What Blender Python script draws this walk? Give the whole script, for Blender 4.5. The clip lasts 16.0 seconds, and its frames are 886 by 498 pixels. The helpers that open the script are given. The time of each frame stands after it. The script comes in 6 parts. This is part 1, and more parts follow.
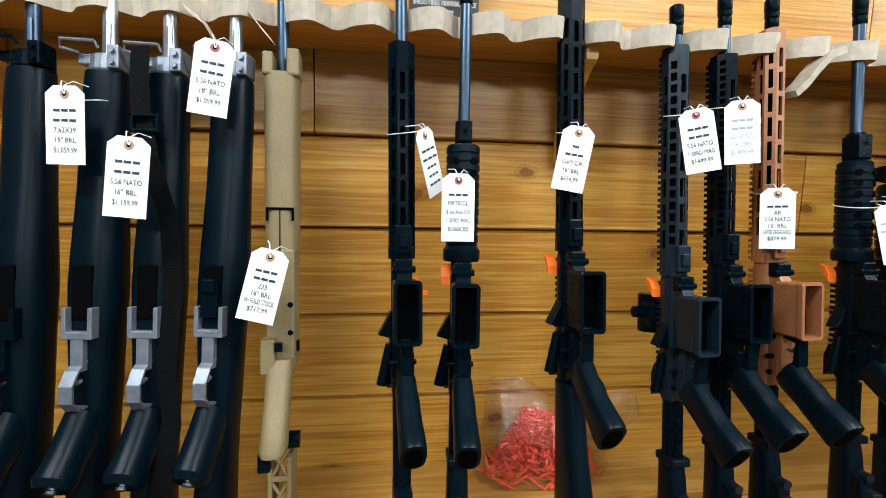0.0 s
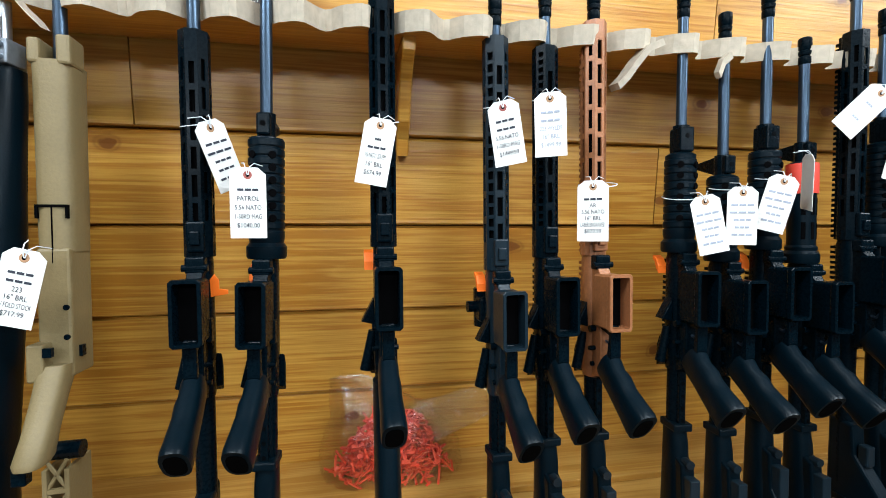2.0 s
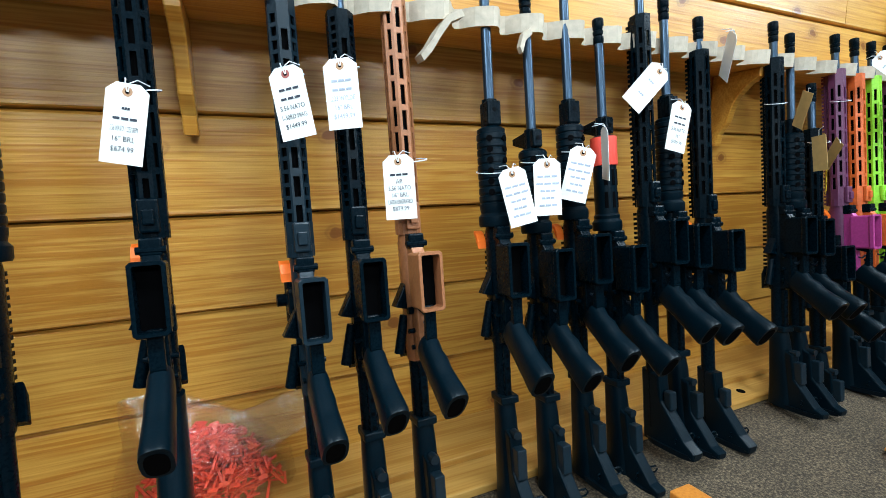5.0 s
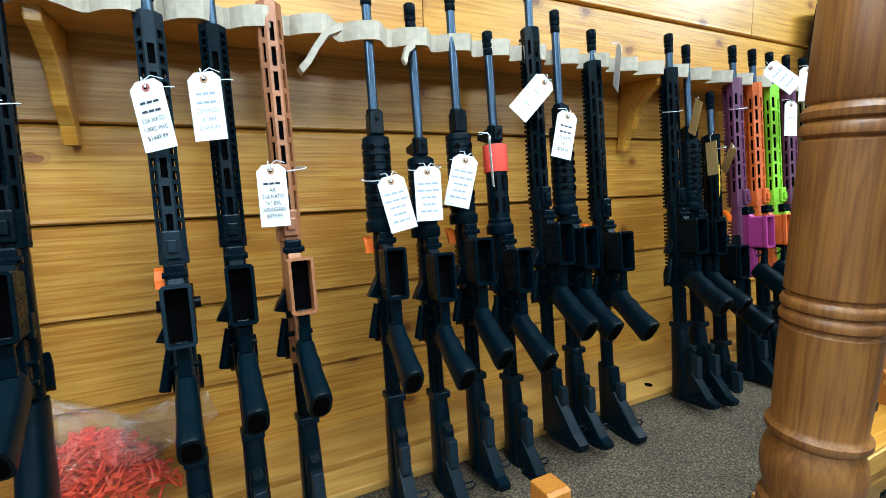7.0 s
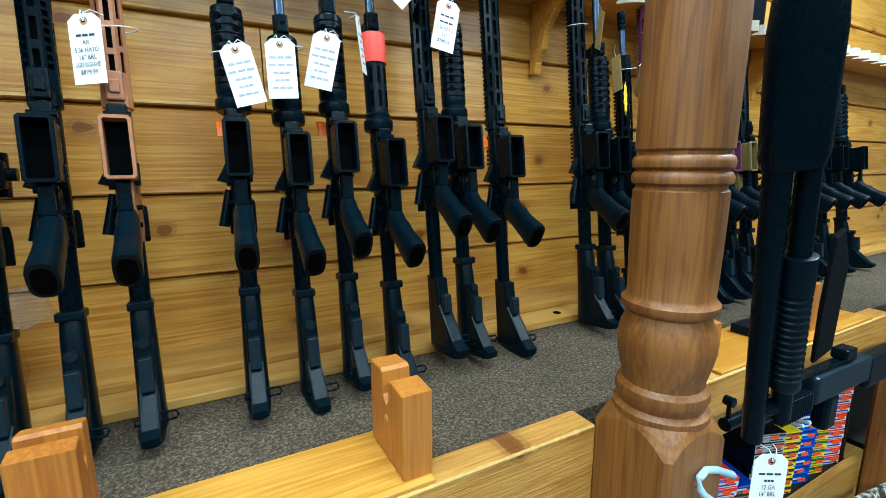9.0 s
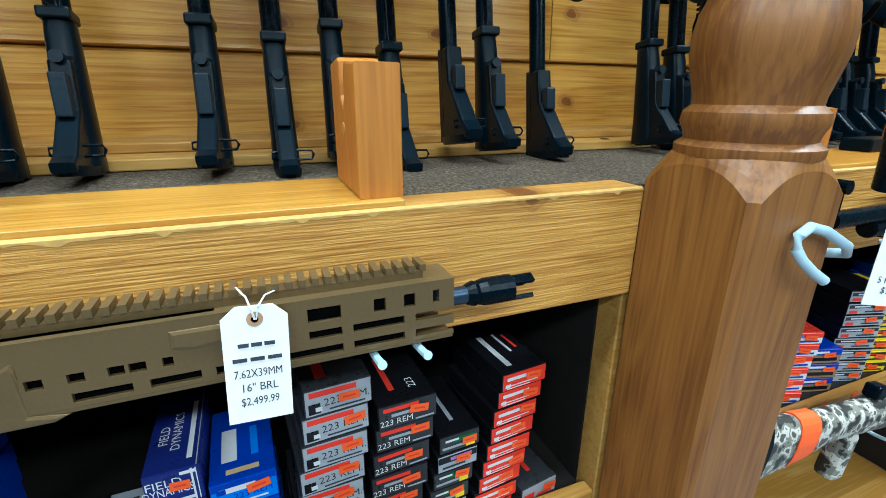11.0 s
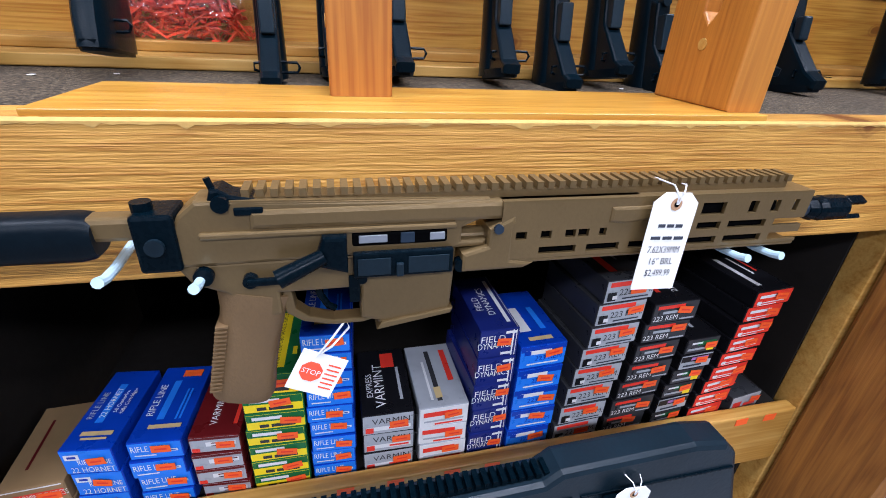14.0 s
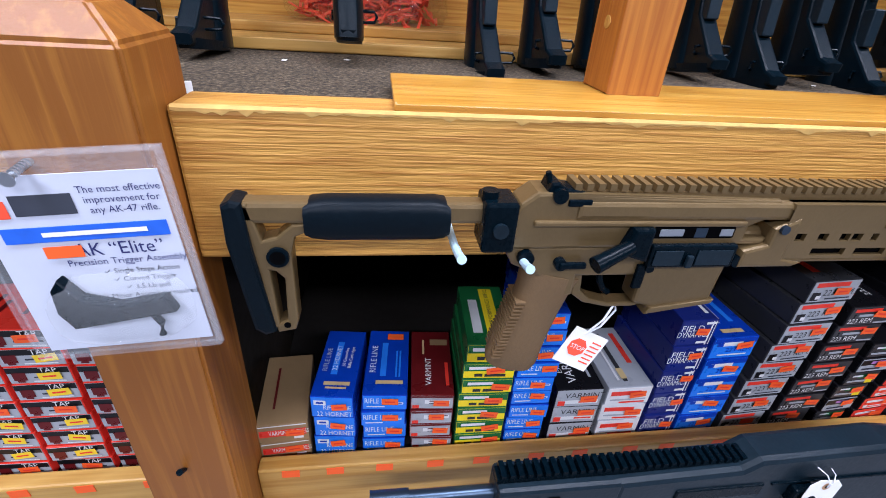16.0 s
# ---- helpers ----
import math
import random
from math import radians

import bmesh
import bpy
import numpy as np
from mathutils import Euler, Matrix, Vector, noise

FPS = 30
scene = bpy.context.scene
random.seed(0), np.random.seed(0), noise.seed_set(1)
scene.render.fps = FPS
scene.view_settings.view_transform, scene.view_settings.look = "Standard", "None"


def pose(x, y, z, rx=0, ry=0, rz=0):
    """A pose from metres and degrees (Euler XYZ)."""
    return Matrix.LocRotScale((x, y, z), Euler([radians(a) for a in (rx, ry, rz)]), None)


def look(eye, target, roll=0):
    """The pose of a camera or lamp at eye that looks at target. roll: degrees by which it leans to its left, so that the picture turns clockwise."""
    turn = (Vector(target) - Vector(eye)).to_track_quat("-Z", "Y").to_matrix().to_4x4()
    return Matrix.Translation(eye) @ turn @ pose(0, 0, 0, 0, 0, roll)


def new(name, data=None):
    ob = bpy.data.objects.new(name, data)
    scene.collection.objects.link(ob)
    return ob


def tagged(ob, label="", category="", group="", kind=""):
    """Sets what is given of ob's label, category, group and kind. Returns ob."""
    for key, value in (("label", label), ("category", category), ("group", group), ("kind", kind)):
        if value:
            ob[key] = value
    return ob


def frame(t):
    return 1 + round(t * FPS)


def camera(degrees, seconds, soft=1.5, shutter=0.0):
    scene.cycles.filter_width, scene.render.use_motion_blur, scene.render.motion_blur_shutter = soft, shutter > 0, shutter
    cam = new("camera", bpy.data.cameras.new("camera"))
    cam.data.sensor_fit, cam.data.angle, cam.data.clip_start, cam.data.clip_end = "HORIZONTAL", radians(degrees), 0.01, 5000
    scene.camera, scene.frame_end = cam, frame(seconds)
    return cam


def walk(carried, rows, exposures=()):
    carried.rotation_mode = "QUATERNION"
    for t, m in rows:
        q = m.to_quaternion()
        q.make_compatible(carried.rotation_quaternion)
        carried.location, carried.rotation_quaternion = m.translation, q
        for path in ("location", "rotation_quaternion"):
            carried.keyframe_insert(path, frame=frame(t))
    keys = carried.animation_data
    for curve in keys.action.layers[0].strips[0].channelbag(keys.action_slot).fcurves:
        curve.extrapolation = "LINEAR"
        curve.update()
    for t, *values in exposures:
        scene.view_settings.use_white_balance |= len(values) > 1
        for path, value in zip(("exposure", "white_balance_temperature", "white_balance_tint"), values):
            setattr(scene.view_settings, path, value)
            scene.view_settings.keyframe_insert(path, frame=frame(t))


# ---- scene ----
cam = camera(88.9, 16.0, soft=0.9)
PATH = [
    (0, (0.008, -0.263, 1.65), (0.265, 1.696, 1.336), 1.6),
    (0.5, (0.065, -0.277, 1.644), (0.337, 1.68, 1.331), 1.6),
    (1, (0.15, -0.288, 1.642), (0.423, 1.669, 1.332), 1.7),
    (1.5, (0.226, -0.295, 1.641), (0.512, 1.659, 1.324), 1.5),
    (2, (0.267, -0.284, 1.655), (0.623, 1.656, 1.321), 1.3),
    (2.5, (0.264, -0.259, 1.656), (0.697, 1.664, 1.323), 0.9),
    (3, (0.245, -0.243, 1.643), (0.857, 1.63, 1.299), 0.5),
    (3.5, (0.238, -0.239, 1.632), (0.923, 1.608, 1.287), 0.3),
    (4, (0.276, -0.242, 1.624), (1.011, 1.584, 1.269), 0.1),
    (4.5, (0.358, -0.256, 1.624), (1.125, 1.557, 1.274), -0.2),
    (7, (0.557, -0.375, 1.635), (1.427, 1.393, 1.293), -0.7),
    (7.5, (0.648, -0.403, 1.623), (1.521, 1.363, 1.281), -0.7),
    (8, (0.704, -0.411, 1.583), (1.597, 1.343, 1.227), -0.6),
    (8.5, (0.75, -0.427, 1.511), (1.656, 1.321, 1.162), -0.5),
    (9, (0.753, -0.458, 1.436), (1.691, 1.27, 1.068), -0.1),
    (9.5, (0.8, -0.473, 1.341), (1.706, 1.26, 0.925), -0.2),
    (10, (0.872, -0.443, 1.237), (1.719, 1.303, 0.753), -0.0),
    (10.2, (0.888, -0.423, 1.193), (1.705, 1.325, 0.669), 0.0),
    (12.3, (0.778, -0.376, 1.106), (1.377, 1.375, 0.345), 1.9),
    (12.5, (0.757, -0.377, 1.106), (1.343, 1.368, 0.323), 2.2),
    (13, (0.703, -0.378, 1.11), (1.241, 1.358, 0.276), 2.6),
    (13.5, (0.633, -0.376, 1.106), (1.13, 1.354, 0.234), 3.0),
    (14, (0.565, -0.373, 1.105), (1.017, 1.352, 0.201), 3.3),
    (14.5, (0.509, -0.37, 1.104), (0.919, 1.351, 0.172), 3.6),
    (15, (0.451, -0.355, 1.107), (0.818, 1.362, 0.149), 3.9),
    (15.5, (0.396, -0.356, 1.111), (0.713, 1.359, 0.131), 4.1),
    (16, (0.344, -0.364, 1.118), (0.62, 1.345, 0.117), 4.2),
]
walk(cam, [(t, look(eye, target, roll)) for t, eye, target, roll in PATH],
     exposures=[(0.0, -0.35, 6350, 11), (4.5, -0.2, 5800, 4), (8.0, -0.2, 5450, -2), (10.0, -0.15, 5400, -4),
                (13.0, 0.05, 5850, 19), (16.0, -0.05, 5850, 26)])

# ---- light ----
world = bpy.data.worlds.new("room_ambient")
scene.world = world
world.use_nodes = True
world.node_tree.nodes["Background"].inputs[0].default_value = (0.9, 0.95, 1.0, 1)
world.node_tree.nodes["Background"].inputs[1].default_value = 0.008


def tube_light(x, y, sx, sy, power):
    d = bpy.data.lights.new("fluorescent_lamp", "AREA")
    d.shape, d.size, d.size_y, d.energy, d.color = "RECTANGLE", sx, sy, power, (0.90, 0.975, 1.0)
    ob = new("fluorescent_lamp", d)
    ob.matrix_basis = pose(x, y, 2.76)
    return ob


for lx in (-0.7, 1.1, 2.9):
    tube_light(lx, -0.33, 1.2, 0.3, 80 if lx > 2 else 50)
    tube_light(lx, -2.3, 1.2, 0.3, 68)

# ---- materials ----


def nodes_of(name):
    m = bpy.data.materials.new(name)
    m.use_nodes = True
    nt = m.node_tree
    return m, nt, nt.nodes["Principled BSDF"]


def link(nt, a, ai, b, bi):
    nt.links.new(a.outputs[ai], b.inputs[bi])


def ramp(nt, stops):
    r = nt.nodes.new("ShaderNodeValToRGB")
    while len(r.color_ramp.elements) < len(stops):
        r.color_ramp.elements.new(0.5)
    for e, (p, c) in zip(r.color_ramp.elements, stops):
        e.position, e.color = p, (*c, 1)
    return r


def plain(name, colour, rough=0.5, metal=0.0, grain=0.25, scale=60.0, bump=0.15, spec=0.5, vary=0.11):
    """A paint, metal or plastic with fine grain and broad wear."""
    m, nt, p = nodes_of(name)
    tc = nt.nodes.new("ShaderNodeTexCoord")
    n1 = nt.nodes.new("ShaderNodeTexNoise")
    n1.inputs["Scale"].default_value, n1.inputs["Detail"].default_value = scale, 6
    n2 = nt.nodes.new("ShaderNodeTexNoise")
    n2.inputs["Scale"].default_value = scale / 12
    link(nt, tc, "Object", n1, "Vector"), link(nt, tc, "Object", n2, "Vector")
    add = nt.nodes.new("ShaderNodeMath")
    add.operation = "ADD"
    link(nt, n1, "Fac", add, 0), link(nt, n2, "Fac", add, 1)
    half = nt.nodes.new("ShaderNodeMath")
    half.operation = "MULTIPLY"
    half.inputs[1].default_value = 0.5
    link(nt, add, 0, half, 0)
    lo = tuple(c * (1 - grain) for c in colour)
    hi = tuple(min(1, c * (1 + grain)) for c in colour)
    r = ramp(nt, ((0.3, lo), (0.7, hi)))
    link(nt, half, 0, r, "Fac"), link(nt, r, "Color", p, "Base Color")
    rr = nt.nodes.new("ShaderNodeMapRange")
    rr.inputs["To Min"].default_value, rr.inputs["To Max"].default_value = max(0.05, rough - vary), min(1, rough + vary)
    link(nt, n1, "Fac", rr, "Value"), link(nt, rr, 0, p, "Roughness")
    p.inputs["Metallic"].default_value = metal
    p.inputs["Specular IOR Level"].default_value = spec
    if bump:
        b = nt.nodes.new("ShaderNodeBump")
        b.inputs["Strength"].default_value, b.inputs["Distance"].default_value = bump, 0.002
        link(nt, n1, "Fac", b, "Height"), link(nt, b, "Normal", p, "Normal")
    return m


def wood(name, light, dark, axis="X", rough=0.35, stretch=14.0, bump=0.25, knots=True, coat=0.25, saw=0.0, band=0.34, warp=0.6, fibres=1.0):
    """Varnished softwood: growth bands along the grain, fine fibres, knots; tone varies from piece to piece."""
    m, nt, p = nodes_of(name)
    tc = nt.nodes.new("ShaderNodeTexCoord")
    oi = nt.nodes.new("ShaderNodeObjectInfo")
    off = nt.nodes.new("ShaderNodeVectorMath")
    off.operation = "MULTIPLY_ADD"
    comb = nt.nodes.new("ShaderNodeCombineXYZ")
    for i in range(3):
        link(nt, oi, "Random", comb, i)
    off.inputs[1].default_value = (7.3, 3.1, 5.7)
    link(nt, comb, 0, off, 0), link(nt, tc, "Object", off, 2)
    mp = nt.nodes.new("ShaderNodeMapping")
    s = [stretch, stretch, stretch]
    s["XYZ".index(axis)] = stretch / 9
    mp.inputs["Scale"].default_value = s
    link(nt, off, 0, mp, "Vector")
    big = nt.nodes.new("ShaderNodeTexNoise")
    big.inputs["Scale"].default_value, big.inputs["Detail"].default_value, big.inputs["Distortion"].default_value = 1.2, 3, warp
    link(nt, mp, 0, big, "Vector")
    mul = nt.nodes.new("ShaderNodeMath")
    mul.operation = "MULTIPLY"
    mul.inputs[1].default_value = 9
    link(nt, big, "Fac", mul, 0)
    fr = nt.nodes.new("ShaderNodeMath")
    fr.operation = "PINGPONG"
    fr.inputs[1].default_value = 1
    link(nt, mul, 0, fr, 0)
    fine = nt.nodes.new("ShaderNodeTexNoise")
    fine.inputs["Scale"].default_value, fine.inputs["Detail"].default_value = 14, 5
    mp2 = nt.nodes.new("ShaderNodeMapping")
    s2 = [stretch, stretch, stretch]
    s2["XYZ".index(axis)] = stretch / 40
    mp2.inputs["Scale"].default_value = s2
    link(nt, off, 0, mp2, "Vector"), link(nt, mp2, 0, fine, "Vector")
    mixf = nt.nodes.new("ShaderNodeMath")
    mixf.operation = "MULTIPLY_ADD"
    mixf.inputs[1].default_value = band
    fibre = nt.nodes.new("ShaderNodeMath")
    fibre.operation = "MULTIPLY_ADD"
    fibre.inputs[1].default_value, fibre.inputs[2].default_value = fibres, 0.5 - 0.5 * fibres
    link(nt, fine, "Fac", fibre, 0)
    link(nt, fr, 0, mixf, 0), link(nt, fibre, 0, mixf, 2)
    tone = nt.nodes.new("ShaderNodeMath")
    tone.operation = "MULTIPLY_ADD"
    tone.inputs[1].default_value = 0.3
    link(nt, oi, "Random", tone, 0), link(nt, mixf, 0, tone, 2)
    mid = tuple((a + b) / 2 for a, b in zip(light, dark))
    r = ramp(nt, ((0.35, light), (0.75, mid), (1.1, dark)))
    link(nt, tone, 0, r, "Fac")
    col = r
    if knots:
        vo = nt.nodes.new("ShaderNodeTexVoronoi")
        vo.voronoi_dimensions = "2D"
        vo.inputs["Scale"].default_value = 1.0
        sep, com = nt.nodes.new("ShaderNodeSeparateXYZ"), nt.nodes.new("ShaderNodeCombineXYZ")
        wob = nt.nodes.new("ShaderNodeTexNoise")
        wob.inputs["Scale"].default_value = 30
        wadd = nt.nodes.new("ShaderNodeVectorMath")
        wadd.operation = "MULTIPLY_ADD"
        wadd.inputs[1].default_value = (0.02, 0.02, 0.02)
        link(nt, off, 0, wob, "Vector"), link(nt, wob, "Color", wadd, 0), link(nt, off, 0, wadd, 2)
        link(nt, wadd, 0, sep, 0), link(nt, sep, 0, com, 0), link(nt, sep, 2, com, 1)
        mp3 = nt.nodes.new("ShaderNodeMapping")
        mp3.inputs["Scale"].default_value = (3.4, 5.2, 1)
        link(nt, com, 0, mp3, "Vector"), link(nt, mp3, 0, vo, "Vector")
        kr = ramp(nt, ((0.0, (1, 1, 1)), (0.045, (0.95, 0.95, 0.95)), (0.058, (0.38, 0.38, 0.38)), (0.075, (0.55, 0.55, 0.55)), (0.09, (0.2, 0.2, 0.2)), (0.18, (0, 0, 0))))
        link(nt, vo, "Distance", kr, "Fac")
        mx = nt.nodes.new("ShaderNodeMixRGB")
        mx.inputs["Color2"].default_value = (dark[0] * 0.45, dark[1] * 0.35, dark[2] * 0.3, 1)
        link(nt, kr, "Color", mx, "Fac"), link(nt, r, "Color", mx, "Color1")
        col = mx
    link(nt, col, "Color", p, "Base Color")
    p.inputs["Roughness"].default_value = rough
    p.inputs["Coat Weight"].default_value = coat
    p.inputs["Coat Roughness"].default_value = 0.25
    b = nt.nodes.new("ShaderNodeBump")
    b.inputs["Strength"].default_value, b.inputs["Distance"].default_value = bump, 0.002
    hsrc = mixf
    if saw:
        wv = nt.nodes.new("ShaderNodeTexNoise")
        wv.inputs["Scale"].default_value, wv.inputs["Detail"].default_value = 52, 3
        mp4 = nt.nodes.new("ShaderNodeMapping")
        mp4.inputs["Scale"].default_value = (1.0, 10, 10)
        link(nt, off, 0, mp4, "Vector"), link(nt, mp4, 0, wv, "Vector")
        ad = nt.nodes.new("ShaderNodeMath")
        ad.operation = "MULTIPLY_ADD"
        ad.inputs[1].default_value = saw
        link(nt, wv, "Fac", ad, 0), link(nt, mixf, 0, ad, 2)
        hsrc = ad
    link(nt, hsrc, 0, b, "Height"), link(nt, b, "Normal", p, "Normal")
    return m


def carpet_mat():
    m, nt, p = nodes_of("brown_carpet")
    tc = nt.nodes.new("ShaderNodeTexCoord")
    n = nt.nodes.new("ShaderNodeTexNoise")
    n.inputs["Scale"].default_value, n.inputs["Detail"].default_value, n.inputs["Roughness"].default_value = 190, 4, 0.8
    n2 = nt.nodes.new("ShaderNodeTexNoise")
    n2.inputs["Scale"].default_value, n2.inputs["Detail"].default_value = 9, 3
    link(nt, tc, "Object", n, "Vector"), link(nt, tc, "Object", n2, "Vector")
    r = ramp(nt, ((0.36, (0.020, 0.013, 0.007)), (0.5, (0.082, 0.056, 0.030)), (0.66, (0.28, 0.21, 0.125))))
    link(nt, n, "Fac", r, "Fac")
    mx = nt.nodes.new("ShaderNodeMixRGB")
    mx.blend_type = "MULTIPLY"
    mx.inputs["Fac"].default_value = 0.5
    link(nt, r, "Color", mx, "Color1"), link(nt, n2, "Fac", mx, "Color2")
    link(nt, mx, "Color", p, "Base Color")
    p.inputs["Roughness"].default_value = 0.95
    b = nt.nodes.new("ShaderNodeBump")
    b.inputs["Strength"].default_value, b.inputs["Distance"].default_value = 0.9, 0.004
    link(nt, n, "Fac", b, "Height"), link(nt, b, "Normal", p, "Normal")
    return m


PINE = wood("honey_pine_plank", (0.64, 0.350, 0.060), (0.42, 0.170, 0.016), rough=0.36, band=0.24, coat=0.14, fibres=1.7)
PINE_TOP = wood("pale_pine_board", (0.68, 0.37, 0.062), (0.48, 0.205, 0.020), rough=0.32, knots=False, fibres=1.4)
BEAMW = wood("rough_sawn_pine_beam", (0.60, 0.315, 0.060), (0.36, 0.145, 0.018), rough=0.55, bump=0.5, coat=0.05, saw=0.7, stretch=30, band=0.26, warp=0.25, fibres=1.5)
POSTW = wood("red_brown_post_wood", (0.30, 0.120, 0.019), (0.15, 0.050, 0.007), axis="Z", rough=0.5, knots=False, coat=0.06, stretch=18, band=0.3)
BLOCKW = wood("orange_cradle_wood", (0.50, 0.195, 0.022), (0.31, 0.095, 0.008), axis="Z", rough=0.5, knots=False, coat=0.05, stretch=18, band=0.24)
WORN = plain("worn_pale_wood", (0.54, 0.32, 0.085), 0.8, grain=0.3, scale=70, bump=0.4)
STUBW = wood("amber_pine_post", (0.40, 0.155, 0.017), (0.24, 0.078, 0.007), axis="Z", rough=0.5, knots=False, coat=0.05)
SHIMW = wood("unvarnished_pine_strip", (0.58, 0.34, 0.085), (0.40, 0.19, 0.028), rough=0.5, knots=False, coat=0.05)
RAWEDGE = plain("raw_cut_wood", (0.46, 0.39, 0.30), 0.75, grain=0.25, scale=80, bump=0.4)
CARPET = carpet_mat()
BLACK = plain("black_anodised", (0.0006, 0.0040, 0.0070), 0.28, 0.0, scale=220, bump=0.06, spec=0.08)
POLY = plain("black_polymer", (0.0010, 0.0054, 0.0092), 0.33, 0.0, scale=320, bump=0.14, spec=0.11)
STEEL = plain("blued_barrel_steel", (0.045, 0.070, 0.105), 0.30, 0.8, scale=120, bump=0, grain=0.05, vary=0.02)
STAINLESS = plain("stainless_steel", (0.50, 0.53, 0.57), 0.30, 0.9, scale=150, bump=0, grain=0.05, vary=0.03)
SILVERCAST = plain("matte_grey_cast_metal", (0.26, 0.29, 0.33), 0.42, 0.7, scale=150, bump=0.15)
# near-black colour that stands for the shade in holes, slots and seams
DARKIN = plain("recess_shade", (0.0012, 0.0012, 0.0015), 0.8, bump=0, spec=0.03)
TAN = plain("tan_polymer", (0.19, 0.140, 0.062), 0.55, scale=240, bump=0.25, grain=0.12)
FDE = plain("bronze_cerakote", (0.150, 0.098, 0.040), 0.32, 0.35, scale=260, bump=0.10, grain=0.08, vary=0.05)
FDEGRIP = plain("coyote_polymer_grip", (0.15, 0.088, 0.036), 0.6, scale=260, bump=0.35, grain=0.12)
COPPER = plain("copper_brown_cerakote", (0.30, 0.115, 0.045), 0.4, 0.15, scale=200, bump=0.2, grain=0.3)
GREYG = plain("graphite_cerakote", (0.006, 0.014, 0.021), 0.34, 0.0, scale=200, bump=0.12, spec=0.2)
PAPER = plain("white_tag_card", (0.80, 0.79, 0.76), 0.8, grain=0.04, scale=90, bump=0.1, spec=0.2)
INK = plain("faded_black_ink", (0.03, 0.035, 0.05), 0.8, bump=0)
INKPALE = plain("pale_grey_ink", (0.34, 0.37, 0.44), 0.8, bump=0)
KRAFTRING = plain("kraft_reinforcement_ring", (0.42, 0.24, 0.13), 0.8)
RINGRED = plain("red_brown_reinforcement_ring", (0.35, 0.10, 0.08), 0.8)
STRING = plain("white_string", (0.72, 0.74, 0.78), 0.9, scale=400, bump=0.5)
TWINE = plain("tan_paper_tag", (0.45, 0.29, 0.10), 0.8)
ORANGE = plain("orange_price_sticker", (0.95, 0.115, 0.012), 0.6, grain=0.08, bump=0.05)
FLAG = plain("orange_plastic_flag", (0.95, 0.17, 0.01), 0.45, grain=0.08)
REDFLAG = plain("red_plastic_flag", (0.92, 0.085, 0.035), 0.4, grain=0.2)
PEGMAT = plain("pale_blue_vinyl_peg", (0.42, 0.58, 0.66), 0.4, grain=0.06)
RUBBER = plain("black_rubber", (0.0015, 0.0048, 0.0080), 0.4, scale=200, bump=0.15, spec=0.12)
WEB = plain("black_nylon_webbing", (0.004, 0.005, 0.006), 0.75, scale=500, bump=0.5, spec=0.15)
PLASTER = plain("room_wall_paint", (0.16, 0.155, 0.145), 0.8, grain=0.05, scale=20)
FLOORM = plain("shop_floor_vinyl", (0.16, 0.17, 0.19), 0.5, grain=0.25, scale=14)
# near-black base colour carries the deep shade behind the boxes
DARKBACK = plain("shade_black_backing", (0.0015, 0.0015, 0.002), 0.9, bump=0, spec=0.05)
# shelf and divider wood, darkened in colour to stand for the cabinet's shadow
DARKSHELF = plain("shade_darkened_shelf", (0.010, 0.007, 0.005), 0.7)
REDWRAP = plain("red_sleeve_card", (0.72, 0.06, 0.035), 0.55, grain=0.1)
YELLOWTAG = plain("yellow_card", (0.9, 0.62, 0.02), 0.6, grain=0.05)


def clear_plastic(name, tint=(1, 1, 1), amount=0.22):
    m, nt, p = nodes_of(name)
    p.inputs["Base Color"].default_value = (*tint, 1)
    p.inputs["Roughness"].default_value = 0.12
    p.inputs["Alpha"].default_value = amount
    p.inputs["Specular IOR Level"].default_value = 0.9
    n = nt.nodes.new("ShaderNodeTexNoise")
    n.inputs["Scale"].default_value = 38
    b = nt.nodes.new("ShaderNodeBump")
    b.inputs["Strength"].default_value = 0.6
    b.inputs["Distance"].default_value = 0.004
    link(nt, n, "Fac", b, "Height"), link(nt, b, "Normal", p, "Normal")
    return m




def film_mat():
    """Thin clear film: it lets light through and shines where it is creased."""
    m, nt, p = nodes_of("clear_polythene")
    tr, gl, mix = (nt.nodes.new("ShaderNode" + k) for k in ("BsdfTransparent", "BsdfGlossy", "MixShader"))
    tr.inputs["Color"].default_value = (0.99, 0.99, 0.99, 1)
    gl.inputs["Roughness"].default_value = 0.10
    mix.inputs[0].default_value = 0.15
    n = nt.nodes.new("ShaderNodeTexNoise")
    n.inputs["Scale"].default_value, n.inputs["Detail"].default_value = 26, 3
    b = nt.nodes.new("ShaderNodeBump")
    b.inputs["Strength"].default_value, b.inputs["Distance"].default_value = 0.5, 0.008
    link(nt, n, "Fac", b, "Height")
    link(nt, b, "Normal", gl, "Normal")
    link(nt, tr, 0, mix, 1), link(nt, gl, 0, mix, 2)
    link(nt, mix, 0, nt.nodes["Material Output"], "Surface")
    return m


BAG = film_mat()
BLISTER = clear_plastic("clear_blister_plastic", (0.9, 0.95, 1.0), 0.10)

# ---- mesh helpers ----


def part(name, bm, material, parent=None, label="", smooth=False):
    me = bpy.data.meshes.new(name)
    bmesh.ops.recalc_face_normals(bm, faces=bm.faces)
    bm.to_mesh(me)
    bm.free()
    me.materials.append(material)
    if smooth:
        for poly in me.polygons:
            poly.use_smooth = True
        me.set_sharp_from_angle(angle=radians(35))
    ob = new(name, me)
    ob.parent = parent
    return tagged(ob, label) if label else ob


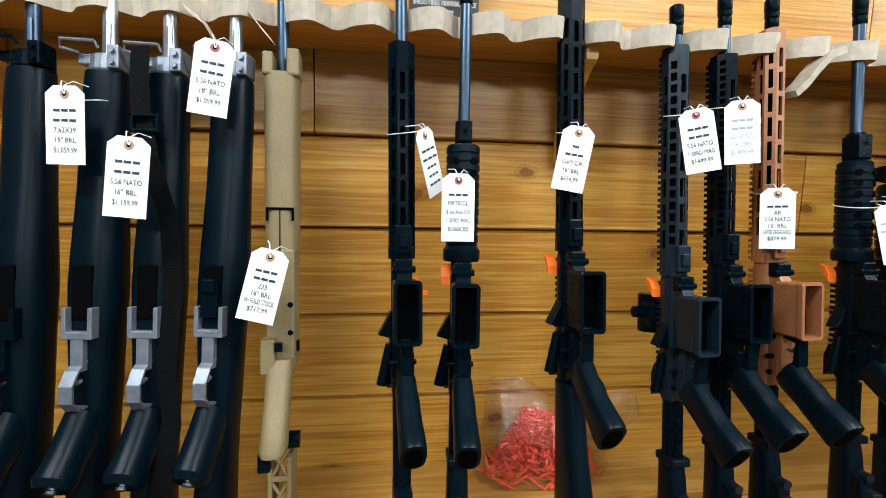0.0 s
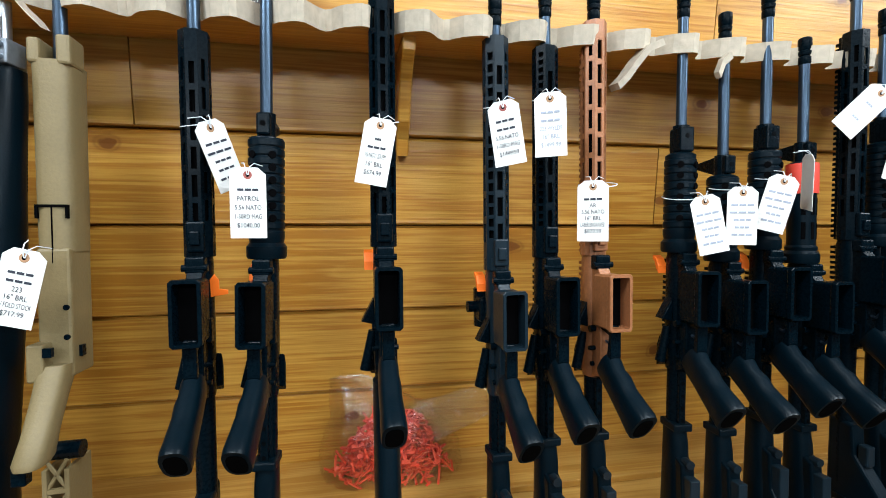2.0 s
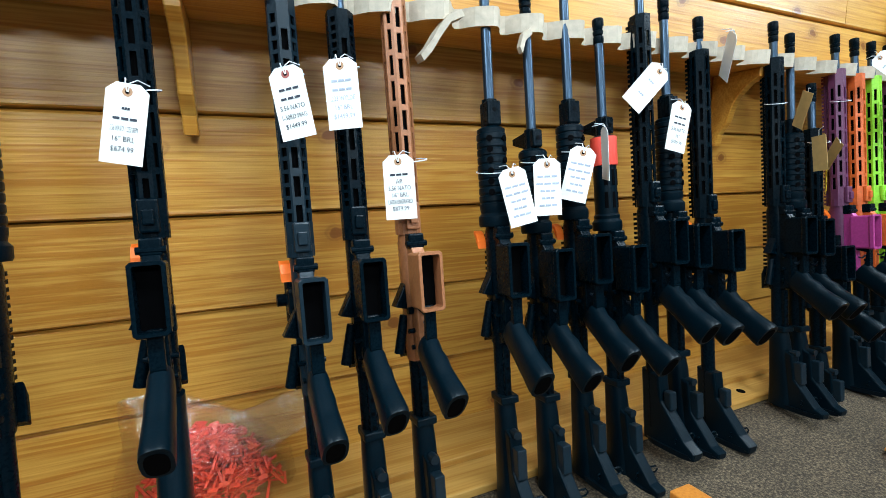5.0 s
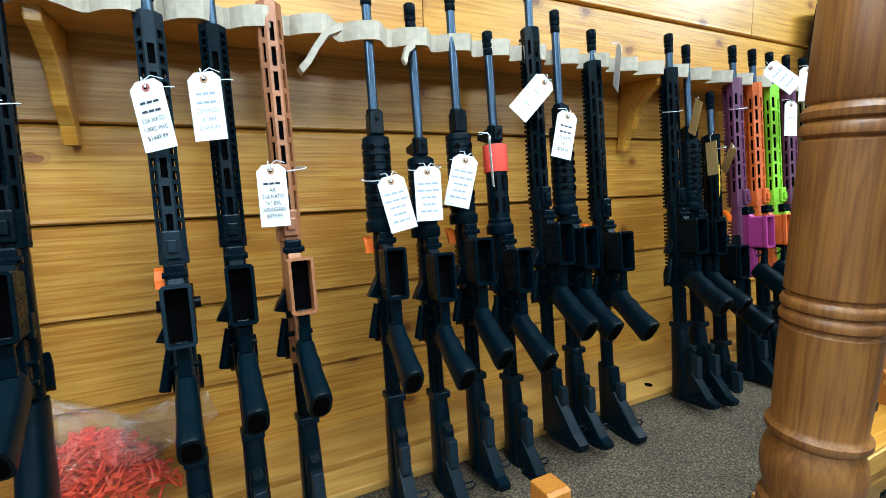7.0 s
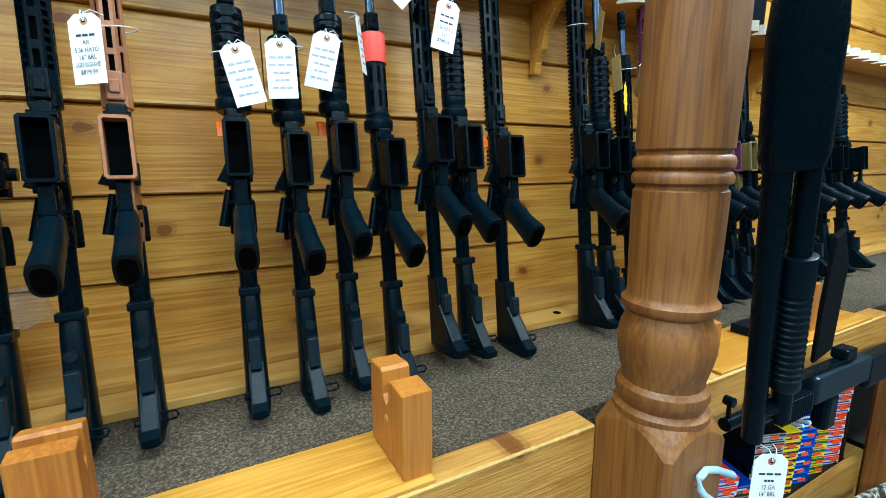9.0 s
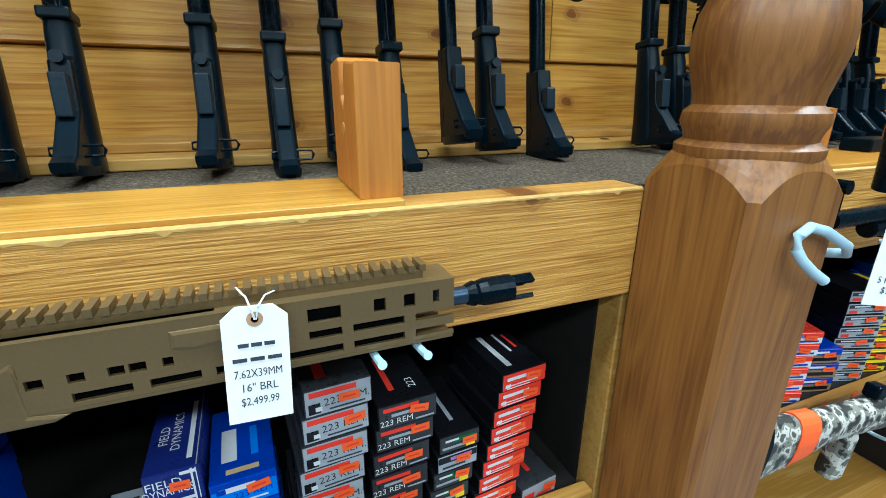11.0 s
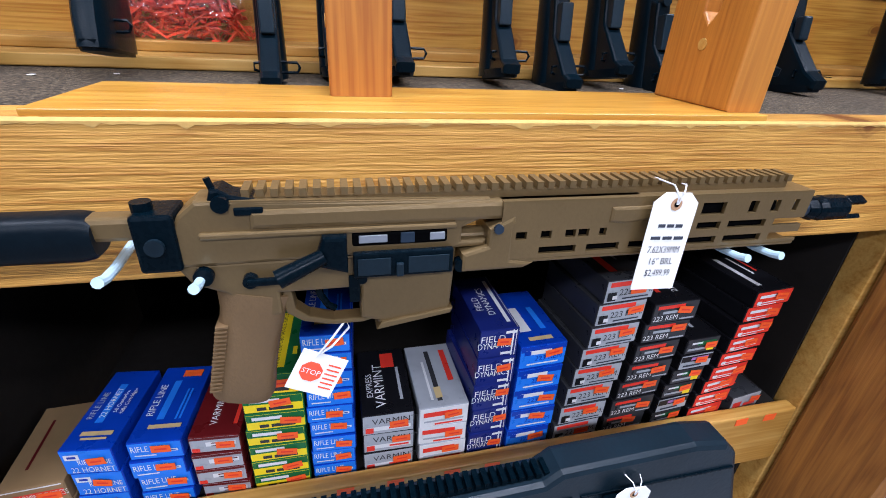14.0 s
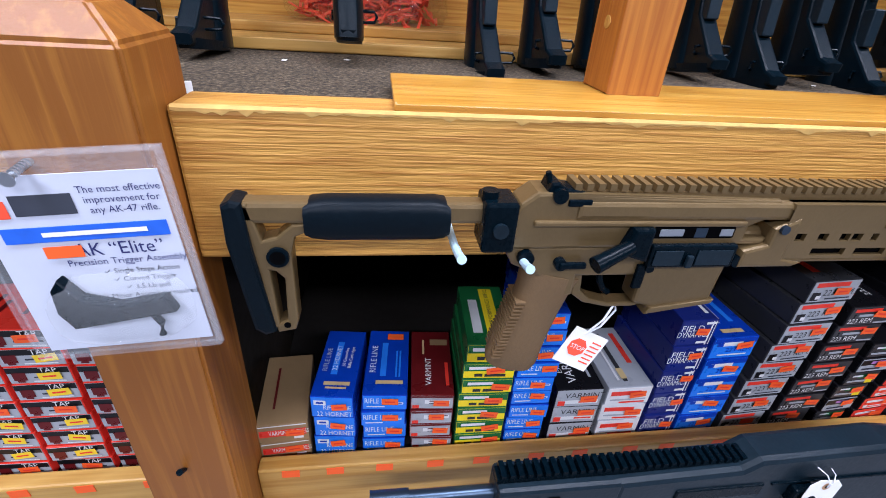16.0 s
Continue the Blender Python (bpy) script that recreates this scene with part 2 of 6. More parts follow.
def root(name, m, label, category, group=""):
    ob = new(name)
    ob.empty_display_size = 0.02
    ob.matrix_basis = m
    return tagged(ob, label, category, group)


def add_box(bm, x0, x1, y0, y1, z0, z1, bevel=0.0, m=None):
    r = bmesh.ops.create_cube(bm, size=1)
    vs = r["verts"]
    for v in vs:
        v.co = Vector(((v.co.x + 0.5) * (x1 - x0) + x0, (v.co.y + 0.5) * (y1 - y0) + y0, (v.co.z + 0.5) * (z1 - z0) + z0))
    if bevel:
        es = list({e for v in vs for e in v.link_edges})
        r2 = bmesh.ops.bevel(bm, geom=es, offset=bevel, segments=2, affect="EDGES", profile=0.5)
        vs = list({v for f in r2["faces"] for v in f.verts} | {v for v in vs if v.is_valid})
    if m is not None:
        bmesh.ops.transform(bm, matrix=m, verts=vs)
    return bm


def box(x0, x1, y0, y1, z0, z1, bevel=0.0, m=None):
    return add_box(bmesh.new(), x0, x1, y0, y1, z0, z1, bevel, m)


def add_cyl(bm, a, b, r1, r2=None, seg=16):
    a, b = Vector(a), Vector(b)
    d = b - a
    m = Matrix.Translation((a + b) / 2) @ d.to_track_quat("Z", "Y").to_matrix().to_4x4()
    bmesh.ops.create_cone(bm, cap_ends=True, segments=seg, radius1=r1, radius2=r1 if r2 is None else r2, depth=d.length, matrix=m)
    return bm


def cyl(a, b, r1, r2=None, seg=16):
    return add_cyl(bmesh.new(), a, b, r1, r2, seg)


def add_plate(bm, pts, lo, hi, plane="xz", bevel=0.0):
    """A flat outline given in a plane, drawn out from lo to hi along the third axis."""
    def at(u, v, w):
        return (u, w, v) if plane == "xz" else (w, u, v) if plane == "yz" else (u, v, w)
    vs = [bm.verts.new(at(u, v, lo)) for u, v in pts]
    f = bm.faces.new(vs)
    r = bmesh.ops.extrude_face_region(bm, geom=[f])
    up = [g for g in r["geom"] if isinstance(g, bmesh.types.BMVert)]
    k = {"xz": 1, "yz": 0, "xy": 2}[plane]
    for v in up:
        v.co[k] = hi
    if bevel:
        rim = [e for e in {e for v in vs + up for e in v.link_edges} if abs(e.verts[0].co[k] - e.verts[1].co[k]) < 1e-6]
        bmesh.ops.bevel(bm, geom=rim, offset=bevel, segments=2, affect="EDGES", profile=0.5)
    return bm


def plate(pts, lo, hi, plane="xz", bevel=0.0):
    return add_plate(bmesh.new(), pts, lo, hi, plane, bevel)


def add_lathe(bm, profile, seg=32, centre=(0, 0)):
    """Turned round z: profile of (radius, z)."""
    rings = []
    for r, z in profile:
        rings.append([bm.verts.new((centre[0] + r * math.cos(2 * math.pi * i / seg), centre[1] + r * math.sin(2 * math.pi * i / seg), z)) for i in range(seg)])
    for a, b in zip(rings, rings[1:]):
        for i in range(seg):
            bm.faces.new((a[i], a[(i + 1) % seg], b[(i + 1) % seg], b[i]))
    bm.faces.new(rings[0][::-1])
    bm.faces.new(rings[-1])
    return bm


def lathe(profile, seg=32, centre=(0, 0)):
    return add_lathe(bmesh.new(), profile, seg, centre)


def add_tube(bm, pts, r, seg=8, closed=False):
    pts = [Vector(p) for p in pts]
    rings = []
    n = len(pts)
    for i, p in enumerate(pts):
        t = (pts[min(i + 1, n - 1)] - pts[max(i - 1, 0)]).normalized()
        q = t.to_track_quat("Z", "Y")
        rr = r[i] if isinstance(r, (list, tuple)) else r
        rings.append([bm.verts.new(p + q @ Vector((rr * math.cos(2 * math.pi * k / seg), rr * math.sin(2 * math.pi * k / seg), 0))) for k in range(seg)])
    for a, b in zip(rings, rings[1:]):
        for i in range(seg):
            bm.faces.new((a[i], a[(i + 1) % seg], b[(i + 1) % seg], b[i]))
    bm.faces.new(rings[0][::-1])
    bm.faces.new(rings[-1])
    return bm


def tube(pts, r, seg=8):
    return add_tube(bmesh.new(), pts, r, seg)


def loft(sections):
    """Sections of equal length, each a ring of points."""
    bm = bmesh.new()
    rings = [[bm.verts.new(p) for p in s] for s in sections]
    n = len(rings[0])
    for a, b in zip(rings, rings[1:]):
        for i in range(n):
            bm.faces.new((a[i], a[(i + 1) % n], b[(i + 1) % n], b[i]))
    bm.faces.new(rings[0][::-1])
    bm.faces.new(rings[-1])
    return bm


def ellipse(c, u, v, n=14, p=2.0):
    """A rounded ring round c with the half axes u and v; p above 2 makes it boxier."""
    c, u, v = Vector(c), Vector(u), Vector(v)
    out = []
    for i in range(n):
        a = 2 * math.pi * i / n
        ca, sa = math.cos(a), math.sin(a)
        out.append(c + u * math.copysign(abs(ca) ** (2 / p), ca) + v * math.copysign(abs(sa) ** (2 / p), sa))
    return out


def add_panel(bm, m, us, vs, hole, depth):
    """A sheet in the plane of m, cut along us and vs; cells for which hole(i, j) holds stay open, with walls of that depth."""
    grid = {}

    def vert(i, j, w):
        k = (i, j, w)
        if k not in grid:
            grid[k] = bm.verts.new(m @ Vector((us[i], vs[j], -depth * w)))
        return grid[k]
    nu, nv = len(us) - 1, len(vs) - 1
    for i in range(nu):
        for j in range(nv):
            if hole(i, j):
                continue
            bm.faces.new((vert(i, j, 0), vert(i + 1, j, 0), vert(i + 1, j + 1, 0), vert(i, j + 1, 0)))
            for (di, dj), (a, b) in (((-1, 0), ((i, j), (i, j + 1))), ((1, 0), ((i + 1, j), (i + 1, j + 1))), ((0, -1), ((i, j), (i + 1, j))), ((0, 1), ((i, j + 1), (i + 1, j + 1)))):
                ii, jj = i + di, j + dj
                if 0 <= ii < nu and 0 <= jj < nv and hole(ii, jj):
                    bm.faces.new((vert(*a, 0), vert(*b, 0), vert(*b, 1), vert(*a, 1)))
    return bm


TEXTS = {}


def text_mesh(s, size, key):
    """The built-in font as a mesh, centred, lying in the plane z = 0."""
    if (s, size, key) not in TEXTS:
        c = bpy.data.curves.new("text", "FONT")
        c.body, c.size, c.align_x, c.align_y = s, size, "CENTER", "CENTER"
        c.resolution_u = 2
        ob = bpy.data.objects.new("text", c)
        scene.collection.objects.link(ob)
        bpy.context.view_layer.update()
        TEXTS[(s, size, key)] = bpy.data.meshes.new_from_object(ob.evaluated_get(bpy.context.evaluated_depsgraph_get()))
        bpy.data.objects.remove(ob)
    return TEXTS[(s, size, key)]


def lettering(s, size, material, parent, m, name="printed_line", squeeze=1.0):
    me = text_mesh(s, size, material.name)
    if not me.materials:
        me.materials.append(material)
    ob = new(name, me)
    ob.parent = parent
    ob.matrix_basis = m @ Matrix.Diagonal((squeeze, 1, 1, 1))
    return ob


def bar(parent, m, w, h, material, name="printed_bar"):
    bm = bmesh.new()
    bm.faces.new([bm.verts.new(m @ Vector(p)) for p in ((-w / 2, -h / 2, 0), (w / 2, -h / 2, 0), (w / 2, h / 2, 0), (-w / 2, h / 2, 0))])
    return part(name, bm, material, parent)

# ---- the room ----
WALL, DECK, RAIL = 0.61, 1.02, 1.885
X0, X1 = -1.6, 4.2


def structure(name, bm, material, label="", smooth=False):
    ob = part(name, bm, material, smooth=smooth)
    return tagged(ob, label, kind="structure")


structure("floor", box(-3, 5.5, -4.2, 0.9, -0.1, 0), FLOORM, "grey vinyl shop floor")
structure("ceiling", box(-3, 5.5, -4.2, 0.9, 2.85, 2.95), PLASTER, "grey painted shop ceiling")
structure("wall_front", box(-3, 5.5, -4.3, -4.2, 0, 2.85), PLASTER, "painted wall of the shop behind the aisle")
structure("wall_west", box(-3.1, -3, -4.2, 0.9, 0, 2.85), PLASTER, "painted end wall of the shop")
structure("wall_east", box(5.5, 5.6, -4.2, 0.9, 0, 2.85), PLASTER, "painted end wall of the shop")
wall_back = structure("wall_back", box(-3, 5.5, WALL + 0.02, 0.9, 0, 2.85), DARKBACK, "display wall clad in honey pine planks")


def lamp_housing(x, y):
    r = root("ceiling_lamp", pose(x, y, 2.85), "white fluorescent ceiling lamp housing", "lamp", "ceiling lamps")
    part("housing", box(-0.64, 0.64, -0.18, 0.18, -0.08, 0, 0.01), PLASTER, r)


for lx in (-0.7, 1.1, 2.9):
    for ly in (-0.33, -2.3):
        lamp_housing(lx, ly)

# scalloped barrel rail on the wall
NOTCH = 0.094


def scallop(x):
    d = (x - 0.03) / NOTCH
    k = 0.5 + 0.5 * math.cos(2 * math.pi * d)
    return 0.455 + 0.040 * k ** 2.2 - 0.004 * math.sin(4 * math.pi * d + 0.6)


bm = bmesh.new()
n = 620
front = [(X0 + (X1 - X0) * i / n, scallop(X0 + (X1 - X0) * i / n)) for i in range(n + 1)]
lo = [bm.verts.new((x, y, RAIL - 0.016)) for x, y in front]
hi = [bm.verts.new((x, y, RAIL + 0.016)) for x, y in front]
lob = [bm.verts.new((x, WALL - 0.002, RAIL - 0.016)) for x, y in front]
hib = [bm.verts.new((x, WALL - 0.002, RAIL + 0.016)) for x, y in front]
for a in range(n):
    bm.faces.new((lo[a], lo[a + 1], hi[a + 1], hi[a]))
    bm.faces.new((hi[a], hi[a + 1], hib[a + 1], hib[a]))
    bm.faces.new((lo[a + 1], lo[a], lob[a], lob[a + 1]))
    bm.faces.new((hib[a], hib[a + 1], lob[a + 1], lob[a]))
bm.faces.new((lo[0], hi[0], hib[0], lob[0]))
bm.faces.new((lo[-1], lob[-1], hib[-1], hi[-1]))
me_rail = part("barrel_rail", bm, PINE_TOP)
me_rail.data.materials.append(RAWEDGE)
for poly in me_rail.data.polygons:
    if abs(poly.normal.z) < 0.5 and poly.center.y < 0.53:
        poly.material_index = 1
tagged(me_rail, "long scalloped pine rail with pale raw front edge, holding the barrels", "gun rack rail")


def bracket(x):
    r = root("shelf_bracket", pose(x, WALL - 0.002, RAIL - 0.016), "curved pine bracket under the scalloped rail", "bracket", "rail brackets")
    pts = [(0, 0), (-0.125, 0), (-0.125, -0.02), (-0.10, -0.035), (-0.075, -0.06), (-0.06, -0.09), (-0.05, -0.125), (-0.03, -0.155), (-0.024, -0.185), (0, -0.185)]
    part("board", plate(pts, -0.011, 0.011, "yz", 0.003), PINE_TOP, r)


for bx in (-0.62, 0.345, 1.62, 2.7):
    bracket(bx)

# deck, shims and front beams
structure("deck", box(X0, X1, 0.055, WALL, 0.985, DECK), CARPET, "display deck covered with brown flecked carpet")
structure("base_strip", box(X0, X1, 0.392, WALL - 0.004, DECK + 0.001, DECK + 0.018, 0.002), SHIMW, "unvarnished pine board along the foot of the wall")
structure("base_strip_upper", box(X0, X1, 0.468, WALL - 0.004, DECK + 0.0185, DECK + 0.034, 0.002), SHIMW, "narrower pine board on the board at the wall's foot")
bm = cyl((1.588, 0.43, DECK + 0.0182), (1.588, 0.43, DECK + 0.0190), 0.011)
tagged(part("cable_hole", bm, DARKIN), "dark drilled hole in the pine strip", "hole", kind="structure")

BAYS = ((-0.95, 0.094), (0.187, 1.277), (1.408, 2.42), (2.56, 3.6))
for i, (a, b) in enumerate(BAYS):
    beam = part("front_beam", box(a, b, 0.0, 0.052, 0.897, 1.03, 0.003), BEAMW)
    tagged(beam, "rough sawn pine beam along the deck's front edge", "beam", "front beams")
    lip = part("shelf_lip", box(a, b, 0.012, 0.034, 0.455, 0.572, 0.003), SHIMW)
    tagged(lip, "pine lip board on the front of the ammunition shelf", "board", "shelf lips")
    # shadow under the beam is put into the shelf's colour
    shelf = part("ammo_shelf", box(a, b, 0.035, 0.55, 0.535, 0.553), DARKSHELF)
    tagged(shelf, "shelf board for ammunition boxes, coloured dark for the shade on it", "shelf", "ammunition shelves")
    low = part("lower_shelf", box(a, b, 0.0, 0.55, 0.10, 0.125), SHIMW)
    tagged(low, "plain pine bottom shelf close to the floor", "shelf", "bottom shelves")


def worn_edge(parent, a, b, y, z, seed):
    """The pale rubbed arris of a beam: two ragged strips, one on the face and one on the top."""
    rnd = random.Random(seed)
    bm = bmesh.new()
    steps = int((b - a) / 0.006)
    rows = []
    for i in range(steps + 1):
        x = a + (b - a) * i / steps
        w = 0.0006 + 0.0016 * noise.noise((x * 14, seed, 0)) + 0.0016 * rnd.random()
        if rnd.random() < 0.04:
            w += 0.003
        w = max(w, 0.0002)
        rows.append([bm.verts.new(p) for p in ((x, y - 0.0007, z - 0.002 - w), (x, y - 0.0007, z - 0.0015), (x, y + 0.0018, z + 0.0007), (x, y + 0.002 + w * 0.9, z + 0.0007))])
    for p, q in zip(rows, rows[1:]):
        for k in range(3):
            bm.faces.new((p[k], p[k + 1], q[k + 1], q[k]))
    part("worn_edge", bm, WORN, parent, "pale rubbed edge of bare wood")


for i, ob in enumerate([o for o in scene.objects if o.name.startswith("front_beam")]):
    worn_edge(ob, BAYS[i][0] + 0.003, BAYS[i][1] - 0.003, 0.0, 1.03, i)
# dividers take the same shadow-dark colour as the shelf
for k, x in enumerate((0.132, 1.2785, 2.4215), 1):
    structure("bay_divider_%d" % k, box(x, x + 0.016, 0.0535, 0.55, 0.126, 0.896, 0.001), DARKSHELF, "board between two bays of the cabinet, coloured dark for shade")
tagged(part("divider_edge", box(1.2785, 1.2945, 0.0125, 0.053, 0.126, 0.896, 0.002), SHIMW), "pale pine edge board beside the turned post", "board")
# the cabinet's inner shade is put into this backing's colour
structure("cabinet_back", box(X0, X1, 0.551, WALL, 0, 0.984), DARKBACK, "backing of the lower display, with its deep shade put in the colour")


def post(x, yc, label):
    r = root("display_post", pose(x, yc, 0), label, "post", "turned posts")
    h = 0.068
    bm = bmesh.new()
    # square block whose faces end in arches under the turning
    seg = 48
    rings = []
    for z, k, drop in ((0.0, 0, 0), (0.98, 0, 0), (1.062, 0, 1), (1.068, 0.45, 0.45), (1.074, 0.97, 0)):
        ring = []
        for i in range(seg):
            a = 2 * math.pi * (i + 0.5) / seg
            c, s = math.cos(a), math.sin(a)
            sq = h / max(abs(c), abs(s))
            rad = sq * (1 - k) + 0.0655 * k
            ring.append(bm.verts.new((rad * c, rad * s, z - 0.034 * drop * min(1, (sq / h - 1) / 0.41) ** 1.3)))
        rings.append(ring)
    for a, b in zip(rings, rings[1:]):
        for i in range(seg):
            bm.faces.new((a[i], a[(i + 1) % seg], b[(i + 1) % seg], b[i]))
    bm.faces.new(rings[-1])
    bm.faces.new(rings[0][::-1])
    part("square_base", bm, POSTW, r)
    prof = [(0.066, 1.066), (0.068, 1.074), (0.068, 1.080), (0.060, 1.086), (0.062, 1.094), (0.066, 1.103), (0.0645, 1.113), (0.057, 1.120),
            (0.0575, 1.127), (0.062, 1.145), (0.0665, 1.165), (0.0675, 1.185), (0.064, 1.205), (0.058, 1.219), (0.0565, 1.225), (0.062, 1.229), (0.066, 1.235), (0.066, 1.243), (0.061, 1.248),
            (0.0585, 1.254), (0.0600, 1.30), (0.0610, 1.36), (0.0612, 1.400), (0.0575, 1.404), (0.0575, 1.407), (0.0635, 1.411), (0.0645, 1.419), (0.0615, 1.425), (0.0580, 1.428), (0.0635, 1.432), (0.0645, 1.440), (0.062, 1.446), (0.0575, 1.449), (0.0575, 1.452), (0.0615, 1.456),
            (0.0620, 1.52), (0.0625, 1.60), (0.0625, 1.668), (0.0585, 1.672), (0.0645, 1.677), (0.0655, 1.686), (0.0625, 1.692), (0.0590, 1.695), (0.0645, 1.699), (0.0655, 1.708), (0.062, 1.714), (0.058, 1.718), (0.062, 1.724),
            (0.062, 1.80), (0.060, 1.92), (0.052, 1.935), (0.050, 2.0), (0.060, 2.02)]
    part("turned_shaft", lathe(prof, 40), POSTW, r, smooth=True)
    part("top_block", box(-h, h, -h, h, 2.02, 2.849, 0.004), POSTW, r)
    return r


def stub_post(x, yc, label):
    """A square post cut off above the deck, with a broad chamfer round its top."""
    r = root("stub_post", pose(x, yc, 0), label, "post", "stub posts")
    h = 0.0455
    bm = bmesh.new()
    rings = [[bm.verts.new((sx * q, sy * q, z)) for sx, sy in ((-1, -1), (1, -1), (1, 1), (-1, 1))] for q, z in ((h, 0), (h, 1.075), (h * 0.5, 1.098))]
    for a, b in zip(rings, rings[1:]):
        for i in range(4):
            bm.faces.new((a[i], a[(i + 1) % 4], b[(i + 1) % 4], b[i]))
    bm.faces.new(rings[-1])
    bm.faces.new(rings[0][::-1])
    bmesh.ops.bevel(bm, geom=bm.edges[:], offset=0.003, segments=2, affect="EDGES")
    part("shaft", bm, STUBW, r)


post_a = stub_post(0.1405, 0.005, "square pine post with chamfered top and a hung package")
post_b = post(1.346, -0.058, "turned red-brown wooden post at the deck's front edge, with a hook")
post_c = post(2.49, -0.058, "turned red-brown wooden post at the deck's front edge")
post_d = post(-1.02, -0.058, "turned red-brown wooden post at the deck's front edge")


def cradle_block(x, y0, y1, thick, top, group="rifle cradles"):
    r = root("cradle_block", pose(x, 0, 1.0367), "upright orange-brown wooden cradle block with a notched top", "cradle", group)
    h = top - 1.0367
    w = y1 - y0
    pts = [(y0, 0), (y1, 0), (y1, h * 0.97), (y0 + w * 0.66, h), (y0 + w * 0.60, h - 0.004), (y0 + w * 0.585, h - 0.035), (y0 + w * 0.5, h - 0.046), (y0 + w * 0.43, h - 0.035), (y0 + w * 0.41, h - 0.012), (y0 + w * 0.36, h - 0.005), (y0, h - 0.008)]
    part("block", plate(pts, 0, thick, "yz", 0.0025), BLOCKW, r)
    part("finger_groove", cyl((-0.0008, y0 + w * 0.5, h - 0.066), (0.003, y0 + w * 0.5, h - 0.066), 0.006), SHIMW, r, "pale drilled dimple")


for a, b, blocks in ((0.356, 0.992, ((0.566, 0.075, 0.135, 0.058, 1.165), (0.953, 0.016, 0.133, 0.042, 1.162))), (1.62, 2.3, ((2.02, 0.03, 0.14, 0.035, 1.162), (1.66, 0.05, 0.12, 0.03, 1.12))), (-0.8, -0.1, ())):
    bd = part("cradle_board", box(a, b, 0.003, 0.145, 1.0303, 1.0365, 0.001), PINE_TOP)
    tagged(bd, "flat varnished pine board on the deck behind the beam", "board", "cradle boards")
    for bx, y0, y1, th, top in blocks:
        cradle_block(bx, y0, y1, th, top)


def splint(pts, w, label):
    """A splintered piece of the rail's lower ply."""
    bm = bmesh.new()
    prev = None
    for p in pts:
        q = [bm.verts.new((p[0], p[1] - w / 2, p[2])), bm.verts.new((p[0], p[1] + w / 2, p[2])), bm.verts.new((p[0] + 0.006, p[1] + w / 2, p[2] - 0.010)), bm.verts.new((p[0] + 0.006, p[1] - w / 2, p[2] - 0.010))]
        if prev:
            for i in range(4):
                bm.faces.new((prev[i], prev[(i + 1) % 4], q[(i + 1) % 4], q[i]))
        else:
            bm.faces.new(q[::-1])
        prev = q
    bm.faces.new(prev)
    tagged(part("rail_splint", bm, RAWEDGE), label, "splint", "rail splints")


splint([(0.765, 0.455, 1.884), (0.742, 0.458, 1.874), (0.725, 0.462, 1.850), (0.712, 0.466, 1.828), (0.698, 0.470, 1.812)], 0.03, "pale broken splint hanging under the rail")
splint([(0.905, 0.455, 1.874), (0.892, 0.456, 1.862), (0.886, 0.456, 1.840)], 0.012, "small pale splint hanging under the rail")
splint([(-0.27, 0.455, 1.876), (-0.25, 0.457, 1.862), (-0.235, 0.459, 1.835)], 0.025, "pale broken splint hanging under the rail")
splint([(-0.185, 0.455, 1.876), (-0.175, 0.457, 1.862), (-0.160, 0.459, 1.845)], 0.02, "small pale splint hanging under the rail")

# ---- tags ----


def tag(m, lines, ring=None, group="price tags", ink=None, h=0.098, w=0.048, label="white card price tag with printed lines, hung by string"):
    """A card tag: lines is a list of text, or of numbers for bars of that share of the width."""
    r = root("price_tag", m, label, "price tag", group)
    bm = bmesh.new()
    c = w * 0.22
    cols = [(-w / 2, -h), (w / 2, -h), (w / 2, -c * 0.9), (w / 2 - c, 0), (-w / 2 + c, 0), (-w / 2, -c * 0.9)]
    add_plate(bm, [(u, v) for u, v in cols], -0.0004, 0.0004, "xz")
    card = part("card", bm, PAPER, r)
    hole = Matrix.Translation((0, -0.0009, -0.0105)) @ Matrix.Rotation(radians(90), 4, "X")
    bm = bmesh.new()
    bmesh.ops.create_circle(bm, cap_ends=True, segments=18, radius=0.0058, matrix=hole)
    part("reinforcement_ring", bm, ring or KRAFTRING, card)
    bm = bmesh.new()
    bmesh.ops.create_circle(bm, cap_ends=True, segments=12, radius=0.0026, matrix=Matrix.Translation((0, -0.0005, 0)) @ hole)
    part("eyelet", bm, DARKIN, card)
    part("string_loop", tube([(0, -0.0015, -0.0105), (-0.002, -0.0035, -0.002), (-0.005, 0.002, 0.006), (-0.012, 0.020, 0.008)], 0.0008, 6), STRING, r)
    part("string_tail", tube([(0.001, -0.0015, -0.0105), (0.003, -0.0030, 0.000), (0.008, 0.003, 0.006), (0.016, 0.018, 0.004)], 0.0007, 6), STRING, r)
    k = len(lines)
    for i, s in enumerate(lines):
        z = -0.027 - (h - 0.036) * (i + 0.3) / max(k, 1)
        mm = Matrix.Translation((0, -0.0011, z)) @ Matrix.Rotation(radians(90), 4, "X")
        if isinstance(s, str):
            wide = 0.52 * 0.0095 * len(s)
            lettering(s, 0.0095, ink or INK, card, mm, squeeze=min(1.0, (w - 0.008) / max(wide, 0.001)) * 0.85)
        else:
            for q in range(3):
                bar(card, Matrix.Translation((0, 0, 0)) @ mm @ Matrix.Translation(((q - 1) * s * w * 0.33, 0, 0)), s * w * 0.27, 0.0032, ink or INK)
    return r


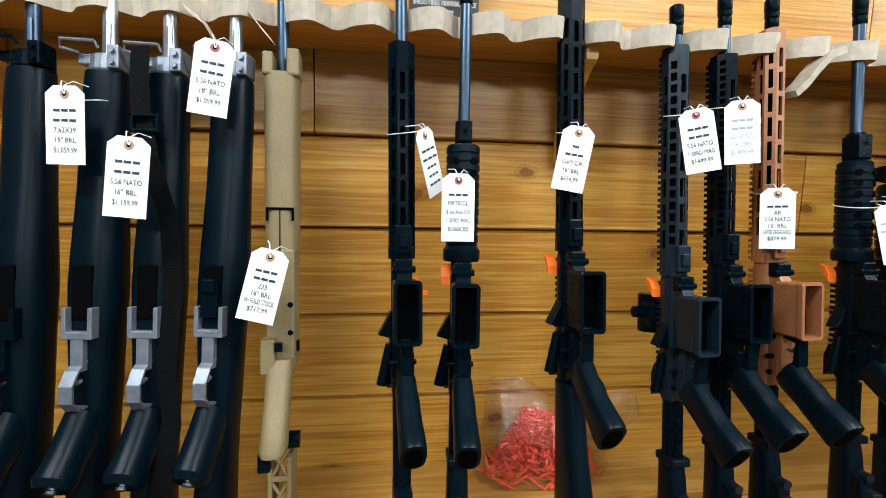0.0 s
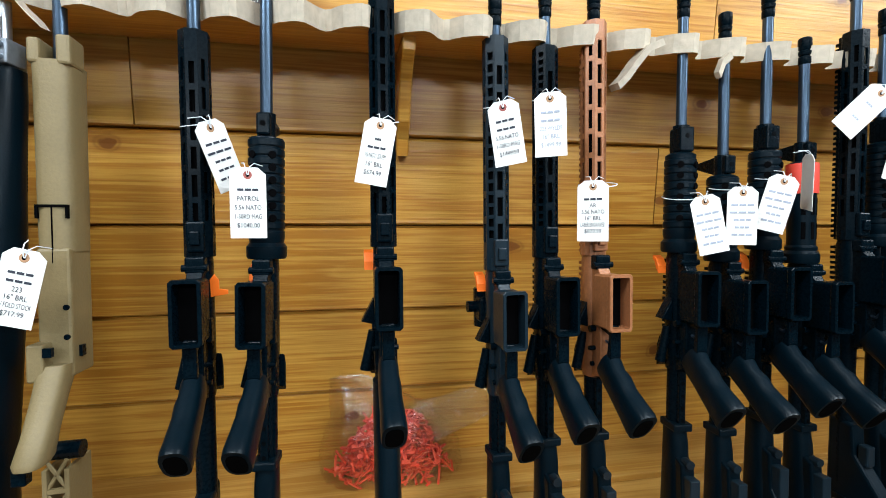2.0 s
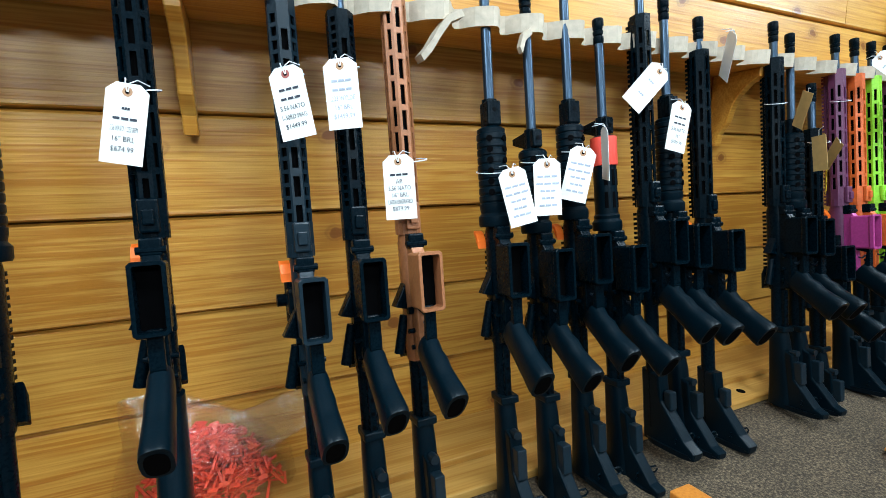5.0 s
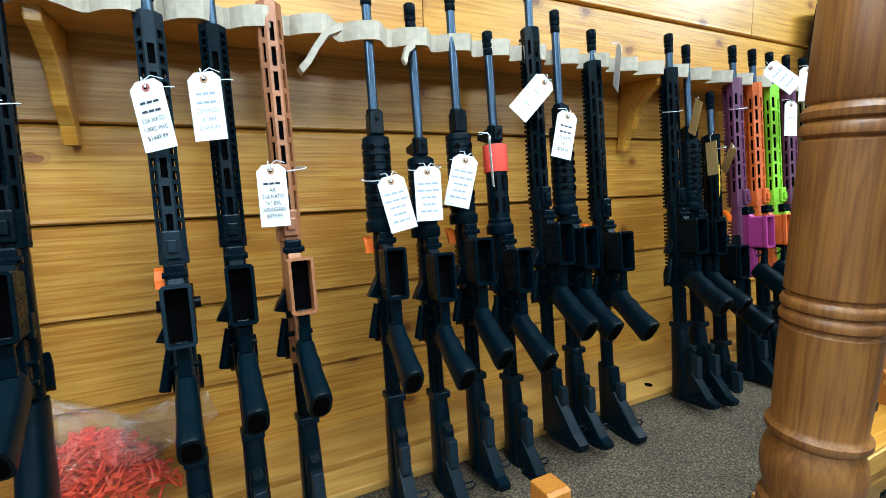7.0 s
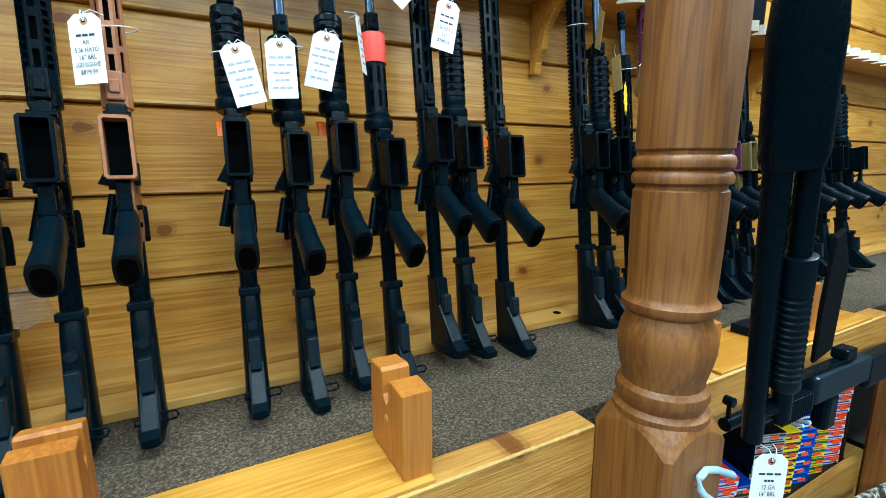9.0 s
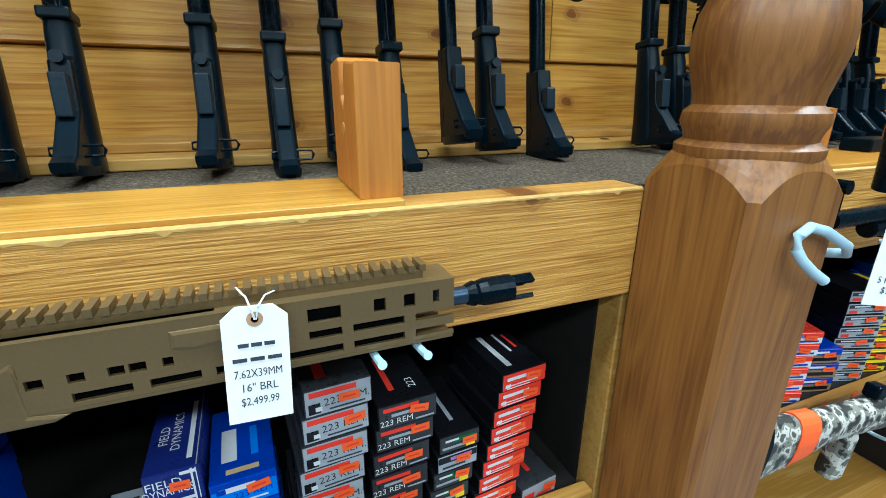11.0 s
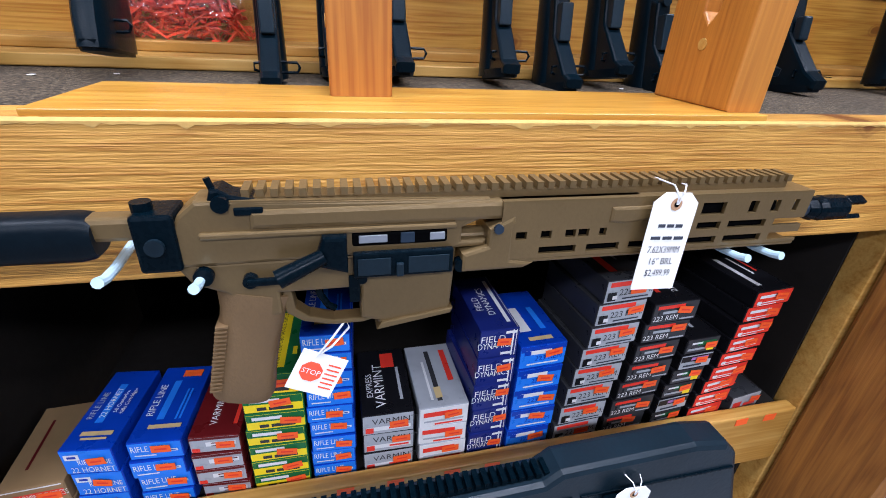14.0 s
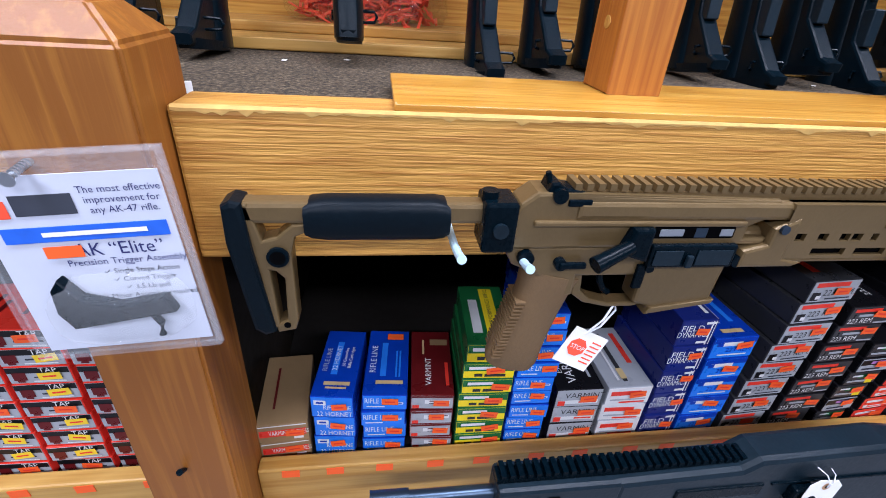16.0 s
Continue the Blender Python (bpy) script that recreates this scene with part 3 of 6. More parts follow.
def band(x, y, z, rad, m=None):
    """A loop of string tied round a fore-end."""
    pts = [((rad) * math.cos(a), (rad) * math.sin(a), 0.004 * math.sin(a + 1)) for a in [2 * math.pi * i / 20 for i in range(21)]]
    ob = part("string_tie", tube(pts, 0.0009, 6), STRING)
    ob.matrix_basis = pose(x, y, z)
    return tagged(ob, "thin white string tied round the fore-end", "string", "tag strings")


# ---- rifles in the rack ----
# local frame: z along the barrel from the butt, -y the underside, which faces the aisle


def mlok_handguard(r, s0, s1, material, rad=0.0195, style="slot"):
    bm = bmesh.new()
    L = s1 - s0
    side = 2 * rad * math.tan(math.pi / 8)
    for i in range(8):
        a = math.pi / 4 * i
        m = Matrix.Rotation(a, 4, "Z") @ Matrix.Translation((0, -rad, 0)) @ Matrix.Rotation(radians(90), 4, "X")
        sw = side * 0.23
        if style == "slot":
            pitch, slot = 0.040, 0.031
            wide = sw if i % 2 == 0 else sw * 0.85
        elif style == "hole":
            pitch, slot = 0.0125, 0.008
            wide = sw * 1.1
            if i % 2 == 0:
                pitch, slot = 0.045, 0.032
        else:
            pitch, slot = 0.019, 0.013
            wide = sw * 1.25
            if i % 2 == 0:
                pitch, slot = 0.042, 0.030
        vs = [s0]
        holes = set()
        z = s0 + (0.045 if i != 4 else L)
        z += 0.006 if i % 2 else 0
        while z + slot < s1 - 0.010:
            holes.add(len(vs))
            vs += [z, z + slot]
            z += pitch
        vs.append(s1)
        us = [-side / 2, -wide, wide, side / 2]
        add_panel(bm, m, us, vs, lambda a_, b_, hs=holes: a_ == 1 and b_ in hs, 0.0032)
    # rear clamp and top rail teeth, on the wall side
    add_cyl(bm, (0, 0, s0 - 0.001), (0, 0, s0 + 0.018), rad * 1.06, seg=16)
    add_box(bm, -0.008, 0.008, rad - 0.001, rad + 0.005, s0, s1)
    z = s0 + 0.004
    while z < s1 - 0.006:
        add_box(bm, -0.0105, 0.0105, rad + 0.004, rad + 0.009, z, z + 0.0055)
        z += 0.010
    guard = part("handguard", bm, material, r)
    # added dark core, so that the slots read as shaded openings
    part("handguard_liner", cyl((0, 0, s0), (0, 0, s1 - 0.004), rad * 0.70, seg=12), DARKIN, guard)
    bm = box(-0.012, 0.012, -rad - 0.008, -rad + 0.002, s0 + 0.006, s0 + 0.05, 0.003)
    add_box(bm, -0.007, 0.007, -rad - 0.013, -rad, s0 + 0.016, s0 + 0.036, 0.002)
    part("hand_stop", bm, material, guard)


def round_handguard(r, s0, s1, material, fsb=True, red=False):
    bm = bmesh.new()
    prof = [(0.027, s0), (0.029, s0 + 0.004), (0.029, s0 + 0.018), (0.0245, s0 + 0.024), (0.0255, s0 + 0.030)]
    z = s0 + 0.03
    if red:
        prof += [(0.0225, z + 0.004), (0.0225, s1 - 0.045), (0.024, s1 - 0.043), (0.024, s1 - 0.004), (0.018, s1)]
    else:
        while z < s1 - 0.012:
            prof += [(0.0262, z + 0.002), (0.0262, z + 0.0105), (0.0245, z + 0.012), (0.0245, z + 0.0135)]
            z += 0.0135
        prof += [(0.025, s1 - 0.004), (0.019, s1)]
    add_lathe(bm, prof, 22)
    guard = part("handguard", bm, material, r, smooth=True)
    if red:
        # slots are dark inlays with the shade of an opening in their colour
        for a in (-50, -130, -90):
            for k in range(3):
                z0 = s0 + 0.045 + 0.045 * k
                m = Matrix.Rotation(radians(a + 90), 4, "Z")
                part("vent_slot", box(-0.0035, 0.0035, -0.0232, -0.02, z0, z0 + 0.032, 0.001, m), DARKIN, guard)
    else:
        # holes are dark discs, their inner shade put into the colour
        for a in (-58, -122):
            z0 = s0 + 0.06
            while z0 < s1 - 0.014:
                m = Matrix.Rotation(radians(a + 90), 4, "Z")
                c = m @ Vector((0, -0.0278, z0))
                d = m @ Vector((0, -0.0238, z0))
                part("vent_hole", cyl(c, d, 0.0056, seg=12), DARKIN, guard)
                z0 += 0.0185
    if red:
        part("red_sleeve", lathe([(0.0253, s1 - 0.060), (0.0256, s1 - 0.058), (0.0256, s1 - 0.006), (0.0253, s1 - 0.004)], 22), REDWRAP, guard, "red card sleeve with dark print", smooth=True)
    if fsb:
        bm = box(-0.010, 0.010, -0.020, 0.012, s1 + 0.002, s1 + 0.034, 0.003)
        add_cyl(bm, (0, 0, s1), (0, 0, s1 + 0.036), 0.0135, seg=14)
        add_plate(bm, [(0.008, s1 + 0.0), (0.060, s1 + 0.018), (0.060, s1 + 0.030), (0.008, s1 + 0.036)], -0.005, 0.005, "yz", 0.0015)
        part("front_sight_base", bm, BLACK, r)
        part("bayonet_lug_hole", cyl((0, -0.0205, s1 + 0.018), (0, -0.018, s1 + 0.018), 0.0042, seg=12), DARKIN, r)


def sling_swivel(r, s):
    bm = tube([(-0.012, -0.060, s), (-0.020, -0.066, s + 0.002), (-0.020, -0.066, s + 0.010), (0.0, -0.062, s + 0.013), (0.033, -0.064, s + 0.012), (0.036, -0.066, s + 0.006), (0.033, -0.064, s), (0.0, -0.060, s - 0.001)], 0.0019, 6)
    part("sling_swivel", bm, BLACK, r)


def stock_standard(r, material, kind):
    if kind == "tube":
        part("buffer_tube", cyl((0, 0, 0.06), (0, 0, 0.30), 0.0145, seg=16), BLACK, r, smooth=True)
        ins = [ellipse((0, -0.006, 0.0), (0.020, 0, 0), (0, 0.030, 0), 14, 3), ellipse((0, -0.006, 0.05), (0.019, 0, 0), (0, 0.027, 0), 14, 3), ellipse((0, -0.003, 0.16), (0.017, 0, 0), (0, 0.022, 0), 14, 3), ellipse((0, 0, 0.19), (0.016, 0, 0), (0, 0.019, 0), 14, 3)]
        part("stock_body", loft(ins), material, r, smooth=True)
        bm = plate([(-0.022, 0.0), (-0.105, 0.0), (-0.108, 0.012), (-0.090, 0.020), (-0.045, 0.075), (-0.040, 0.135), (-0.020, 0.145)], -0.0125, 0.0125, "yz", 0.004)
        part("stock_toe", bm, material, r)
        part("release_lever", box(-0.009, 0.009, -0.060, -0.040, 0.066, 0.118, 0.002), GREYG, r, "worn grey latch plate")
        part("sling_socket", cyl((0, -0.047, 0.138), (0, -0.030, 0.138), 0.0075, seg=14), GREYG, r)
        part("stock_collar", box(-0.0175, 0.0175, -0.026, 0.018, 0.186, 0.200, 0.003), material, r)
        part("adjustment_rail", box(-0.006, 0.006, -0.022, -0.010, 0.19, 0.292, 0.002), BLACK, r)
        for k in range(4):
            part("position_hole", cyl((0, -0.0223, 0.205 + 0.022 * k), (0, -0.020, 0.205 + 0.022 * k), 0.0032, seg=10), DARKIN, r)
    elif kind == "rifle":
        ins = [ellipse((0, -0.040, 0.0), (0.019, 0, 0), (0, 0.062, 0), 16, 3.2), ellipse((0, -0.038, 0.03), (0.0195, 0, 0), (0, 0.060, 0), 16, 3.2), ellipse((0, -0.014, 0.20), (0.020, 0, 0), (0, 0.034, 0), 16, 2.6), ellipse((0, -0.006, 0.29), (0.020, 0, 0), (0, 0.026, 0), 16, 2.4)]
        part("stock_body", loft(ins), material, r, smooth=True)
    else:
        part("buffer_tube", cyl((0, 0, 0.03), (0, 0, 0.30), 0.0145, seg=16), BLACK, r, smooth=True)
        bm = plate([(0.022, 0.0), (-0.100, 0.0), (-0.104, 0.014), (-0.082, 0.030), (-0.030, 0.095), (-0.026, 0.150), (0.020, 0.155)], -0.014, 0.014, "yz", 0.005)
        part("stock_body", bm, material, r)
        part("latch", box(-0.009, 0.009, -0.05, -0.032, 0.080, 0.118, 0.003), GREYG, r, "worn grey latch plate")
    part("butt_pad", loft([ellipse((0, -0.04, -0.004), (0.017, 0, 0), (0, 0.058, 0), 14, 3), ellipse((0, -0.04, 0.008), (0.019, 0, 0), (0, 0.062, 0), 14, 3)]), RUBBER, r, smooth=True)
    sling_swivel(r, 0.020)


def ar_rifle(x, twist, hg=("slot", 0.83), colour=None, lower=None, stock="tube", muzzle=0.945, hider=True, lean_x=0.0, label="", flag=False, grip=None, optic=False, base_y=0.352, drop=0.0):
    colour, lower = colour or BLACK, lower or BLACK
    m = pose(x, base_y, DECK + 0.005 - drop, -8.0, lean_x, twist)
    r = root("rifle", m, label or "black modern sporting rifle standing in the rack", "rifle", "rifles in the rack")
    stock_standard(r, POLY, stock)
    # lower receiver
    pts = [(-0.004, 0.290), (-0.036, 0.300), (-0.042, 0.330), (-0.042, 0.360), (-0.040, 0.386), (-0.040, 0.468), (-0.024, 0.492), (-0.004, 0.496)]
    part("lower_receiver", plate(pts, -0.0105, 0.0105, "yz", 0.002), lower, r)
    # magazine well, open towards the aisle
    y0, y1, z0, z1, w, t = -0.083, -0.034, 0.384, 0.470, 0.0178, 0.0030

    def ring(y, e, c):
        a, b, d = w + e, z0 - e, z1 + e
        return [(-a + c, y, b), (a - c, y, b), (a, y, b + c), (a, y, d - c), (a - c, y, d), (-a + c, y, d), (-a, y, d - c), (-a, y, b + c)]
    bm = loft([ring(y1, 0.0, 0.003), ring(y0 + 0.012, 0.0, 0.003), ring(y0 + 0.008, 0.002, 0.004), ring(y0 + 0.001, 0.002, 0.004), ring(y0, 0.0012, 0.004), ring(y0, -t, 0.002), ring(y1 - 0.008, -t, 0.002)])
    well = part("magazine_well", bm, lower, r)
    # dark block in the well paints the shade of its depth
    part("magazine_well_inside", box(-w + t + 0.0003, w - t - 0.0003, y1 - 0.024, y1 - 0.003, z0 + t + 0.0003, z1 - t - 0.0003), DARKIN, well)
    # upper receiver
    bm = loft([ellipse((0, 0, 0.292), (0.0155, 0, 0), (0, 0.0165, 0), 14, 2.5), ellipse((0, 0.001, 0.310), (0.0165, 0, 0), (0, 0.019, 0), 14, 2.8), ellipse((0, 0.001, 0.490), (0.0165, 0, 0), (0, 0.019, 0), 14, 2.8), ellipse((0, 0, 0.503), (0.0165, 0, 0), (0, 0.0165, 0), 14, 2.2)])
    part("upper_receiver", bm, colour, r, smooth=True)
    bm = bmesh.new()
    for k in range(19):
        add_box(bm, -0.0105, 0.0105, 0.0185, 0.028, 0.302 + 0.01 * k, 0.3075 + 0.01 * k)
    part("top_rail", bm, colour, r)
    part("pivot_pin", cyl((-0.017, -0.030, 0.484), (0.017, -0.030, 0.484), 0.005, seg=10), BLACK, r)
    part("takedown_pin", cyl((-0.016, -0.022, 0.318), (0.016, -0.022, 0.318), 0.004, seg=10), BLACK, r)
    part("front_lug", box(-0.013, 0.013, -0.034, -0.014, 0.476, 0.500, 0.003), BLACK, r)
    # controls on the sides
    part("magazine_button", cyl((-0.012, -0.026, 0.378), (-0.021, -0.026, 0.378), 0.0055, seg=10), BLACK, r)
    part("bolt_catch", box(0.012, 0.020, -0.034, -0.020, 0.378, 0.412, 0.0015), BLACK, r)
    part("brass_deflector", plate([(-0.015, 0.378), (-0.036, 0.384), (-0.017, 0.420)], -0.012, 0.010, bevel=0.002), BLACK, r)
    part("selector", cyl((-0.021, -0.024, 0.345), (0.019, -0.024, 0.345), 0.004, seg=10), BLACK, r)
    bm = plate([(0.017, 0.300), (0.026, 0.292), (0.026, 0.330), (0.017, 0.350)], -0.022, 0.022, "yz", 0.002)
    part("charging_handle", bm, BLACK, r)
    part("forward_assist", cyl((-0.018, 0.000, 0.368), (-0.031, 0.000, 0.306), 0.0072, 0.0085, seg=12), BLACK, r, smooth=True)
    # trigger guard and trigger
    bm = bmesh.new()
    add_plate(bm, [(-0.038, 0.390), (-0.064, 0.388), (-0.069, 0.380), (-0.069, 0.340), (-0.060, 0.318), (-0.056, 0.334), (-0.062, 0.374), (-0.038, 0.380)], -0.0088, 0.0088, "yz", 0.001)
    part("trigger_guard", bm, BLACK, r)
    part("trigger", tube([(0, -0.040, 0.360), (0, -0.050, 0.358), (0, -0.057, 0.366)], 0.0026, 6), SILVERCAST if flag == "silver" else STEEL, r)
    # pistol grip, raked towards the butt
    way, across, top_of_grip = Vector((0, -0.80, -0.60)), Vector((0, -0.60, 0.80)), Vector((0, -0.042, 0.324))
    secs = []
    for d, hw, hl, shift in ((0.0, 0.0135, 0.024, 0.0), (0.014, 0.0150, 0.0265, 0.001), (0.030, 0.0152, 0.0240, -0.001), (0.046, 0.0162, 0.0250, 0.001), (0.062, 0.0160, 0.0240, -0.001), (0.086, 0.0168, 0.0255, 0.0), (0.110, 0.0175, 0.0285, 0.001), (0.117, 0.0168, 0.0275, 0.001)):
        secs.append(ellipse(top_of_grip + d * way + shift * across, (hw, 0, 0), hl * across, 18, 2.9))
    grip_part = part("pistol_grip", loft(secs), grip or POLY, r, smooth=True)
    c = top_of_grip + 0.1172 * way
    # thin dark cap paints the shade of the grip's hollow end
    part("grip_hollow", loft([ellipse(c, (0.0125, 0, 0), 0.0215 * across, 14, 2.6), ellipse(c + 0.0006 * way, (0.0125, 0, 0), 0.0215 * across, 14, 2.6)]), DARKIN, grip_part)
    part("grip_backstrap", box(-0.0115, 0.0115, -0.006, 0.010, 0.300, 0.345, 0.004, Matrix.Translation((0, -0.030, 0))), lower, r)
    # fore-end, barrel, muzzle
    style, top = hg
    if style == "cap":
        round_handguard(r, 0.500, top, POLY, fsb=False)
        bm = box(-0.013, 0.013, -0.019, 0.014, top + 0.001, top + 0.044, 0.003)
        add_cyl(bm, (0, 0, top), (0, 0, top + 0.048), 0.0135, seg=14)
        part("gas_block", bm, BLACK, r)
        part("gas_block_hole", cyl((0, -0.0195, top + 0.028), (0, -0.017, top + 0.028), 0.0042, seg=12), DARKIN, r)
    elif style == "round":
        round_handguard(r, 0.500, top, POLY)
    elif style == "red":
        round_handguard(r, 0.500, top, POLY, red=True)
    else:
        mlok_handguard(r, 0.500, top, colour, style=style)
    part("barrel", cyl((0, 0, 0.50), (0, 0, muzzle - 0.045), 0.0092, 0.0088, 16), STEEL, r, smooth=True)
    e = muzzle
    if hider:
        pr = [(0.0085, e - 0.05), (0.0105, e - 0.047), (0.0105, e - 0.036), (0.0085, e - 0.034), (0.0105, e - 0.032), (0.0115, e - 0.026), (0.0095, e - 0.024), (0.0112, e - 0.021), (0.0112, e - 0.002), (0.009, e), (0.004, e)]
        part("flash_hider", lathe(pr, 16), BLACK, r, smooth=True)
    if flag:
        bm = plate([(0.012, 0.462), (0.012, 0.475), (0.020, 0.489), (0.030, 0.494), (0.031, 0.488), (0.024, 0.482), (0.019, 0.470)], -0.030, -0.014, "yz", 0.001)
        part("chamber_flag", bm, FLAG, r, "orange plastic chamber flag")
    if optic:
        bm = box(-0.020, 0.020, 0.028, 0.062, 0.405, 0.45, 0.006)
        add_cyl(bm, (0, 0.060, 0.395), (0, 0.060, 0.462), 0.021, seg=18)
        add_cyl(bm, (-0.034, 0.058, 0.43), (0.03, 0.058, 0.43), 0.010, seg=14)
        part("red_dot_sight", bm, BLACK, r)
    return r


B = "black rifle with slotted aluminium fore-end, in the rack"
RB = "black carbine with ribbed round fore-end, in the rack"
ar_rifle(0.039, 4, ("slot", 0.822), label=B, stock="flat", drop=-0.006)
ar_rifle(0.122, -4, ("round", 0.680), label="black patrol carbine with ribbed round fore-end, in the rack", flag=True, drop=-0.001)
ar_rifle(0.304, 2, ("slot", 0.905), label=B, muzzle=0.98, flag=True, stock="rifle", drop=-0.019)
ar_rifle(0.491, 3, ("tri", 0.875), GREYG, GREYG, label="graphite grey rifle with triangular cut-outs in the fore-end", flag=True, optic=True, drop=0.021)
ar_rifle(0.574, 2, ("hole", 0.845), label="black rifle with drilled holes along its fore-end, in the rack", drop=0.001)
ar_rifle(0.661, 2, ("slot", 0.890), COPPER, COPPER, label="copper-brown rifle with slotted fore-end and engraved receiver", stock="tube", drop=-0.002)
ar_rifle(0.818, -4, ("cap", 0.675), label=RB, flag=True, muzzle=0.96, drop=-0.004)
ar_rifle(0.911, -1, ("round", 0.655), label=RB, muzzle=0.945, drop=0.013)
ar_rifle(0.993, -3, ("cap", 0.680), label=RB, flag=True, muzzle=0.97, drop=-0.008)
ar_rifle(1.085, 0, ("red", 0.690), label="black carbine with a red card sleeve round its fore-end", muzzle=0.92, drop=0.019)
ar_rifle(1.187, -2, ("slot", 0.890), label=B, muzzle=1.0, stock="flat", drop=-0.026)
ar_rifle(1.256, -3, ("cap", 0.700), label=RB, muzzle=0.955, drop=-0.012)
ar_rifle(1.363, -4, ("slot", 0.870), label=B, muzzle=0.945, flag=True, stock="flat", drop=0.006)
ar_rifle(1.621, -7, ("slot", 0.860), label=B, muzzle=0.95, drop=-0.010)
ar_rifle(1.695, -5, ("round", 0.690), label=RB, muzzle=0.94, drop=0.000)
ar_rifle(1.805, -4, ("slot", 0.780), label=B, muzzle=0.90, drop=0.074)
PURPLE = plain("purple_cerakote", (0.11, 0.028, 0.075), 0.42, 0.1, scale=180, bump=0.1)
MAGENTA = plain("magenta_cerakote", (0.36, 0.04, 0.20), 0.42, 0.1, scale=180, bump=0.1)
ORCERA = plain("orange_cerakote", (0.62, 0.12, 0.02), 0.42, 0.1, scale=180, bump=0.1)
GREEN = plain("lime_cerakote", (0.28, 0.62, 0.02), 0.42, 0.1, scale=180, bump=0.1)
OLIVE = plain("bronze_olive_cerakote", (0.16, 0.12, 0.035), 0.45, 0.1, scale=180, bump=0.1)
ODGREEN = plain("drab_green_cerakote", (0.06, 0.085, 0.045), 0.5, 0.1, scale=180, bump=0.1)
C = "%s painted rifle with slotted fore-end, in the rack"
ar_rifle(1.908, 0, ("slot", 0.865), PURPLE, MAGENTA, label=C % "purple and magenta", flag=True, muzzle=0.96)
ar_rifle(2.003, 0, ("slot", 0.860), ORCERA, ORCERA, label=C % "orange", muzzle=0.96)
ar_rifle(2.090, 0, ("slot", 0.860), GREEN, GREEN, label=C % "lime green", muzzle=0.96)
ar_rifle(2.180, 0, ("slot", 0.860), PURPLE, PURPLE, label=C % "purple", muzzle=0.96)
ar_rifle(2.270, 0, ("slot", 0.860), OLIVE, OLIVE, label=C % "bronze", muzzle=0.96)
ar_rifle(2.360, 0, ("slot", 0.840), label=B, muzzle=0.94)
ar_rifle(2.62, 0, ("slot", 0.840), ODGREEN, ODGREEN, label=C % "drab green", muzzle=0.94)
ar_rifle(2.75, 0, ("slot", 0.840), label=B, muzzle=0.94)
ar_rifle(2.88, 0, ("slot", 0.840), PURPLE, label=C % "dark purple", muzzle=0.94)
ar_rifle(3.05, 0, ("round", 0.69), label=RB, muzzle=0.94)


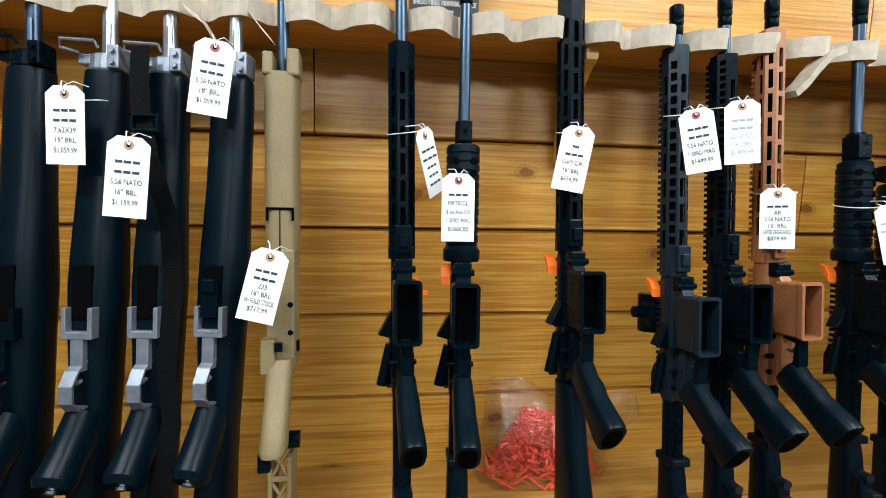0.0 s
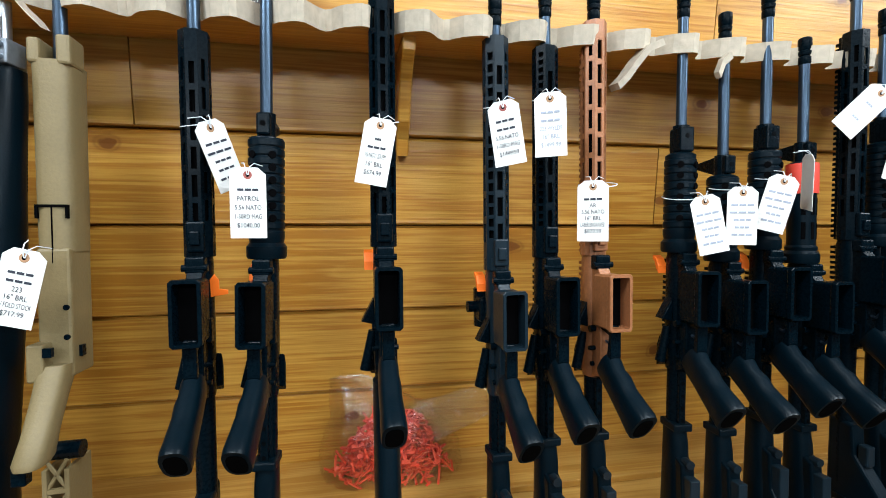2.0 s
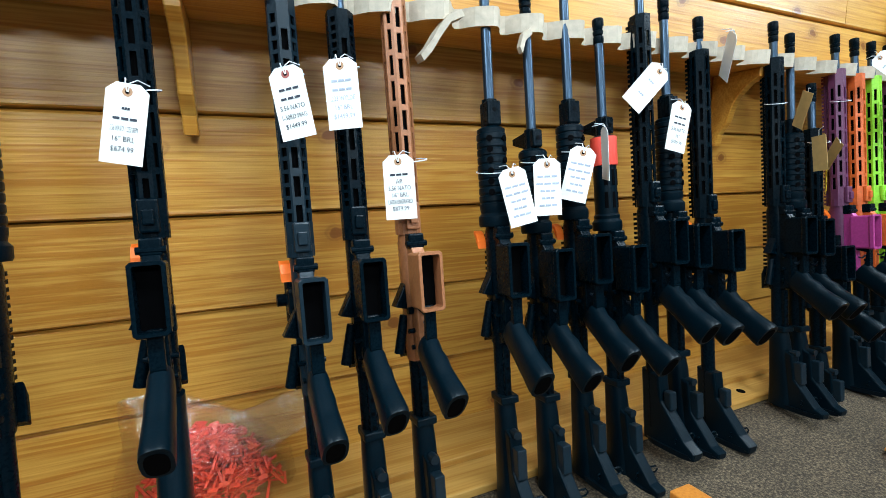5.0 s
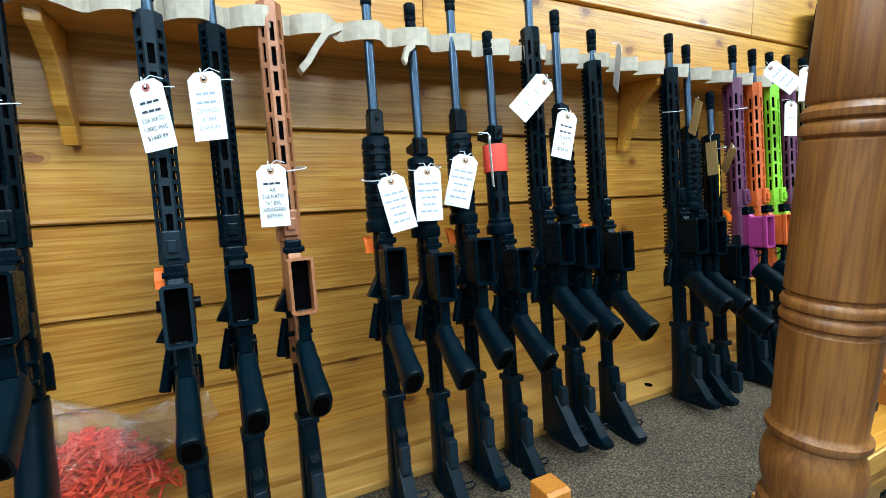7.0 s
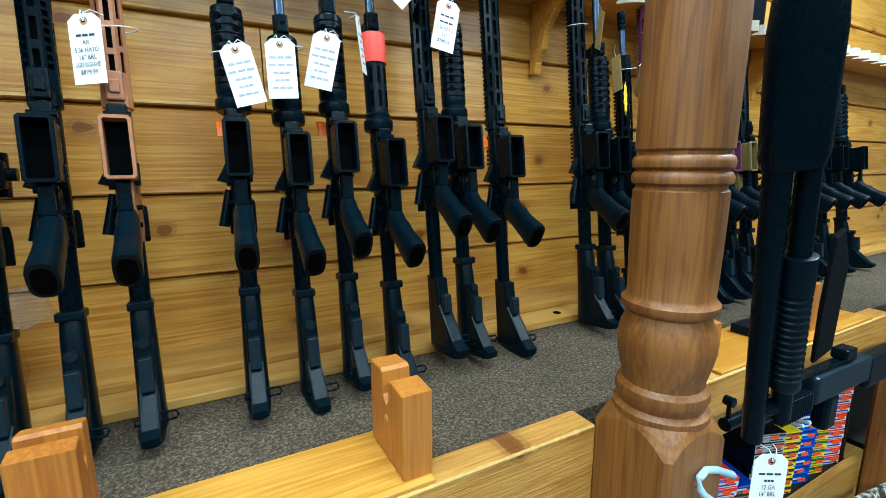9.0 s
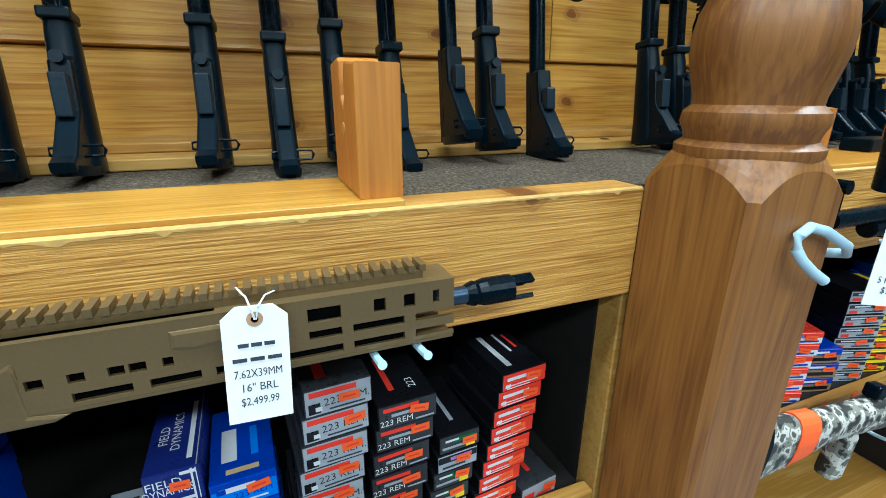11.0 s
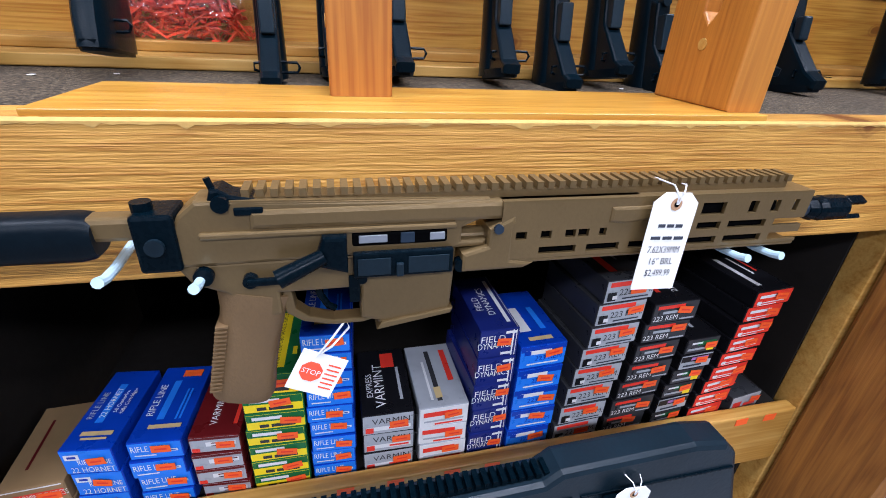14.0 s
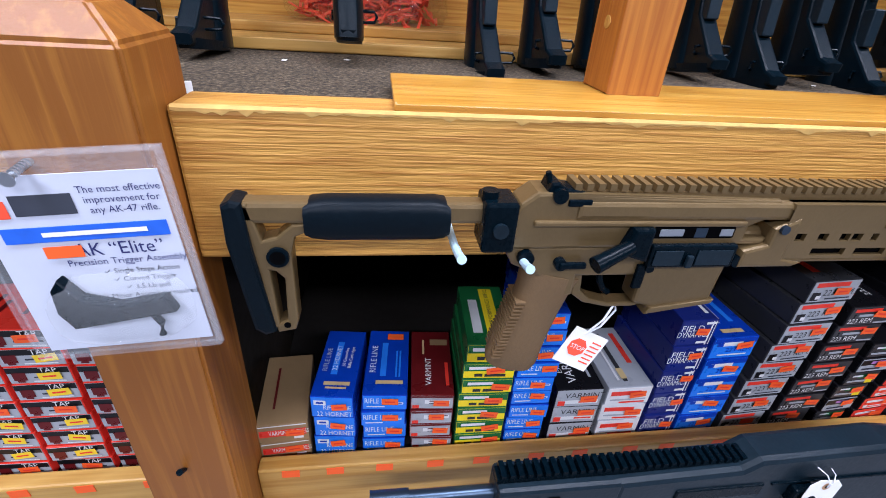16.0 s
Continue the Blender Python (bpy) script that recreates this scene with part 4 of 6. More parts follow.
def carbine(x, label, stainless=True, sling=False, mag=False, lean=0.0, twist=-5):
    """A traditional carbine in a black synthetic stock."""
    r = root("carbine", pose(x, 0.345, DECK + 0.004, -8.4, lean, twist), label, "rifle", "carbines in the rack")
    metal = STAINLESS if stainless else STEEL
    dark = SILVERCAST if stainless else BLACK
    secs = []
    for s, hw, hy, cy in ((0.0, 0.019, 0.062, -0.040), (0.03, 0.020, 0.060, -0.038), (0.15, 0.019, 0.042, -0.024), (0.205, 0.0185, 0.036, -0.020)):
        secs.append(ellipse((0, cy, s), (hw * 1.16, 0, 0), (0, hy, 0), 18, 2.6))
    for s, hw, hy, cy in ((0.26, 0.0195, 0.033, -0.018), (0.31, 0.022, 0.031, -0.016), (0.40, 0.0255, 0.032, -0.016), (0.47, 0.0275, 0.033, -0.014), (0.52, 0.0265, 0.031, -0.012), (0.60, 0.0245, 0.027, -0.008), (0.725, 0.0240, 0.024, -0.004), (0.762, 0.0225, 0.022, -0.002)):
        secs.append(ellipse((0, cy, s), (hw * 1.16, 0, 0), (0, hy, 0), 18, 2.6))
    part("stock", loft(secs), POLY, r, smooth=True)
    gs = []
    for d, hw, hl in ((0.0, 0.018, 0.034), (0.03, 0.0185, 0.029), (0.060, 0.0185, 0.026), (0.080, 0.0205, 0.0275), (0.089, 0.0165, 0.021)):
        c = Vector((0, -0.034, 0.292)) + d * Vector((0, -0.66, -0.75))
        gs.append(ellipse(c, (hw * 1.1, 0, 0), hl * Vector((0, -0.75, 0.66)), 16, 2.3))
    part("pistol_grip", loft(gs), POLY, r, smooth=True)
    c = Vector((0, -0.034, 0.292)) + 0.0895 * Vector((0, -0.66, -0.75))
    part("grip_cap_screw", cyl(c, c + 0.003 * Vector((0, -0.66, -0.75)), 0.006, seg=12), metal, r)
    # magazine opening, guard and trigger
    part("magazine_opening", box(-0.0125, 0.0125, -0.0485, -0.040, 0.425, 0.498, 0.002), DARKIN, r)
    if mag:
        bm = box(-0.0115, 0.0115, -0.056, -0.041, 0.428, 0.475, 0.002)
        add_box(bm, -0.009, 0.009, -0.060, -0.050, 0.462, 0.480, 0.002)
        part("magazine", bm, BLACK, r)
    bm = bmesh.new()
    for sx in (-1, 1):
        add_box(bm, sx * 0.0165 - 0.003, sx * 0.0165 + 0.003, -0.057, -0.038, 0.408, 0.443, 0.001)
    add_box(bm, -0.0195, 0.0195, -0.057, -0.042, 0.402, 0.412, 0.0015)
    add_box(bm, -0.008, 0.008, -0.056, -0.044, 0.36, 0.404, 0.001)
    part("trigger_housing", bm, dark, r)
    pts = [(0, -0.046, 0.372), (0, -0.062, 0.362), (0, -0.072, 0.345), (0, -0.072, 0.325), (0, -0.060, 0.312), (0, -0.044, 0.312)]
    bm = bmesh.new()
    for k in range(len(pts) - 1):
        a, b = Vector(pts[k]), Vector(pts[k + 1])
        d = (b - a)
        add_box(bm, -0.0085, 0.0085, -0.0016, 0.0016, -0.001, d.length + 0.001, 0, Matrix.Translation(a) @ d.to_track_quat("Z", "X").to_matrix().to_4x4() @ Matrix.Rotation(radians(90), 4, "Z"))
    part("trigger_guard", bm, dark, r)
    part("trigger", tube([(0, -0.042, 0.348), (0, -0.054, 0.344), (0, -0.062, 0.352)], 0.003, 6), metal, r)
    # fore-end cap, band, ribs, barrel
    bm = lathe([(0.023, 0.762), (0.0245, 0.765), (0.0240, 0.784), (0.017, 0.788)], 18)
    add_box(bm, -0.030, -0.012, -0.020, -0.006, 0.770, 0.784, 0.002)
    add_box(bm, 0.012, 0.028, -0.026, 0.004, 0.764, 0.796, 0.002)
    for zz in (0.772, 0.788):
        add_cyl(bm, (0.020, -0.030, zz), (0.020, -0.020, zz), 0.0042, seg=10)
    part("barrel_band", bm, dark, r)
    part("swivel_loop", tube([(-0.024, -0.024, 0.784), (-0.042, -0.034, 0.786), (-0.040, -0.038, 0.796), (0.002, -0.034, 0.796), (0.004, -0.030, 0.788)], 0.0022, 6), dark, r)
    bm = bmesh.new()
    for k in range(24):
        add_box(bm, 0.019, 0.0245, -0.008, 0.010, 0.600 + 0.005 * k, 0.603 + 0.005 * k)
    part("heat_shield_ribs", bm, POLY, r)
    part("barrel", cyl((0, 0, 0.77), (0, 0, 0.97), 0.0098, 0.0085, 18), metal, r, smooth=True)
    part("operating_rod", cyl((0.005, -0.012, 0.775), (0.005, -0.012, 0.83), 0.004, seg=10), metal, r)
    if sling:
        path = [(-0.016, -0.040, 0.790), (-0.014, -0.046, 0.75), (-0.008, -0.050, 0.70), (0.006, -0.056, 0.640), (0.030, -0.050, 0.56), (0.036, -0.048, 0.47), (0.030, -0.052, 0.36), (0.040, -0.055, 0.29), (0.030, -0.070, 0.18), (0.006, -0.090, 0.06)]
        bm = bmesh.new()
        prev = None
        for p in path:
            a, b = bm.verts.new((p[0] - 0.0135, p[1], p[2])), bm.verts.new((p[0] + 0.0135, p[1] - 0.003, p[2]))
            if prev:
                bm.faces.new((prev[0], prev[1], b, a))
            prev = (a, b)
        bmesh.ops.solidify(bm, geom=bm.faces[:], thickness=0.0022)
        part("sling", bm, WEB, r, "black nylon webbing sling")
        bm = box(-0.017, 0.017, -0.060, -0.051, 0.672, 0.676, 0.001)
        add_box(bm, -0.017, 0.017, -0.060, -0.051, 0.692, 0.696, 0.001)
        add_box(bm, -0.018, -0.014, -0.060, -0.051, 0.672, 0.696, 0.001)
        add_box(bm, 0.014, 0.018, -0.060, -0.051, 0.672, 0.696, 0.001)
        part("sling_buckle", bm, BLACK, r)
    return r


carbine(-0.470, "blued carbine in a black synthetic stock, in the rack", stainless=False, lean=-1)
carbine(-0.386, "stainless carbine in a black synthetic stock, in the rack")
carbine(-0.307, "stainless carbine in a black synthetic stock with a nylon sling", sling=True)
carbine(-0.226, "stainless carbine in a black synthetic stock with a short magazine", mag=True, twist=-9)


def tan_carbine(x):
    r = root("folding_carbine", pose(x, 0.352, DECK + 0.004, -8.4, 0, 3), "tan polymer folding carbine with open lattice stock", "rifle", "carbines in the rack")
    bm = bmesh.new()
    for sx in (-0.013, 0.013):
        add_box(bm, sx - 0.003, sx + 0.003, -0.045, 0.012, 0.0, 0.225, 0.001)
    for k in range(5):
        z = 0.012 + 0.045 * k
        add_box(bm, -0.012, 0.012, -0.044, -0.038, z, z + 0.006)
        for sgn in (-1, 1):
            a, b = Vector((-0.012 * sgn, -0.041, z + 0.004)), Vector((0.012 * sgn, -0.041, z + 0.044))
            add_cyl(bm, a, b, 0.0026, seg=6)
    part("lattice_stock", bm, TAN, r)
    gs = [ellipse((0, -0.028 - d * 0.55, 0.365 - d), (hw, 0, 0), (0, hl, 0), 16, 2.8) for d, hw, hl in ((0.0, 0.019, 0.024), (0.04, 0.0175, 0.021), (0.080, 0.017, 0.021), (0.105, 0.018, 0.024), (0.112, 0.015, 0.020))]
    part("pistol_grip", loft(gs), TAN, r, smooth=True)
    part("hinge_knob", cyl((-0.024, -0.03, 0.245), (0.026, -0.03, 0.245), 0.012, seg=16), BLACK, r)
    part("grip_latch", box(-0.018, -0.002, -0.100, -0.085, 0.232, 0.256, 0.002), BLACK, r)
    bm = box(-0.020, 0.020, -0.035, 0.020, 0.345, 0.52, 0.004)
    add_box(bm, -0.024, -0.004, -0.055, -0.030, 0.345, 0.395, 0.003)
    part("receiver", bm, TAN, r)
    bm = box(-0.004, 0.006, -0.0565, -0.05, 0.378, 0.390)
    for zz in (0.40, 0.44):
        add_cyl(bm, (0.014, -0.036, zz), (0.014, -0.03, zz), 0.004, seg=10)
    add_box(bm, 0.019, 0.024, -0.02, -0.01, 0.37, 0.385)
    part("receiver_controls", bm, BLACK, r)
    part("red_button", cyl((0.012, -0.0362, 0.352), (0.012, -0.03, 0.352), 0.003, seg=10), REDFLAG, r)
    secs = [ellipse((0, -0.004, s), (hw, 0, 0), (0, 0.030, 0), 18, 3.4) for s, hw in ((0.515, 0.0225), (0.58, 0.0235), (0.63, 0.0235), (0.68, 0.0238), (0.755, 0.0245), (0.772, 0.0255))]
    part("fore_end", loft(secs), TAN, r, smooth=True)
    part("fore_end_prong", box(-0.024, -0.009, -0.034, 0.004, 0.766, 0.800, 0.004), TAN, r)
    part("fore_end_prong", box(0.009, 0.027, -0.034, 0.004, 0.766, 0.806, 0.004), TAN, r)
    bm = box(-0.019, 0.019, -0.0352, -0.030, 0.575, 0.5785)
    for sx in (-0.019, 0.016):
        add_box(bm, sx, sx + 0.003, -0.0352, -0.030, 0.560, 0.578)
    add_box(bm, -0.0006, 0.0006, -0.0352, -0.030, 0.50, 0.575)
    part("fore_end_seam", bm, DARKIN, r)
    part("barrel", cyl((0, 0, 0.765), (0, 0, 0.99), 0.0088, 0.0080, 16), STEEL, r, smooth=True)


tan_carbine(-0.137)

# ---- price tags on the rack ----
TAGS = (
    (-0.389, 0.380, 1.750, -6, 0, ["*", "*", "7.62X39", '18" BRL', "$1,059.99"], 0),
    (-0.298, 0.340, 1.688, 2, 5, ["*", "*", "5.56 NATO", '16" BRL', "$1,159.99"], 0),
    (-0.211, 0.392, 1.818, 6, 8, ["*", "*", "5.56 NATO", '18" BRL', "$1,059.99"], 1),
    (-0.138, 0.345, 1.550, 0, 14, ["*", "*", "223", '16" BRL', "W/ FOLD STOCK", "$717.99"], 0),
    (0.061, 0.400, 1.718, 55, -18, [0.8, 0.9, 0.6, 0.6, 0.7], 2),
    (0.113, 0.388, 1.656, 0, 0, ["*", "* PATROL", "5.56 NATO", "1-30RD MAG", "$1040.00"], 1),
    (0.298, 0.404, 1.731, -14, 9, [0.2, 0.6, "5.56 NATO / .223 REM", '16" BRL', "$674.99"], 2),
    (0.478, 0.400, 1.764, -28, -12, ["*", "*", "5.56 NATO", "1-30RD MAG", "$1449.99"], 1),
    (0.552, 0.396, 1.780, -26, -5, ["*", "*", ".223 WYLDE", '16" BRL', "$1499.99"], 3),
    (0.634, 0.395, 1.648, -30, -4, ["*", "* AR", "5.56 NATO", '16" BRL', "LASER ENGRAVED", "$879.99"], 0),
    (0.826, 0.380, 1.627, -14, -14, [0.8, 0.9, 0.6, 0.5, 0.7], 3),
    (0.897, 0.378, 1.643, -18, -2, [0.8, 0.9, 0.6, 0.5, 0.7], 3),
    (0.980, 0.380, 1.663, -24, 12, [0.8, 0.9, 0.6, 0.5, 0.7], 3),
    (1.040, 0.398, 1.701, 62, -3, [0.8, 0.5, 0.7, 0.5, 0.6], 0),
    (1.182, 0.400, 1.818, -20, 42, [0.3, 0.3], 3),
    (1.226, 0.385, 1.753, -8, 12, ["*", "*", "5.56 NATO", '16"', "$789.99"], 0),
    (1.384, 0.405, 1.905, 60, -30, [0.5], 3),
    (1.936, 0.400, 1.907, -30, -52, [0.7, 0.6, 0.6], 3),
    (2.061, 0.395, 1.820, -10, 0, [0.6], 3),
    (2.130, 0.395, 1.920, -30, 0, [0.5], 3),
    (2.700, 0.390, 1.800, 10, 4, [0.5], 3),
)
for tx, ty, tz, yaw, lean, lines, style in TAGS:
    rows = [0.62 if s == "*" else s.replace("* ", "") if isinstance(s, str) else s for s in lines]
    tag(pose(tx, ty, tz, -6, lean, yaw), rows, RINGRED if style == 1 else KRAFTRING, ink=INKPALE if style == 3 else INK)
for bx, by, bz in ((-0.385, 0.413, 1.735), (0.034, 0.450, 1.715), (0.303, 0.449, 1.728), (0.487, 0.450, 1.762), (0.570, 0.450, 1.778), (0.664, 0.434, 1.640), (0.824, 0.430, 1.622), (0.916, 0.430, 1.640), (0.996, 0.432, 1.660), (1.633, 0.452, 1.78), (1.81, 0.44, 1.69), (1.908, 0.452, 1.80)):
    band(bx, by, bz, 0.0315 if bz < 1.66 else 0.0235)


def paper_tag(x, y, z, yaw, lean):
    r = root("kraft_tag", pose(x, y, z, -4, lean, yaw), "tan kraft paper tag hung by white string", "price tag", "kraft tags")
    part("card", box(-0.018, 0.018, -0.0005, 0.0005, -0.085, 0, 0), TWINE, r)
    part("string_loop", tube([(0, 0, 0), (-0.01, 0.01, 0.012), (-0.03, 0.02, 0.016)], 0.0009, 6), STRING, r)


paper_tag(1.655, 0.395, 1.80, 65, -22)
paper_tag(1.700, 0.385, 1.70, 75, 8)
paper_tag(1.815, 0.395, 1.69, 60, -38)
star = []
for k in range(20):
    a = math.pi * k / 10
    q = 0.026 if k % 2 else 0.018
    star.append((q * math.cos(a), 1.6 * q * math.sin(a)))
ob = part("star_card", plate(star, -0.0005, 0.0005, "xz"), YELLOWTAG)
ob.matrix_basis = pose(1.735, 0.375, 1.60, -5, 0, 30)
tagged(ob, "small yellow star-shaped card hung on a rifle", "card")
# poster scrap behind the rail
r = root("product_box", pose(0.105, 0.54, RAIL + 0.0165), "dark red and black product box standing on the rail", "box")
part("carton", box(-0.058, 0.058, 0, 0.05, 0, 0.16, 0.002), plain("black_red_card", (0.03, 0.022, 0.024), 0.4), r)
part("red_band", box(-0.0585, 0.0585, -0.001, 0.0, 0.045, 0.09), plain("crimson_print", (0.32, 0.02, 0.04), 0.4), r)
lettering("SHOOTING PERFORMANCE", 0.0115, PAPER, r, Matrix.Translation((0, -0.0016, 0.034)) @ Matrix.Rotation(radians(90), 4, "X"), squeeze=0.75)
lettering("SYSTEM", 0.0115, PAPER, r, Matrix.Translation((0, -0.0016, 0.020)) @ Matrix.Rotation(radians(90), 4, "X"), squeeze=0.75)
r = root("wall_mat", pose(2.50, 0.56, 1.93), "dark grey mat hanging on the wall", "mat")
part("sheet", plate([(-0.05, 0.0), (0.16, 0.0), (0.16, 0.30), (-0.02, 0.26)], -0.006, 0.006, "xz", 0.002), RUBBER, r)

# ---- bag of chamber flags ----
r = root("bag_of_flags", pose(0.325, 0.540, DECK + 0.0345), "clear plastic bag full of red-orange chamber flags on the deck", "bag")
random.seed(4)
bm = bmesh.new()
for k in range(700):
    a = random.uniform(0, 2 * math.pi)
    q = math.sqrt(random.random())
    h = random.random()
    wide = 0.125 * (1 - 0.35 * h) * (1 - 0.5 * h * h)
    c = Vector((q * wide * math.cos(a), q * 0.046 * (1 - 0.5 * h) * math.sin(a), 0.006 + h * 0.125))
    d = Vector((random.gauss(0, 1), random.gauss(0, 1), random.gauss(0, 0.7))).normalized()
    m = Matrix.Translation(c) @ d.to_track_quat("Z", "Y").to_matrix().to_4x4()
    L = random.uniform(0.018, 0.042)
    add_box(bm, -0.0022, 0.0022, -0.0014, 0.0014, -L / 2, L / 2, 0, m)
    if k % 3 == 0:
        add_box(bm, -0.008, 0.008, -0.001, 0.001, L / 2 - 0.008, L / 2, 0, m)
flags = part("flag_heap", bm, REDFLAG, r, "heap of loose red-orange plastic flags")
flags["kind"] = "stuff"
secs = []
for z, w, d, dx in ((0.0, 0.13, 0.058, 0), (0.02, 0.142, 0.066, 0), (0.06, 0.136, 0.064, -0.004), (0.10, 0.118, 0.052, -0.010), (0.135, 0.098, 0.034, -0.022), (0.165, 0.078, 0.018, -0.040), (0.195, 0.050, 0.006, -0.066), (0.212, 0.030, 0.002, -0.085)):
    ring = ellipse((dx, 0.004, z), (w, 0, 0), (0, d * 0.86, 0), 26, 2.6)
    secs.append([p + Vector((random.uniform(-0.005, 0.005), random.uniform(-0.006, 0.006), random.uniform(-0.003, 0.003))) for p in ring])
part("bag_film", loft(secs), BAG, r, "crumpled clear polythene", smooth=True)
secs = []
for s, w, d in ((0.0, 0.05, 0.016), (0.04, 0.042, 0.010), (0.09, 0.035, 0.005), (0.13, 0.03, 0.002)):
    c = Vector((0.055 + s, -0.015, 0.115 + 0.33 * s))
    ring = ellipse(c, w * Vector((-0.3, 0, 0.95)), (0, d, 0), 16, 2.2)
    secs.append([p + Vector((random.uniform(-0.004, 0.004), random.uniform(-0.005, 0.005), random.uniform(-0.004, 0.004))) for p in ring])
part("bag_mouth", loft(secs), BAG, r, smooth=True)
fl = root("chamber_flag", pose(0.062, 0.405, 1.49), "loose orange plastic flag hooked on a rifle", "chamber flag")
part("blade", plate([(-0.012, -0.022), (0.012, -0.018), (0.012, -0.012), (0.0, -0.010), (0.0, 0.004), (-0.006, 0.012), (-0.012, 0.004)], -0.0015, 0.0015, "xz", 0.0005), FLAG, fl)

# ---- bronze rifle lying on pegs in front of the beam ----
# local frame: x along the barrel, z up, -y towards the aisle
MX = root("display_rifle", pose(-0.002, -0.033, -0.003), "bronze rifle with skeleton stock lying on pegs before the beam", "rifle")


def mx(name, bm, mat, label="", smooth=False):
    return part(name, bm, mat, MX, label, smooth)


bm = plate([(0.500, 0.986), (0.995, 0.986), (0.995, 0.9795), (0.500, 0.9795)], -0.0085, 0.0085)
mx("top_rail", bm, FDE)
for k in range(50):
    x = 0.5015 + 0.01 * k
    mx("rail_tooth", plate([(x, 0.9862), (x + 0.0055, 0.9862), (x + 0.0055, 0.9925), (x, 0.9925)], -0.0105, 0.0105), FDE)
upper = [(0.458, 0.976), (0.470, 0.986), (0.500, 0.986), (0.690, 0.981), (0.690, 0.966), (0.668, 0.956), (0.668, 0.945), (0.690, 0.945), (0.690, 0.938), (0.455, 0.934), (0.450, 0.940), (0.450, 0.962)]
mx("upper_receiver", plate(upper, -0.015, 0.015, bevel=0.003), FDE)
mx("receiver_ridge", box(0.470, 0.662, -0.0185, -0.010, 0.9575, 0.9625, 0.0015), FDE)
mx("receiver_top", plate([(0.505, 0.9795), (0.83, 0.9795), (0.83, 0.962), (0.505, 0.9635)], -0.0175, 0.0175, bevel=0.004), FDE)
lower = [(0.448, 0.936), (0.580, 0.936), (0.664, 0.940), (0.664, 0.915), (0.6615, 0.873), (0.645, 0.8695), (0.598, 0.863), (0.598, 0.869), (0.583, 0.874), (0.583, 0.905), (0.520, 0.905), (0.520, 0.885), (0.505, 0.880), (0.480, 0.908), (0.458, 0.918)]
mx("lower_receiver", plate(lower, -0.013, 0.013, bevel=0.003), FDE)
mx("magazine_well_lip", plate([(0.596, 0.862), (0.662, 0.873), (0.664, 0.878), (0.600, 0.869)], -0.016, 0.016, bevel=0.001), FDE)
mx("ejection_port", box(0.578, 0.655, -0.0168, -0.012, 0.945, 0.957, 0.002), DARKIN)
mx("bolt_carrier", box(0.583, 0.606, -0.0172, -0.012, 0.9475, 0.955, 0.001), STAINLESS)
mx("bolt_face", box(0.640, 0.653, -0.0172, -0.012, 0.9475, 0.955, 0.001), STAINLESS)
mx("bolt_lug", box(0.616, 0.628, -0.0171, -0.012, 0.946, 0.956, 0.001), STEEL)
bm = box(0.578, 0.660, -0.0215, -0.0155, 0.9185, 0.941, 0.0015)
mx("dust_cover", bm, BLACK)
for a, b in ((0.5815, 0.608), (0.622, 0.656)):
    mx("dust_cover_panel", box(a, b, -0.0228, -0.0217, 0.9215, 0.9365, 0.0004), GREYG)
mx("dust_cover_latch", box(0.612, 0.618, -0.0255, -0.0217, 0.920, 0.932, 0.001), GREYG)
mx("brass_deflector", plate([(0.556, 0.958), (0.574, 0.958), (0.574, 0.926), (0.548, 0.934)], -0.026, -0.012, bevel=0.003), BLACK)
bm = add_cyl(bmesh.new(), (0.556, -0.024, 0.942), (0.522, -0.034, 0.930), 0.0062, 0.0075, 14)
mx("forward_assist", bm, BLACK, smooth=True)
bm = add_cyl(bmesh.new(), (0.5, -0.013, 0.921), (0.5, -0.020, 0.921), 0.0055, seg=12)
add_box(bm, 0.498, 0.522, -0.022, -0.017, 0.918, 0.924, 0.0015)
mx("safety_lever", bm, BLACK)
mx("takedown_pin", cyl((0.468, -0.013, 0.927), (0.468, -0.019, 0.927), 0.0072, seg=16), BLACK)
mx("pivot_pin", cyl((0.668, -0.010, 0.922), (0.668, -0.019, 0.922), 0.0058, seg=14), BLACK)
mx("magazine_release", cyl((0.585, -0.012, 0.915), (0.585, -0.018, 0.915), 0.004, seg=12), BLACK)
mx("magazine_catch", box(0.574, 0.583, -0.0165, -0.0125, 0.893, 0.918, 0.001), BLACK)
mx("gas_tube", cyl((0.655, 0, 0.942), (0.70, 0, 0.942), 0.0085, seg=14), FDE)
pts = [(0.520, 0.905), (0.522, 0.882), (0.535, 0.872), (0.560, 0.866), (0.585, 0.866), (0.600, 0.870), (0.600, 0.874), (0.584, 0.871), (0.560, 0.871), (0.540, 0.877), (0.530, 0.886), (0.528, 0.905)]
mx("trigger_guard", plate(pts, -0.008, 0.008, bevel=0.0015), FDE)
mx("trigger", tube([(0.548, 0, 0.906), (0.550, 0, 0.893), (0.556, 0, 0.882), (0.562, 0, 0.878)], 0.0032, 8), BLACK)
gs = []
for d, hw, hl in ((0.0, 0.014, 0.030), (0.018, 0.0150, 0.026), (0.045, 0.0155, 0.0245), (0.075, 0.0155, 0.0250), (0.105, 0.0160, 0.0275), (0.114, 0.0140, 0.0250)):
    c = Vector((0.500, 0, 0.905)) + d * Vector((-0.22, 0, -0.975))
    gs.append(ellipse(c, hl * Vector((0.975, 0, -0.22)), (0, hw, 0), 20, 2.5))
mx("pistol_grip", loft(gs), FDEGRIP, smooth=True)
